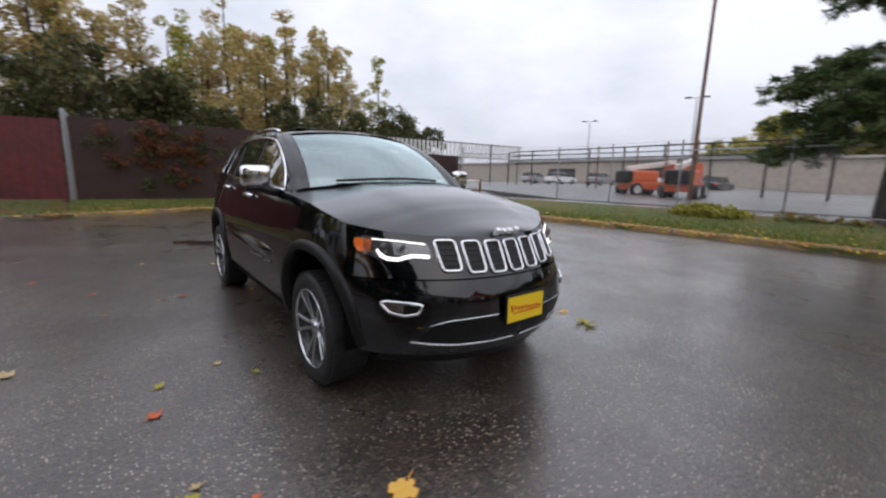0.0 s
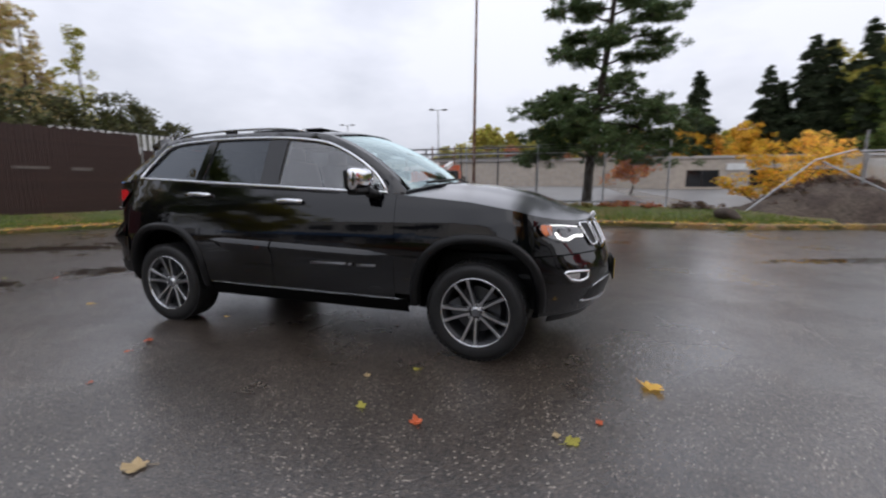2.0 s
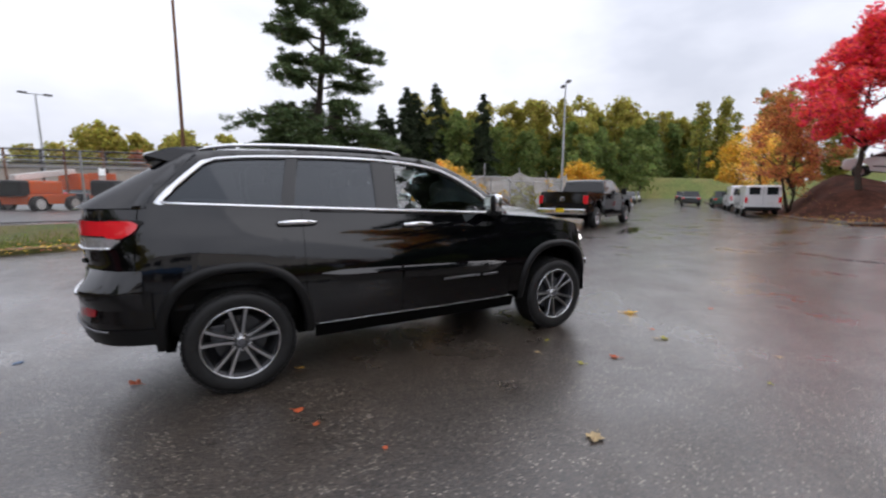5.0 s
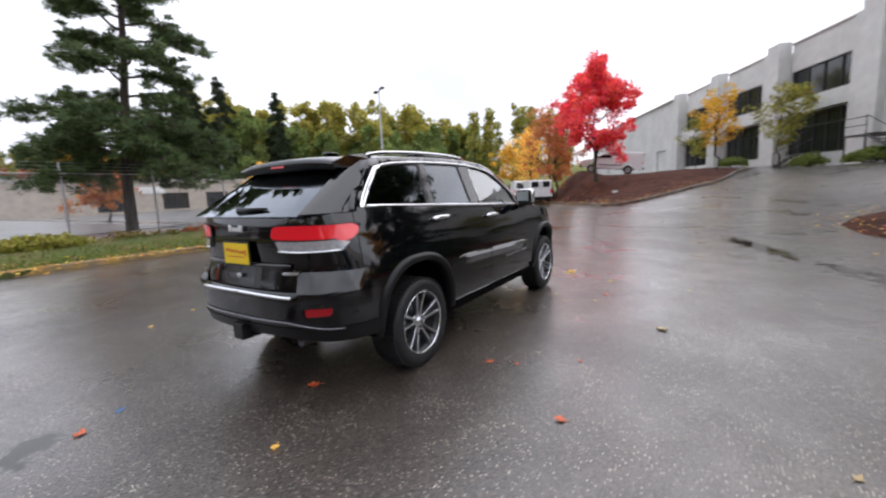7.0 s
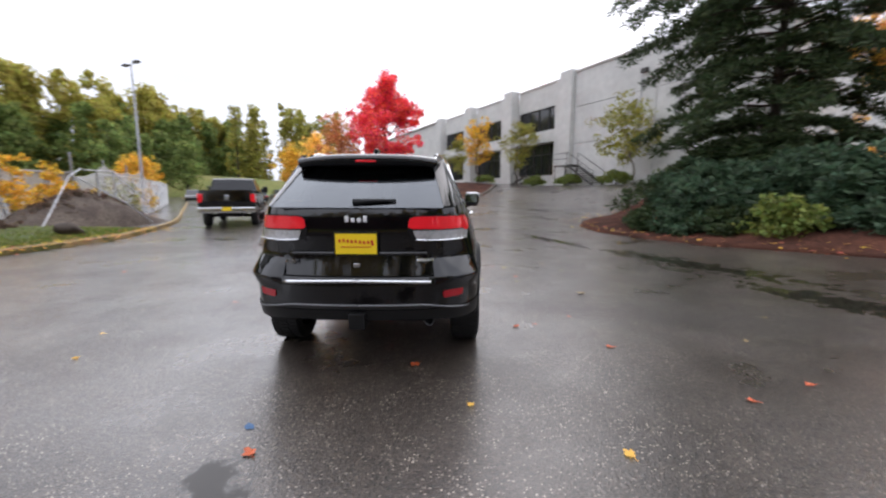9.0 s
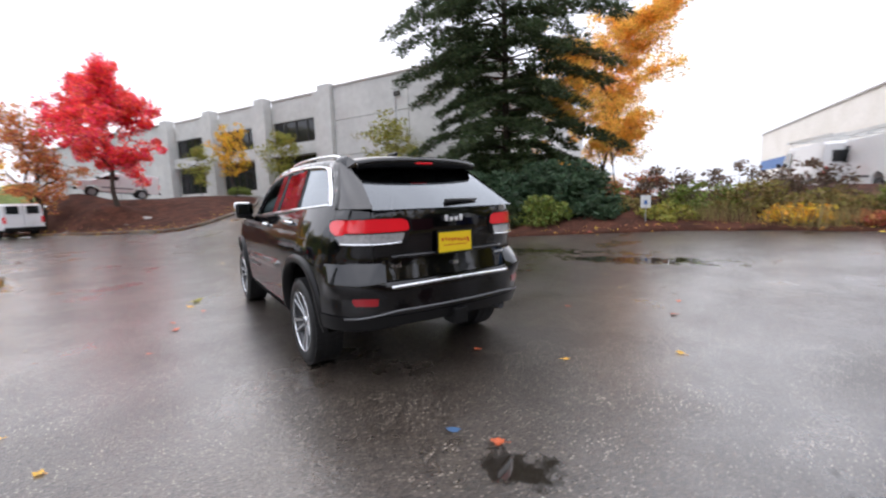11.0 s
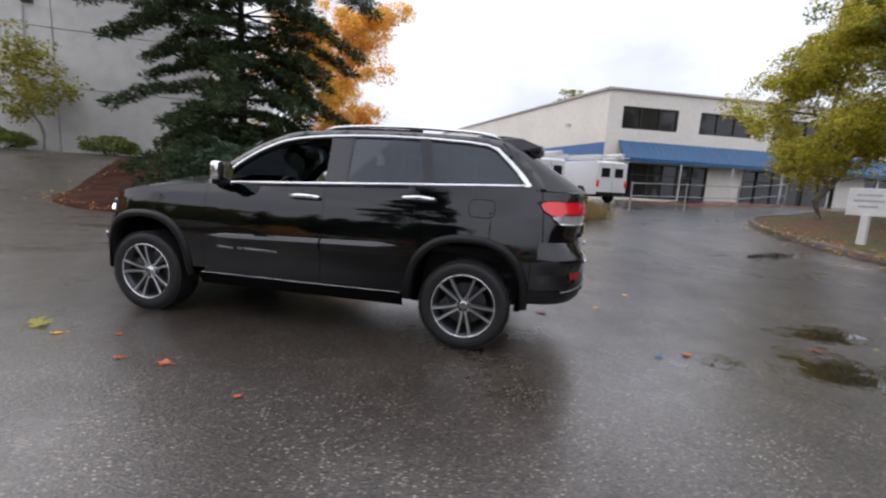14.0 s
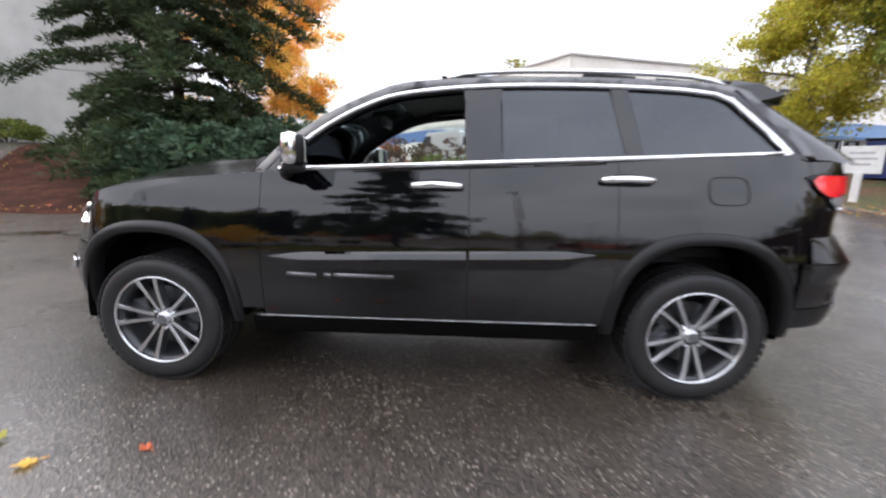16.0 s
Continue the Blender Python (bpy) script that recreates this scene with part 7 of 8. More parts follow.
for i, (bx, by, rx, ry, h, mt) in enumerate(((-0.8, 11.9, 0.9, 0.4, 0.36, M_OLIVELEAF), (9.2, 14.9, 2.0, 1.3, 3.0, M_YELLOWLEAF), (12.4, 16.0, 1.5, 1.2, 2.0, M_YELLOWLEAF), (14.8, 16.2, 1.3, 1.2, 2.2, M_OLIVELEAF), (19.5, 19.0, 1.6, 1.4, 2.4, M_YELLOWLEAF))):
    bush("verge_shrub", "low autumn-coloured shrub on the verge", "bush", bx, by, rx, ry, h, mt, 100 + i, clumps=80, leaves=46, leaf=0.065, clump_r=0.28, group="shrubs on the verge")

for i, (bx, by, rx, mt) in enumerate(((1.6, 12.0, 1.2, M_WEED), (3.8, 12.1, 1.1, M_RUSTLEAF), (5.8, 12.0, 0.9, M_BRUSH))):
    bush("verge_weeds", "sparse low brown weeds at the back of the verge", "weeds", bx, by, rx, 0.35, 0.34, mt, 120 + i, clumps=22, leaves=30, leaf=0.045, clump_r=0.15, group="weeds at the back of the verge")


# far woods, one mass per stand
def wood_stand(name, label, rows, material, seed, leaf=0.5, clump=1.4, leaves=30):
    """Many crowns in one stand: rows of (x, y, height, radius)."""
    rng = np.random.default_rng(seed)
    root = thing(name, label, "woodland", kind="stuff")
    cs, rs = [], []
    bm = bmesh.new()
    for x, y, h, r in rows:
        z0 = land(x, y)
        add_tube(bm, [(x, y, z0 - 0.2), (x + rng.normal() * 0.2, y, z0 + h * 0.6), (x, y, z0 + h * 0.95)], [0.16 + h * 0.006, 0.1, 0.03], 5, cap=False)
        n = int(12 + h * 1.6)
        for i in range(n):
            t = rng.uniform(0.12, 1.0)
            q = r * (1 - abs(t - 0.4) / 0.75) ** 0.7 if t < 1.14 else 0
            a = rng.uniform(0, 6.28)
            d = q * math.sqrt(rng.uniform(0, 1))
            cs.append((x + math.cos(a) * d, y + math.sin(a) * d, z0 + h * t))
            rs.append(clump * rng.uniform(0.6, 1.2) * (1.1 - 0.5 * t))
    part("trunk", bm, M_BARK, root)
    v, f = leaf_cloud(cs, rs, leaves, leaf, seed + 1, flat=0.9)
    mpart("crown", np_mesh("crown", v, f, material), root)
    return root


def scatter(seed, n, x0, x1, y0, y1, h0, h1, r):
    rng = np.random.default_rng(seed)
    return [(rng.uniform(x0, x1), rng.uniform(y0, y1), rng.uniform(h0, h1), r * rng.uniform(0.8, 1.2)) for _ in range(n)]


def along(seed, n, a, b, jitter, h0, h1, r):
    rng = np.random.default_rng(seed)
    out = []
    for i in range(n):
        t = (i + rng.uniform(0, 0.9)) / n
        out.append((a[0] + (b[0] - a[0]) * t + rng.normal() * jitter, a[1] + (b[1] - a[1]) * t + rng.normal() * jitter, rng.uniform(h0, h1), r * rng.uniform(0.8, 1.2)))
    return out


# row of tall poplars behind the brown fence
wood_stand("poplar_row", "row of tall thin tan and gold poplars behind the fence", along(201, 30, (-26, -14), (-40, 20), 1.2, 10.5, 15.5, 2.0), M_TANLEAF, 201, leaf=0.13, clump=0.95, leaves=70)
wood_stand("poplar_row", "row of tall thin grey-green poplars behind the fence", along(202, 18, (-30, -16), (-46, 26), 1.5, 11, 15.5, 1.6), M_OLIVELEAF, 202, leaf=0.13, clump=1.0, leaves=85)
wood_stand("dark_hedge", "dense dark evergreen thicket behind the fence", along(203, 30, (-21, -14), (-34, 26), 1.2, 4.5, 7.2, 2.2), M_HEDGE, 203, leaf=0.15, clump=1.2, leaves=110)
# grassy bank closing the end of the road
rows = []
for i in range(41):
    t = i / 40
    bx, by = 68 + 24 * t, 56 - 40 * t
    rows.append([(bx + 14 * w, by + 8.5 * w, land(bx + 14 * w, by + 8.5 * w) - 0.3 + (4.0 + 0.6 * math.sin(7 * t)) * ease(0, 0.7, w) * (1 - 0.5 * ease(0.75, 1.0, w)) * ease(0, 0.12, t) + 0.25 * noise.noise((bx * 0.3, w * 4, 1))) for w in np.linspace(0, 1, 11)])
tagged(part("grass_bank", grid_bm(rows), M_BANK, smooth=True), "bright yellow-green grassy bank closing the end of the road", "bank", kind="structure")
# woods beyond the yard
wood_stand("far_wood", "yellow-green autumn wood beyond the yard", along(204, 64, (44, 88), (112, 62), 3.5, 17, 24, 3.8), M_WOODOLIVE, 204, leaf=0.34, clump=2.0, leaves=70)
wood_stand("far_wood", "deep green wood mixed through the autumn trees", along(205, 50, (38, 82), (110, 56), 4, 13, 19, 3.2), M_WOODGREEN, 205, leaf=0.34, clump=1.9, leaves=70)
for i, (x, y, h, r, mt) in enumerate(((20.3, 76.0, 11.0, 3.4, M_YELLOWLEAF), (28.2, 73.5, 11.6, 4.2, M_YELLOWLEAF), (24.4, 79.0, 10.4, 3.2, M_ORANGELEAF))):
    broadleaf("young_tree", "golden autumn tree rising behind the depot", x, y + 6, h, r, mt, 260 + i, clumps=120, leaves=50, leaf=0.2, clump_r=0.9, trunk_r=0.1, first=0.3, group="golden trees behind the depot")
broadleaf("young_tree", "low bushy orange tree in the yard behind the heap", 13.6, 23.5, 3.7, 2.0, M_ORANGELEAF, 264, clumps=75, leaves=54, leaf=0.075, clump_r=0.42, trunk_r=0.06, first=0.12)
broadleaf("young_tree", "bushy rust-orange tree in the yard", 5.2, 25.8, 3.6, 1.6, M_RUSTORANGE, 263, clumps=75, leaves=50, leaf=0.1, clump_r=0.5, trunk_r=0.07, first=0.25)
for i, (x, y, h) in enumerate(((33.0, 28.5, 4.6), (36.0, 30.6, 5.2), (40.0, 33.2, 4.4))):
    broadleaf("young_tree", "low golden-yellow tree beyond the leaning fence", x, y, h, 2.0, M_YELLOWLEAF, 250 + i, clumps=90, leaves=44, leaf=0.12, clump_r=0.6, trunk_r=0.08, first=0.15, group="golden trees beyond the leaning fence")
wood_stand("far_wood", "dark green trees closing the end of the road", along(207, 22, (66, 54), (110, 64), 3, 9, 14, 2.4), M_WOODGREEN, 207, leaf=0.34, clump=1.7, leaves=60)
wood_stand("far_wood", "tall thin trees on the rise at the end of the road", along(208, 20, (98, 56), (112, 30), 4, 16, 23, 2.0), M_OLIVELEAF, 208, leaf=0.34, clump=1.6, leaves=34)
wood_stand("far_wood", "low line of mixed trees beyond the yard", along(209, 40, (-27, 95), (34, 96), 4, 8, 13, 3.4), M_WOODOLIVE, 209, leaf=0.4, clump=2.0, leaves=54)
wood_stand("far_wood", "low rust-orange trees in front of the line beyond the yard", along(210, 16, (-24, 89), (30, 90), 2.5, 5, 8, 3.0), M_RUSTLEAF, 210, leaf=0.36, clump=1.6, leaves=46)
for i, (x, y, h, r) in enumerate(((31.0, 81.1, 20.0, 4.4), (35.8, 79.3, 23.8, 5.6), (38.2, 80.0, 23.2, 5.6), (41.6, 76.7, 24.7, 5.6), (50.3, 71.7, 22.4, 4.6), (21.4, 83.9, 20.6, 5.6), (34.0, 84.0, 18.0, 5.0))):
    conifer("fir_tree", "tall dark fir standing above the autumn wood", x, y, h, r, M_DARKWOOD, 220 + i, whorls=34, per=6, spray=15, needle=0.20, droop=0.34, sparse=0.3, thin=0.8, taper=0.72, group="dark firs beyond the yard")
broadleaf("distant_tree", "lone grey-green tree beyond the white building", -8.0, -78.0, 21.0, 4.0, M_OLIVELEAF, 240, clumps=80, leaves=50, leaf=0.25, clump_r=1.3, trunk_r=0.25)

# ---------------------------------------------------------------- pale concrete two-storey building
def add_window(root, x0, x1, z0, z1, y, mullions, name="window", transom=False):
    """Recessed dark pane with frame and bars, in a wall whose face is at y and faces +y."""
    w = part(name, box_bm(((x0 + x1) / 2, y - 0.16, (z0 + z1) / 2), (x1 - x0, 0.03, z1 - z0)), M_WINDARK, root)
    for c, s in ((((x0 + x1) / 2, y - 0.10, z0 + 0.04), (x1 - x0, 0.14, 0.08)), (((x0 + x1) / 2, y - 0.10, z1 - 0.04), (x1 - x0, 0.14, 0.08)),
                 ((x0 + 0.04, y - 0.10, (z0 + z1) / 2), (0.08, 0.14, z1 - z0 - 0.16)), ((x1 - 0.04, y - 0.10, (z0 + z1) / 2), (0.08, 0.14, z1 - z0 - 0.16))):
        part("frame", box_bm(c, s), M_FRAME, w)
    for k in range(1, mullions):
        xm = x0 + (x1 - x0) * k / mullions
        part("mullion", box_bm((xm, y - 0.11, (z0 + z1) / 2), (0.06, 0.1, z1 - z0 - 0.16)), M_FRAME, w)
    if transom:
        part("transom", box_bm(((x0 + x1) / 2, y - 0.112, z0 + (z1 - z0) * 0.68), (x1 - x0 - 0.16, 0.09, 0.07)), M_FRAME, w)
    return w


def wall_with_holes(root, x0, x1, z0, z1, y, depth, holes, material, name="wall"):
    """Wall panel built of boxes round rectangular openings (x0, x1, z0, z1), all sharing one sill line per column."""
    xs = sorted({x0, x1, *[h[0] for h in holes], *[h[1] for h in holes]})
    for a, b in zip(xs, xs[1:]):
        mid = (a + b) / 2
        cuts = sorted([(h[2], h[3]) for h in holes if h[0] < mid < h[1]])
        z = z0
        for c0, c1 in cuts + [(z1, z1)]:
            if c0 > z:
                part(name, box_bm((mid, y - depth / 2, (z + c0) / 2), (b - a, depth, c0 - z)), material, root)
            z = c1


office = thing("office_building", "pale grey tilt-up concrete two-storey building with tall piers and dark windows", "building", pose(28.87, -10.09, 1.9, 0, 0, 26.2))
H_WALL = 8.62
for x0, x1 in ((-15.0, -7.95), (-7.9, -0.7)):
    for z0, z1 in ((-2.2, 3.2), (3.23, 6.0), (6.03, H_WALL)):
        part("wall_panel", box_bm(((x0 + x1) / 2, -0.15, (z0 + z1) / 2), (x1 - x0, 0.3, z1 - z0), bevel=0.02), M_TILTUP, office)
part("rear_mass", box_bm((25.0, -14.2, 3.2), (79.6, 26.0, 10.4)), M_TILTUP, office)
PIERS = [0.0, 8.06, 16.12, 24.18, 32.24, 40.3, 48.36, 56.42, 64.48]
part("parapet_cap", box_bm((-7.85, -0.12, H_WALL + 0.06), (14.3, 0.42, 0.12)), M_ROOFEDGE, office)
for k, px in enumerate(PIERS[:4]):
    part("pier", box_bm((px, -0.02, 3.68), (1.35, 0.84, 10.4), bevel=0.03), M_TILTUP, office)
    part("pier", box_bm((px + 1.15, -0.15, 3.5), (0.75, 0.5, 10.1), bevel=0.02), M_TILTUP, office)
# plain far bays with recessed loading doors
for k in range(3, 8):
    a, b = PIERS[k] + (1.55 if k == 3 else 0.03), PIERS[k + 1] - 0.03
    wall_with_holes(office, a, b, -1.5, H_WALL, -0.15, 0.3, [(a + 2.0, a + 5.0, 0.0, 3.2)], M_TILTUP)
    part("loading_door", box_bm((a + 3.5, -0.42, 1.5), (3.2, 0.06, 3.6)), M_TILTUP, office)
    part("parapet_cap", box_bm(((a + b) / 2, -0.12, H_WALL + 0.06), (b - a, 0.42, 0.12)), M_ROOFEDGE, office)
for k in range(3):
    a = PIERS[k] + 1.55
    b = PIERS[k + 1] - 0.69
    lo, hi = (a + 0.15, b - 0.15, 0.9, 3.65), (a + 0.1, b - 0.1, 4.8, 6.75)
    wall_with_holes(office, a, b, -1.5, H_WALL, -0.5, 0.3, [lo, hi], M_TILTUP)
    add_window(office, *hi, -0.5, 4)
    add_window(office, *lo, -0.5, 5, transom=True)
    part("canopy_band", box_bm(((a + b) / 2, -0.3, 4.2), (b - a, 0.5, 1.0), bevel=0.03), M_TILTUP, office)
    part("parapet_cap", box_bm(((a + b) / 2, -0.62, H_WALL + 0.06), (b - a, 0.42, 0.12)), M_ROOFEDGE, office)
# wall lamp and conduit on the plain wall
part("wall_lamp", box_bm((-7.0, 0.10, 7.2), (0.5, 0.2, 0.3), bevel=0.04), M_FRAME, office)
part("conduit", tube_bm([(-6.8, 0.04, 6.9), (-6.8, 0.04, 4.6), (-6.7, 0.04, 2.2)], 0.05, 6), M_GALV, office)


def steel_stair(name, label, x, y, z, rz, steps, width, rail=True):
    st = thing(name, label, "stairs", pose(x, y, z, 0, 0, rz))
    for k in range(steps):
        part("tread", box_bm((0.28 * k, 0, 0.17 * (k + 1)), (0.27, width, 0.05)), M_FRAME, st)
    for s in (-1, 1):
        part("stringer", tube_bm([(-0.15, s * width / 2, 0.0), (0.28 * steps, s * width / 2, 0.17 * steps)], 0.07, 6), M_FRAME, st)
        part("handrail", tube_bm([(-0.15, s * width / 2, 0.0), (-0.15, s * width / 2, 0.95), (0.28 * steps, s * width / 2, 0.17 * steps + 0.95), (0.28 * steps, s * width / 2, 0.0)], 0.03, 6), M_FRAME, st)
    return st


def by_office(x, y):
    """World place of a point given along and before the pale building's front."""
    c, q = math.cos(radians(26.2)), math.sin(radians(26.2))
    return 28.87 + c * x - q * y, -10.09 + q * x + c * y


sx, sy = by_office(-4.5, 1.2)
stair = steel_stair("steel_stair", "dark steel stairs with handrails and a landing along the plain wall", sx, sy, land(sx, sy), 26.2, 9, 1.1)
part("landing", box_bm((3.2, 0, 1.50), (1.5, 1.1, 0.08)), M_FRAME, stair)
for px_ in (2.55, 3.85):
    for py_ in (-0.5, 0.5):
        part("landing_post", tube_bm([(px_, py_, -0.3), (px_, py_, 1.49)], 0.04, 6), M_FRAME, stair)
for zz in (2.0, 2.42):
    part("landing_rail", tube_bm([(2.5, 0.52, zz), (3.9, 0.52, zz)], 0.025, 6), M_FRAME, stair)
sx, sy = by_office(4.6, 1.5)
steel_stair("entry_stair", "short pale entry stairs with thin rails", sx, sy, land(sx, sy), 116.2 + 180, 5, 1.3)

# ---------------------------------------------------------------- cream building with the blue awning
shop = thing("shop_building", "cream two-storey commercial building with a blue band and ribbed blue awning", "building", pose(-7.1, -27.0, 1.05, 0, 0, 198))
F_LEN, TOPZ = 34.0, 7.5
# front faces local -y, so the openings are built mirrored through a turned frame
front = thing("front_wall", "", "", Matrix.Rotation(math.pi, 4, "Z"))
front.parent = shop
holes = []
for k in range(4):
    holes.append((-(1.1 + 5.9 * k + 4.2), -(1.1 + 5.9 * k), 5.0, 6.5))
doors = [(-8.2, -1.2, 0.25, 2.7), (-19.0, -11.0, 0.25, 2.7), (-29.0, -21.5, 0.25, 2.7)]
wall_with_holes(front, -F_LEN, 0.0, -1.0, TOPZ, 0.0, 0.3, holes + doors, M_CREAM)
for h in holes:
    add_window(front, *h, 0.0, 3)
for h in doors:
    add_window(front, *h, 0.0, 6, name="shopfront", transom=True)
part("parapet_cap", box_bm((-F_LEN / 2, -0.1, TOPZ + 0.07), (F_LEN + 0.3, 0.5, 0.14)), M_ROOFEDGE, front)
bm = bmesh.new()
rows = []
n_rib = 150
for k in range(n_rib + 1):
    x = -1.0 - (F_LEN - 2.0) * k / n_rib
    rib = 0.035 if k % 2 else 0.0
    rows.append([(x, 0.02, 4.15 + rib), (x, 0.55, 3.55 + rib), (x, 1.05, 2.95 + rib), (x, 1.05, 2.72)])
grid_bm(rows, bm)
thicken(bm, 0.03)
part("awning", bm, M_AWNING, front)
for k in range(9):
    part("awning_post", tube_bm([(-1.3 - 4.0 * k, 1.0, -0.6), (-1.3 - 4.0 * k, 1.0, 2.8)], 0.05, 6), M_SIGNWHITE, front)
# long side wall runs away from the corner at its own angle
side = thing("side_wall", "", "", pose(0, 0, 0, 0, 0, 302 - 198))
side.parent = shop
part("side_panel", box_bm((24.0, -0.15, 5.75), (48.0, 0.3, 3.52)), M_CREAM, side)
part("blue_band", box_bm((24.0, -0.15, 3.35), (48.0, 0.3, 1.26)), M_BLUEPAINT, side)
part("side_panel", box_bm((24.0, -0.15, 0.85), (48.0, 0.3, 3.72)), M_CREAM, side)
part("parapet_cap", box_bm((24.0, -0.1, TOPZ + 0.07), (48.0, 0.5, 0.14)), M_ROOFEDGE, side)
part("wall_lamp", box_bm((4.2, 0.12, 5.6), (0.4, 0.22, 0.22), bevel=0.03), M_SIGNWHITE, side)
bm = prism_bm([(0.6, 0.8), (F_LEN, 0.8), (F_LEN, 30.0), (14.0, 36.0), (-8.0, 40.0)], -1.0, TOPZ - 0.4)
part("roof_mass", bm, M_CREAM, shop)

# ---------------------------------------------------------------- far warehouse across the yard
depot = thing("depot_building", "long low tan concrete depot across the yard with open bays", "building", pose(0, 62, 0.0))
bays = [(-46.0, -40.0, 0.3, 3.2), (-30.0, -24.0, 0.3, 3.2), (16.0, 20.0, 0.3, 2.6), (23.5, 27.0, 0.3, 2.6), (29.5, 33.0, 0.3, 2.6), (39.0, 43.0, 0.3, 2.6)]
face = thing("front_wall", "", "", Matrix.Rotation(math.pi, 4, "Z"))
face.parent = depot
wall_with_holes(face, -62.0, 75.0, -0.5, 4.3, 0.0, 0.4, [(-b, -a, c, d) for a, b, c, d in bays], M_DEPOT)
for a, b, c, d in bays:
    add_window(face, -b, -a, c, d, -0.2, 2, name="bay_opening")
part("roof_slab", box_bm((-6.5, 8.0, 4.36), (137.6, 16.6, 0.3)), M_ROOFEDGE, depot)
part("rear_mass", box_bm((-6.5, 8.4, 1.8), (136.5, 15.6, 4.7)), M_DEPOT, depot)
part("sign_board", box_bm((22.3, -0.08, 3.0), (3.2, 0.1, 0.9), bevel=0.02), M_SIGNWHITE, depot, "blank white sign board")
yard = draped("yard_surface", [(-45, 14.6), (-14, 14.6), (2.0, 15.6), (8.5, 17.0), (16, 22), (30, 31), (46, 41), (60, 52), (60, 61.4), (-45, 61.4)], 0.03, M_LOT, "broad pale wet yard surface behind the fence", "yard", cell=6.0)

# ---------------------------------------------------------------- fences, poles, signs
def chain_link(name, label, line, height, material=M_GALV, spacing=2.6, rail=True, barbed=False, mesh_step=0.11):
    """Chain-link fence: posts, top rail and woven wire between."""
    root = thing(name, label, "fence")
    pts = [np.array(p) for p in smooth_curve(line, spacing)]
    for p in pts:
        z = land(*p) + 0.05
        part("post", tube_bm([(p[0], p[1], z - 0.2), (p[0], p[1], z + height + (0.35 if barbed else 0.05))], 0.035, 7), material, root)
    for a, b in zip(pts, pts[1:]):
        za, zb = land(*a) + 0.05, land(*b) + 0.05
        if rail:
            part("rail", tube_bm([(*a, za + height), (*b, zb + height)], 0.022, 6), material, root)
        bm = bmesh.new()
        L = float(np.linalg.norm(b - a))
        n = int((L + height) / mesh_step)

        def at(s, h):
            t = max(0.0, min(1.0, s / L))
            p = a + (b - a) * t
            return (p[0], p[1], za + (zb - za) * t + h)

        for k in range(n + 1):
            s = k * mesh_step
            for sg in (0, 1):
                s0, s1 = (s, s - height) if sg else (s - height, s)
                h0, h1 = 0.03, height - 0.02
                lo, hi = (s0, h0), (s1, h1)
                pa, pb = np.array(lo), np.array(hi)
                d = pb - pa
                t0, t1 = 0.0, 1.0
                for bound, sign in ((0.0, 1), (L, -1)):
                    if abs(d[0]) > 1e-9:
                        t = (bound - pa[0]) / d[0]
                        if sign * d[0] > 0:
                            t0 = max(t0, t)
                        else:
                            t1 = min(t1, t)
                if t1 - t0 > 0.02:
                    q, w = pa + d * t0, pa + d * t1
                    add_tube(bm, [at(*q), at(*w)], 0.0035, 3, cap=False)
        part("wire_mesh", bm, material, root)
        if barbed:
            for k in range(3):
                part("barbed_wire", tube_bm([(*a, za + height + 0.12 + 0.11 * k), (*b, zb + height + 0.12 + 0.11 * k)], 0.006, 3), material, root)
    return root


chain_link("chain_link_fence", "galvanised chain-link fence with posts along the yard", [(-12.9, 12.6), (-8.0, 14.2), (-2.6, 13.9), (3.0, 14.3), (5.2, 13.6)], 2.0, barbed=True)
chain_link("leaning_fence", "sagging chain-link fence panels collapsed round a heap", [(10.6, 13.0), (12.5, 13.9), (15.5, 15.4), (24.0, 20.2), (38.0, 29.2)], 2.0)


def slat_fence(name, label, a, b, z0, z1, material):
    """Privacy fence: posts, rails and close vertical slats."""
    root = thing(name, label, "fence")
    a, b = np.array(a), np.array(b)
    L = float(np.linalg.norm(b - a))
    d = (b - a) / L
    nrm = np.array((-d[1], d[0]))
    rz = math.degrees(math.atan2(d[1], d[0]))
    rng = random.Random(5)
    n = int(L / 0.115)
    me = None
    for k in range(n):
        p = a + d * (k + 0.5) * L / n
        if me is None:
            bm = box_bm((0, 0, (z1 - z0) / 2), (0.098, 0.02, z1 - z0), bevel=0.004)
            me_ob = part("slat", bm, material, root)
            me = me_ob.data
        else:
            me_ob = new("slat", me)
            me_ob.parent = root
        me_ob.matrix_basis = pose(p[0], p[1], z0 + rng.uniform(-0.02, 0.03), 0, rng.uniform(-0.4, 0.4), rz)
    for k in range(int(L / 3) + 1):
        p = a + d * min(L, k * 3.0) + nrm * 0.06
        part("post", tube_bm([(*p, z0 - 0.4), (*p, z1 + 0.12)], 0.04, 7), M_GALV, root)
    mid = (a + b) / 2 + nrm * 0.022
    part("backing_sheet", box_bm((0, 0, 0), (L, 0.01, z1 - z0 - 0.06), m=pose(mid[0], mid[1], (z0 + z1) / 2, 0, 0, rz)), material, root)
    for h in (0.15, 0.55, 0.95):
        q, w = a + nrm * 0.04, b + nrm * 0.04
        part("rail", tube_bm([(*q, z0 + (z1 - z0) * h), (*w, z0 + (z1 - z0) * h)], 0.025, 6), M_RUSTSTEEL, root)
    return root


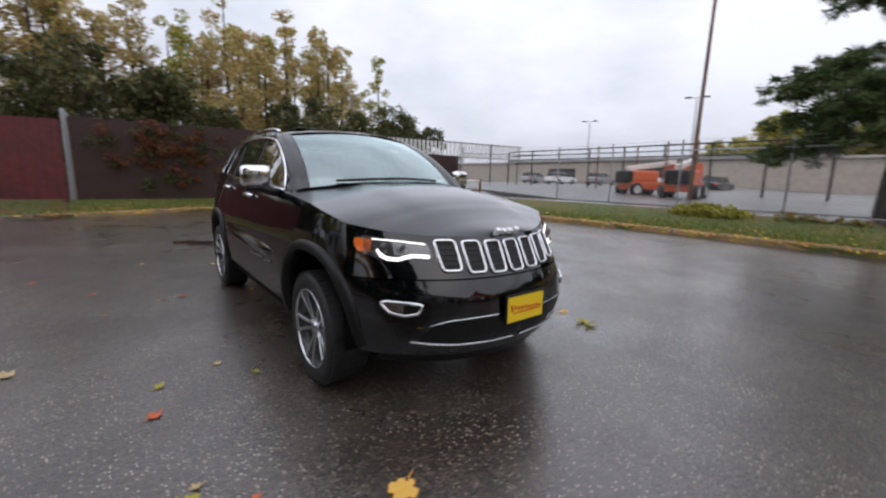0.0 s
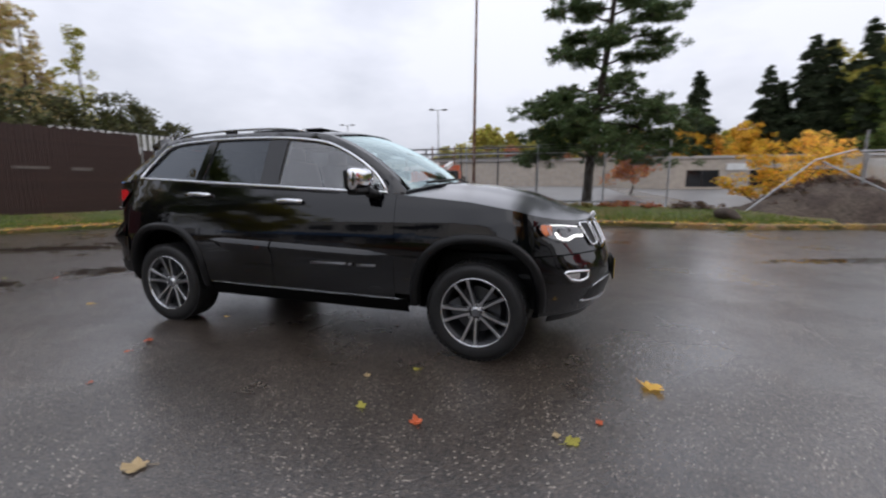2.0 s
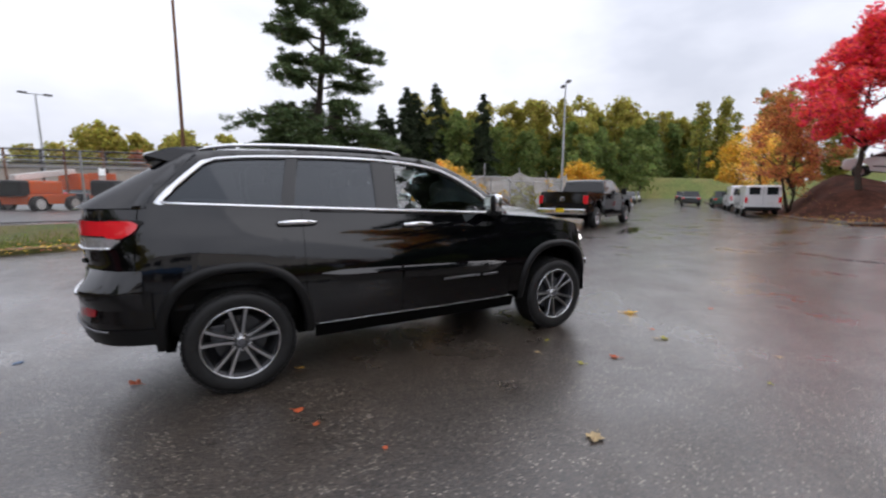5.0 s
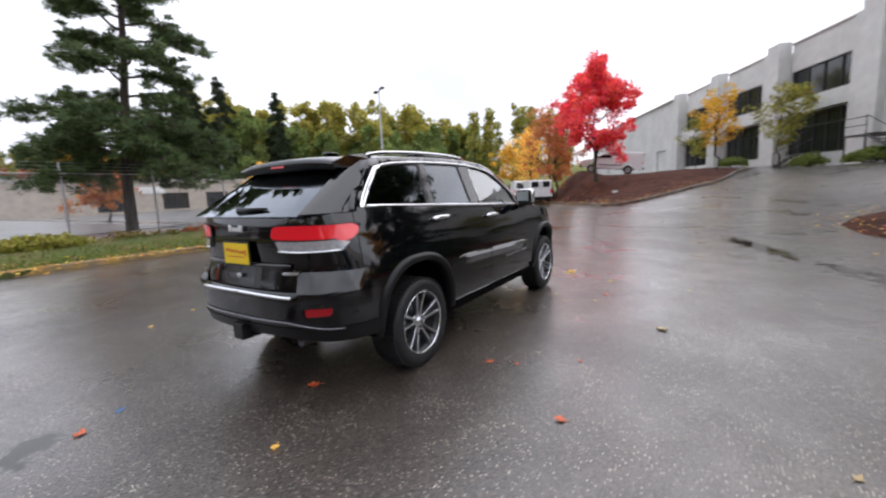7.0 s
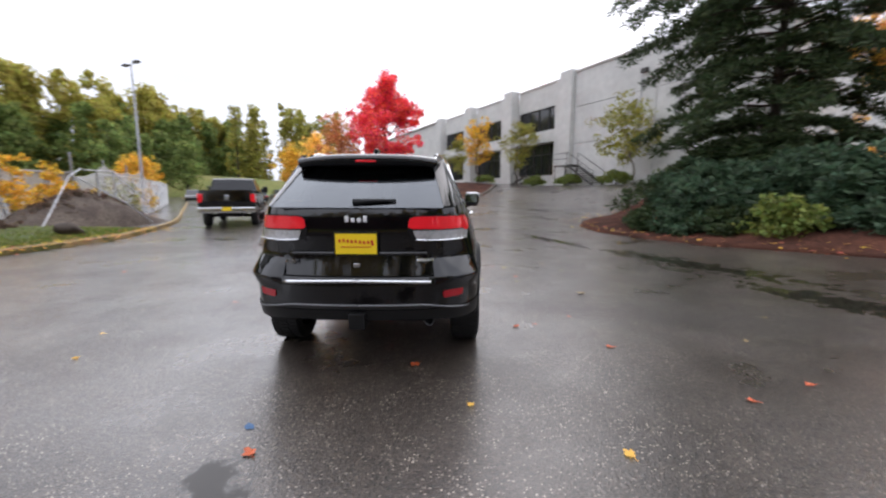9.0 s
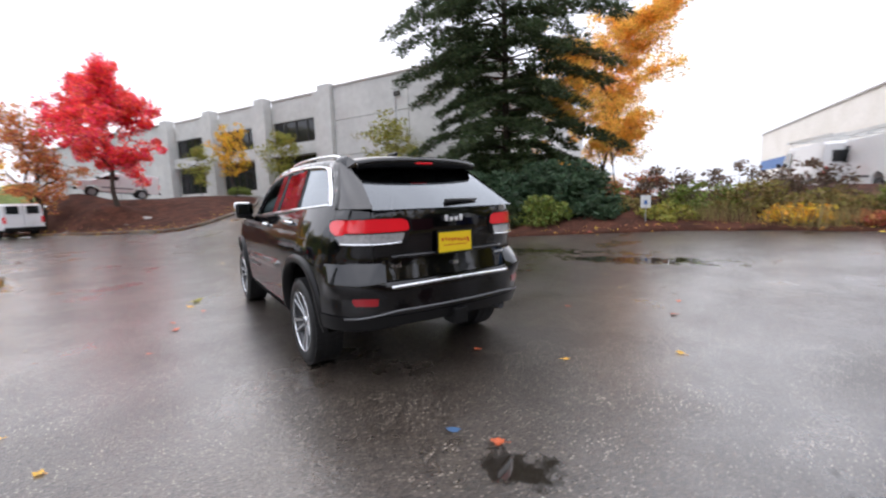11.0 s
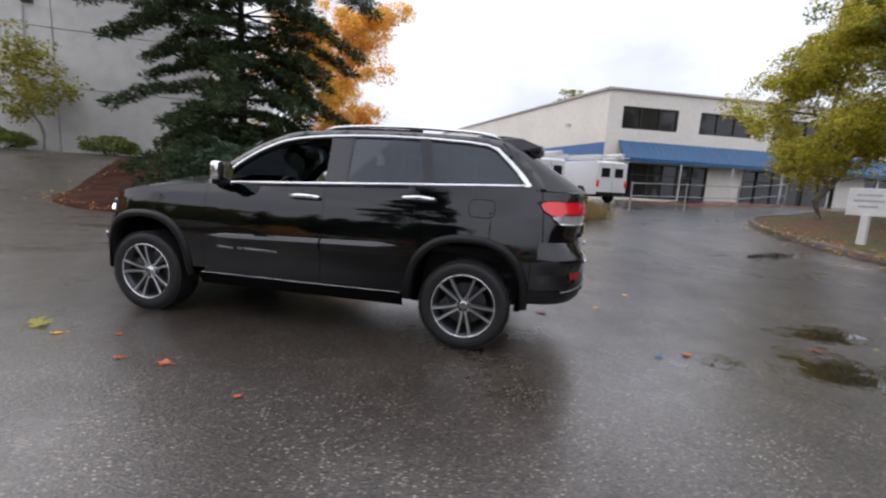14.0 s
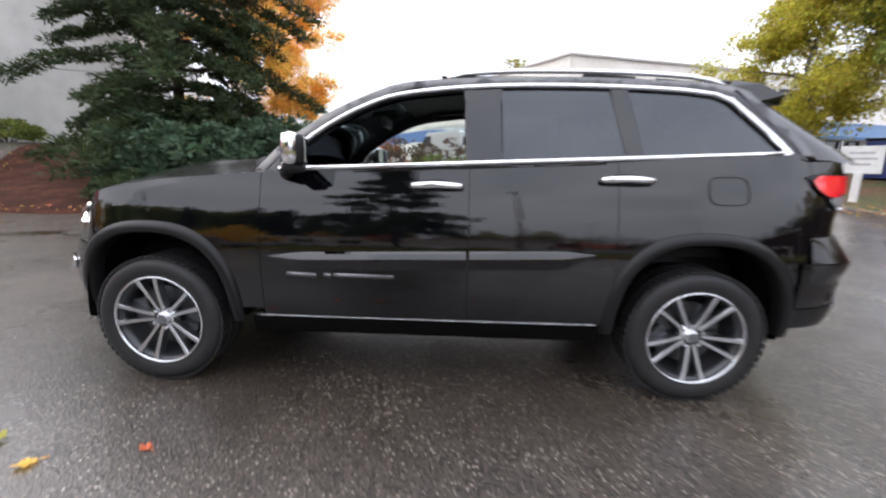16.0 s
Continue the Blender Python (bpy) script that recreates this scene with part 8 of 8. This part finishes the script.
slat_fence("slatted_fence", "tall dark brown slatted privacy fence stained with rust", (-13.7, -2.9), (-13.23, 7.5), 0.30, 2.95, M_SLAT)
slat_fence("slatted_fence", "lower dark brown slatted fence below a white screen", (-13.22, 7.62), (-13.0, 12.4), 0.30, 2.42, M_SLAT)
# maroon sheet wall beyond the fence corner
wall_m = thing("maroon_wall", "dark maroon ribbed sheet-metal enclosure wall", "wall", pose(-13.9, -3.1, 0.25, 0, 0, 268))
bm = bmesh.new()
grid_bm([[(0.13 * k, 0.03 if k % 2 else 0.0, -0.2), (0.13 * k, 0.03 if k % 2 else 0.0, 2.55)] for k in range(24)], bm)
thicken(bm, 0.03)
part("sheet", bm, M_MAROON, wall_m)
part("cap_rail", box_bm((1.5, 0.0, 2.58), (3.0, 0.09, 0.06)), M_MAROON, wall_m)
part("corner_post", tube_bm([(-0.1, -0.05, -0.3), (-0.1, -0.05, 2.95)], 0.06, 8), M_GALV, wall_m)
# graffiti-like pale marks on the fence are unreadable: plain bars
for k, (yy, zz, ww, hh) in enumerate(((3.2, 1.75, 0.55, 0.10), (4.3, 1.72, 0.9, 0.08), (5.6, 1.70, 0.6, 0.10), (2.2, 1.55, 0.25, 0.3))):
    ob = part("pale_mark", box_bm((-13.22 + 0.045 * (yy - 7), yy, zz), (0.012, ww, hh)), M_PATCH)
    tagged(ob, "pale weathered patch on the brown fence", "mark", group="pale patches on the fence")
# autumn creeper grown over the brown fence
cr_rng = np.random.default_rng(93)
creeper = thing("fence_creeper", "rust-brown and olive creeper hanging over the brown slatted fence", "creeper")
for mt, n, sd in ((M_CREEPER, 36, 94), (M_HEDGE, 24, 95)):
    yy = np.concatenate([cr_rng.normal(m, 0.7, n // 3) for m in (-1.3, -0.5, 0.2)])
    zz = 0.5 + 2.5 * cr_rng.beta(2.2, 1.5, len(yy))
    cs = [(-13.7 + 0.045 * (y + 2.9) + cr_rng.uniform(0.10, 0.22), y, z) for y, z in zip(np.clip(yy, -2.7, 7.2), zz)]
    v, f = leaf_cloud(cs, cr_rng.uniform(0.16, 0.34, len(cs)), 60, 0.05, sd)
    v[:, 0] = np.maximum(v[:, 0], -13.7 + 0.045 * (v[:, 1] + 2.9) + 0.03)
    mpart("foliage", np_mesh("foliage", v, f, mt), creeper)
# low pipe gate before the fence
gate = thing("pipe_gate", "low white pipe barrier in front of the brown fence", "gate", pose(-11.8, 7.8, land(-11.8, 7.8) + 0.1, 0, 0, 75))
part("bollard", tube_bm([(0, 0, -0.1), (0, 0, 1.05)], 0.10, 10), M_SIGNWHITE, gate)
part("bar", tube_bm([(0, 0, 1.0), (4.2, 0, 1.05)], 0.05, 8), M_SIGNWHITE, gate)
part("bar", tube_bm([(0.1, 0, 0.55), (4.2, 0, 0.6)], 0.04, 8), M_RUSTSTEEL, gate)
part("end_post", tube_bm([(4.2, 0, -0.1), (4.2, 0, 1.15)], 0.06, 8), M_RUSTSTEEL, gate)
# white slatted screen behind the brown fence
scr = thing("slatted_screen", "white vertical-slat screen on a roof edge beyond the fence", "screen", pose(-26.0, 12.0, 0, 0, 0, 88))
for k in range(46):
    part("slat", box_bm((0.42 * k, 0, 3.75), (0.2, 0.05, 1.3)), M_SIGNWHITE, scr)
for h in (3.15, 4.4):
    part("rail", box_bm((9.5, 0.05, h), (19.4, 0.06, 0.12)), M_FRAME, scr)
for k in range(6):
    part("post", tube_bm([(0.2 + 3.7 * k, 0.1, -0.4), (0.2 + 3.7 * k, 0.1, 4.5)], 0.07, 6), M_FRAME, scr)
# tall pole by the verge
pole = thing("light_pole", "tall slender rust-brown steel light pole on the verge", "pole", pose(-2.4, 14.4, land(-2.4, 14.4)))
part("lower_shaft", tube_bm([(0, 0, -0.2), (0.0, 0.05, 3.0)], [0.085, 0.07], 10), M_RUSTSTEEL, pole)
part("upper_shaft", tube_bm([(0.0, 0.05, 2.98), (0.03, 0.15, 8.7)], [0.065, 0.045], 10), M_RUSTSTEEL, pole)
part("base_plate", lathe_bm([(0.0, 0.0), (0.24, 0.0), (0.24, 0.12), (0.12, 0.14), (0.12, 0.3), (0.0, 0.3)], 12, "z"), M_CONC, pole)
part("lamp_head", box_bm((0.03, 0.15, 8.72), (0.30, 0.22, 0.30), bevel=0.04), M_GALV, pole)


def street_lamp(x, y, h, rz, label):
    s = thing("street_lamp", label, "street lamp", pose(x, y, land(x, y), 0, 0, rz), group="lamp posts")
    part("shaft", tube_bm([(0, 0, -0.2), (0, 0, h)], [0.11, 0.06], 8), M_GALV, s)
    part("arm", tube_bm([(-0.7, 0, h), (0.7, 0, h + 0.05)], 0.04, 6), M_GALV, s)
    for k in (-0.75, 0.75):
        part("lamp_head", box_bm((k, 0, h + 0.05), (0.55, 0.3, 0.14), bevel=0.04), M_FRAME, s)
    return s


street_lamp(22.7, 20.3, 9.6, 60, "tall double-headed parking lamp on a thin mast")
street_lamp(-13.5, 42.0, 8.5, 20, "distant thin lamp mast in the yard")
street_lamp(-30.0, 50.0, 8.5, 20, "distant thin lamp mast in the yard")
for k, (x, y) in enumerate(((-8.5, 26.0), (-6.9, 26.4), (-11.5, 28.0), (-14.0, 27.0))):
    tagged(part("steel_post", tube_bm([(x, y, -0.1), (x, y, 3.8)], 0.06, 6), M_RUSTSTEEL), "thin rusty steel post standing in the yard", "post", group="posts in the yard")
# pipe railing structure in the yard
rl = thing("pipe_railing", "long grey-green pipe railing on posts in the yard", "railing", pose(-12.0, 30.0, 0.2))
for h in (2.9, 3.3, 3.7):
    part("rail", tube_bm([(-14, 0, h), (11, 0, h)], 0.06, 6), M_FRAME, rl)
for k in range(9):
    part("post", tube_bm([(-14 + 3.1 * k, 0, -0.3), (-14 + 3.1 * k, 0, 3.75)], 0.08, 6), M_FRAME, rl)
part("deck", box_bm((-1.5, 0.6, 2.72), (25.0, 1.4, 0.18)), M_CONC, rl)
# entrance sign on a post, with blank unreadable face
sg = thing("panel_sign", "white rectangular sign panel on a stout pale post", "sign", pose(-10.75, -8.75, land(-10.75, -8.75) + 0.1, 0, 0, -52))
part("post", box_bm((0, 0, 0.35), (0.17, 0.17, 0.9), bevel=0.02), M_SIGNWHITE, sg)
part("panel", box_bm((0, 0, 1.12), (0.85, 0.07, 0.72), bevel=0.015), M_SIGNWHITE, sg)
for k, ww in enumerate((0.5, 0.62, 0.4)):
    part("text_bar", box_bm((0.0, 0.037, 1.3 - 0.15 * k), (ww, 0.004, 0.05)), M_GALV, sg)
    part("text_bar", box_bm((0.0, -0.037, 1.3 - 0.15 * k), (ww, 0.004, 0.05)), M_GALV, sg)
cont = thing("navy_dumpster", "dark navy steel bin behind the sign", "dumpster", pose(-14.6, -11.2, land(-14.6, -11.2), 0, 0, -52))
part("body", box_bm((0, 0, 0.75), (2.2, 1.4, 1.2), bevel=0.03), M_NAVY, cont)
part("lid", box_bm((0, 0, 1.4), (2.26, 1.46, 0.08), bevel=0.02), M_BLACKPLASTIC, cont)
for s in (-0.7, 0.7):
    part("rib", box_bm((s, 0.72, 0.75), (0.1, 0.06, 1.15)), M_NAVY, cont)
# small marker sign at the spruce bed
mk = thing("marker_sign", "small white marker sign on a thin stake in the bed", "sign", pose(1.4, -9.25, land(1.4, -9.25) + 0.08, 0, 0, 32))
part("stake", tube_bm([(0, 0, -0.1), (0, 0, 0.55)], 0.015, 5), M_GALV, mk)
part("panel", box_bm((0, 0, 0.64), (0.25, 0.02, 0.34), bevel=0.005), M_SIGNWHITE, mk)
part("print_patch", box_bm((0, 0.013, 0.62), (0.08, 0.003, 0.11)), M_BLUEPAINT, mk)
part("print_patch", box_bm((0, -0.013, 0.62), (0.08, 0.003, 0.11)), M_BLUEPAINT, mk)
# heap with collapsed mesh and pipes
heap = thing("debris_heap", "heap of brown twigs and soil under a torn grey mesh sheet", "debris heap", pose(10.2, 13.4, land(10.2, 13.4)))
rng_h = np.random.default_rng(9)
rows = []
for i in range(17):
    r = []
    for j in range(13):
        u, w = i / 16 * 2 - 1, j / 12 * 2 - 1
        hh = 1.35 * max(0.0, 1 - 0.9 * (u * u) ** 0.8) * max(0.0, 1 - w * w) ** 0.8
        r.append((u * 3.0, w * 1.5, hh + rng_h.normal() * 0.05 - 0.05))
    rows.append(r)
part("mound", grid_bm(rows), M_DIRT, heap, smooth=True)
cs = [(u * 2.4, w * 1.1, 1.25 * (1 - u * u) * (1 - w * w)) for u, w in rng_h.uniform(-1, 1, (150, 2))]
v, f = leaf_cloud(cs, [0.3] * len(cs), 40, 0.05, 77, aspect=3.0)
mpart("brushwood", np_mesh("brushwood", v, f, M_BRUSH), heap)
for pts in (((-3.2, -1.5, 0.1), (-1.0, -0.6, 1.9), (0.4, 0.2, 2.25)), ((-0.9, -0.8, 1.85), (0.6, -1.3, 0.9), (1.6, -1.5, 0.1)), ((0.5, 0.2, 2.2), (1.9, 0.1, 2.2)), ((1.7, 0.1, 2.2), (3.0, -0.4, 0.9))):
    part("pipe", tube_bm(pts, 0.026, 7), M_GALV, heap)
part("sheet_scrap", box_bm((1.35, 0.5, 0.84), (0.85, 0.4, 0.36), bevel=0.13, m=Matrix.Rotation(0.25, 4, "Y")), M_PINKSHEET, heap, "crumpled pale pink plastic sheet")
scrim = thing("mesh_sheet", "torn see-through grey mesh sheet hung along the leaning fence", "mesh sheet")
for (xa, ya), (xb, yb), h0, h1 in (((11.4, 14.7), (15.6, 16.9), 2.0, 2.7), ((15.6, 16.9), (20.0, 19.2), 2.7, 2.5), ((20.0, 19.2), (24.6, 21.7), 2.5, 2.9)):
    rows = []
    for i in range(13):
        t = i / 12
        x, y = xa + (xb - xa) * t, ya + (yb - ya) * t
        top = h0 + (h1 - h0) * t - 0.22 * math.sin(math.pi * t)
        rows.append([(x + 0.3 * (1 - k / 6) + 0.05 * math.sin(5 * x + k), y - 0.5 * (1 - k / 6), land(x, y) + top * k / 6) for k in range(7)])
    bm = grid_bm(rows)
    thicken(bm, 0.006)
    part("sheet_panel", bm, M_SCRIM, scrim, smooth=True)
for x, y in ((11.4, 14.72), (15.6, 16.92), (20.0, 19.22), (24.6, 21.72)):
    part("stake", tube_bm([(x, y, land(x, y) - 0.2), (x, y, land(x, y) + 2.95)], 0.04, 6), M_GALV, scrim)
rock = bmesh.new()
bmesh.ops.create_icosphere(rock, subdivisions=3, radius=0.34)
for vv in rock.verts:
    vv.co *= 1 + 0.28 * noise.noise(vv.co * 3.1)
    vv.co.z *= 0.6
ob = part("stump_debris", rock, M_BARK, smooth=True)
ob.matrix_basis = pose(6.2, 10.2, 0.28, 8, 4, 30)
tagged(ob, "dark broken stump lying on the verge", "stump")

# steel pipe barrier across the shop's drive
barrier = thing("pipe_barrier", "grey galvanised pipe barrier with posts across the shop's drive", "barrier")
bar_line = [(-6.0, -13.4), (-8.4, -14.6), (-10.9, -15.9), (-13.4, -17.2)]
for x, y in bar_line:
    part("post", tube_bm([(x, y, land(x, y) - 0.1), (x, y, land(x, y) + 1.15)], 0.036, 8), M_GALV, barrier)
for (xa, ya), (xb, yb) in zip(bar_line, bar_line[1:]):
    for h in (1.1, 0.6):
        part("rail", tube_bm([(xa, ya, land(xa, ya) + h), (xb, yb, land(xb, yb) + h)], 0.021, 7), M_GALV, barrier)

# ---------------------------------------------------------------- fallen leaves and road marks
def fallen_leaf(x, y, size, material, seed, label):
    """Five-lobed curled leaf lying on the ground."""
    rng = random.Random(seed)
    bm = bmesh.new()
    c = bm.verts.new((0, 0, 0.012))
    ring = []
    n = 20
    for k in range(n):
        a = 2 * math.pi * k / n
        r = size * (0.62 + 0.38 * abs(math.cos(2.5 * a)) ** 0.7) * (0.75 + 0.25 * math.cos(a)) * rng.uniform(0.9, 1.1)
        ring.append(bm.verts.new((r * math.cos(a), r * math.sin(a) * 0.85, 0.012 + size * 0.30 * rng.uniform(0, 1) * (r / size) ** 2)))
    for k in range(n):
        bm.faces.new((c, ring[k], ring[(k + 1) % n]))
    add_tube(bm, [(-size * 0.5, 0, 0.01), (-size * 1.1, size * 0.1, 0.012)], 0.002, 4)
    ob = part("fallen_leaf", bm, material)
    ob.matrix_basis = pose(x, y, land(x, y) - 0.004, rng.uniform(-5, 5), rng.uniform(-5, 5), rng.uniform(0, 360))
    return tagged(ob, label, "leaf", group="fallen leaves on the asphalt")


named_leaves = [(2.60, -0.95, 0.10, 0), (2.14, -1.69, 0.06, 1), (1.35, -1.77, 0.055, 2), (1.12, -1.18, 0.04, 1), (0.27, -2.48, 0.075, 3), (0.99, -1.72, 0.045, 1), (2.07, -1.65, 0.035, 3), (2.57, -2.44, 0.04, 3),
                (-1.18, -1.36, 0.05, 2), (-1.05, -0.70, 0.04, 0), (-2.14, -0.40, 0.06, 2), (-1.73, -2.13, 0.05, 2), (-2.77, -0.81, 0.04, 0), (-3.31, 0.39, 0.055, 2), (-2.69, -2.71, 0.05, 2), (-2.44, -3.31, 0.05, 2),
                (-3.28, -1.64, 0.05, 0), (-4.56, -0.14, 0.055, 2), (-2.09, 2.45, 0.04, 0), (1.84, 1.55, 0.10, 1), (1.54, 1.61, 0.055, 0), (1.13, 1.49, 0.04, 2), (0.40, 1.80, 0.06, 2), (0.74, 1.82, 0.04, 2), (1.94, 1.50, 0.08, 1)]
LEAF_LOOK = [(M_ORANGELEAF, "curled orange-yellow maple leaf on the wet asphalt"), (M_OLIVELEAF, "pale yellow-green leaf on the wet asphalt"), (mat("rusty_red_leaf", (0.50, 0.10, 0.03), rough=0.5, grain=0.2), "rusty red-orange leaf on the wet asphalt"), (mat("tan_dry_leaf", (0.42, 0.31, 0.16), rough=0.6, grain=0.2), "dry tan leaf on the wet asphalt")]
for i, (x, y, s, k) in enumerate(named_leaves):
    fallen_leaf(x, y, s, LEAF_LOOK[k][0], i, LEAF_LOOK[k][1])
rl_ = random.Random(12)
for i in range(44):
    x, y = rl_.uniform(-7, 9), rl_.uniform(-6.5, 8)
    if abs(x) < 2.5 and abs(y) < 1.1:
        continue
    k = rl_.choice((0, 1, 2, 2, 3, 3))
    fallen_leaf(x, y, rl_.uniform(0.02, 0.04), LEAF_LOOK[k][0], 100 + i, LEAF_LOOK[k][1])
bm = bmesh.new()
bm.faces.new([bm.verts.new((x, y, 0.004)) for x, y in blob_outline(-3.05, 0.52, 0.048, 0.022, 0.6, 77, 14)])
tagged(part("paint_mark", bm, M_BLUEPAINT2), "small blue utility paint mark on the asphalt", "paint mark")

# litter of leaves along the kerbs and on the beds
rng_l = np.random.default_rng(31)
cs = []
kp = np.array(smooth_curve(WEST_LINE[2:13], 0.05))
for i in range(2600):
    p = kp[rng_l.integers(0, len(kp))] + rng_l.normal(size=2) * np.array((0.5, 0.5))
    cs.append((p[0], p[1]))
ip = np.array(smooth_curve(SPRUCE_EDGE, 0.05))
for i in range(450):
    p = ip[rng_l.integers(0, len(ip))] + rng_l.normal(size=2) * 0.45
    cs.append((p[0], p[1]))
mp = np.array(smooth_curve(MAPLE_EDGE[2:11], 0.05))
for i in range(900):
    p = mp[rng_l.integers(0, len(mp))] + rng_l.normal(size=2) * 0.8
    cs.append((p[0], p[1]))


def litter(name, label, pts, size, material, seed, lift=0.02):
    rng = np.random.default_rng(seed)
    v, f = [], []
    for i, (x, y) in enumerate(pts):
        a, s = rng.uniform(0, 6.28), size * rng.uniform(0.6, 1.4)
        z = land(x, y) + lift
        for k in range(4):
            r = s * (1.0 if k % 2 == 0 else 0.6)
            b = a + k * math.pi / 2
            v.append((x + r * math.cos(b), y + r * math.sin(b), z + rng.uniform(0, 0.6) * s))
        f.append((4 * i, 4 * i + 1, 4 * i + 2, 4 * i + 3))
    return tagged(new(name, np_mesh(name, v, f, material)), label, "leaf litter", kind="stuff")


litter("leaf_litter", "scatter of rusty fallen leaves along the kerbs", cs[::2], 0.045, M_RUSTLEAF, 1, 0.13)
litter("leaf_litter", "scatter of yellow fallen leaves along the kerbs", cs[1::2], 0.045, M_YELLOWLEAF, 2, 0.13)

strip = [(-9.0 - 7.0 * t + rng_l.normal() * 0.5, -25.4 + 6.0 * t + rng_l.normal() * 0.5) for t in rng_l.uniform(0, 1, 1500)]
litter("leaf_litter", "rusty drift of fallen leaves before the shop front", strip, 0.06, M_RUSTLEAF, 3, 0.03)

# turf blades on the verge
blades_v, blades_f = [], []
rng_g = np.random.default_rng(41)
vp = np.array(smooth_curve(WEST_LINE[3:13], 0.04))
count = 0
for i in range(26000):
    k = rng_g.integers(0, len(vp) - 1)
    d = vp[k + 1] - vp[k]
    d = d / np.linalg.norm(d)
    s = np.array((-d[1], d[0]))
    p = vp[k] + s * (0.18 + abs(rng_g.normal()) * 1.1)
    if p[1] > 12.2 and p[0] > -10 or p[0] < -13.4:
        continue
    z = land(*p) + 0.10
    h = rng_g.uniform(0.04, 0.11)
    a = rng_g.uniform(0, 6.28)
    w = np.array((math.cos(a), math.sin(a))) * 0.012
    t = rng_g.normal(size=2) * 0.03
    blades_v += [(p[0] - w[0], p[1] - w[1], z), (p[0] + w[0], p[1] + w[1], z), (p[0] + t[0], p[1] + t[1], z + h)]
    blades_f.append((3 * count, 3 * count + 1, 3 * count + 2))
    count += 1
tagged(new("grass", np_mesh("grass", blades_v, blades_f, M_GRASS)), "short damp yellow-green grass on the verge", "grass", kind="stuff")

# tall dry grass standing through the weeds on the bed by the drive
tall_v, tall_f = [], []
rng_t = np.random.default_rng(43)
tufts = [(rng_t.uniform(-4.6, 4.2), rng_t.uniform(-12.3, -9.75)) for _ in range(170)]
for i in range(7600):
    tx, ty = tufts[i % len(tufts)]
    px, py = tx + rng_t.normal() * 0.16, ty + rng_t.normal() * 0.13
    pz = land(px, py) + 0.06
    th = rng_t.uniform(0.18, 0.62)
    an = rng_t.uniform(0, 6.28)
    wx, wy = math.cos(an) * 0.007, math.sin(an) * 0.007
    lx, ly = rng_t.normal(size=2) * 0.22 * th
    n0 = len(tall_v)
    tall_v += [(px - wx, py - wy, pz), (px + wx, py + wy, pz), (px + lx * 0.4 + wx * 0.7, py + ly * 0.4 + wy * 0.7, pz + th * 0.6), (px + lx * 0.4 - wx * 0.7, py + ly * 0.4 - wy * 0.7, pz + th * 0.6), (px + lx, py + ly, pz + th)]
    tall_f += [(n0, n0 + 1, n0 + 2), (n0, n0 + 2, n0 + 3), (n0 + 3, n0 + 2, n0 + 4)]
tagged(new("tall_grass", np_mesh("tall_grass", tall_v, tall_f, M_DRYGRASS)), "tufts of tall dry straw-coloured grass among the weeds", "grass", kind="stuff")
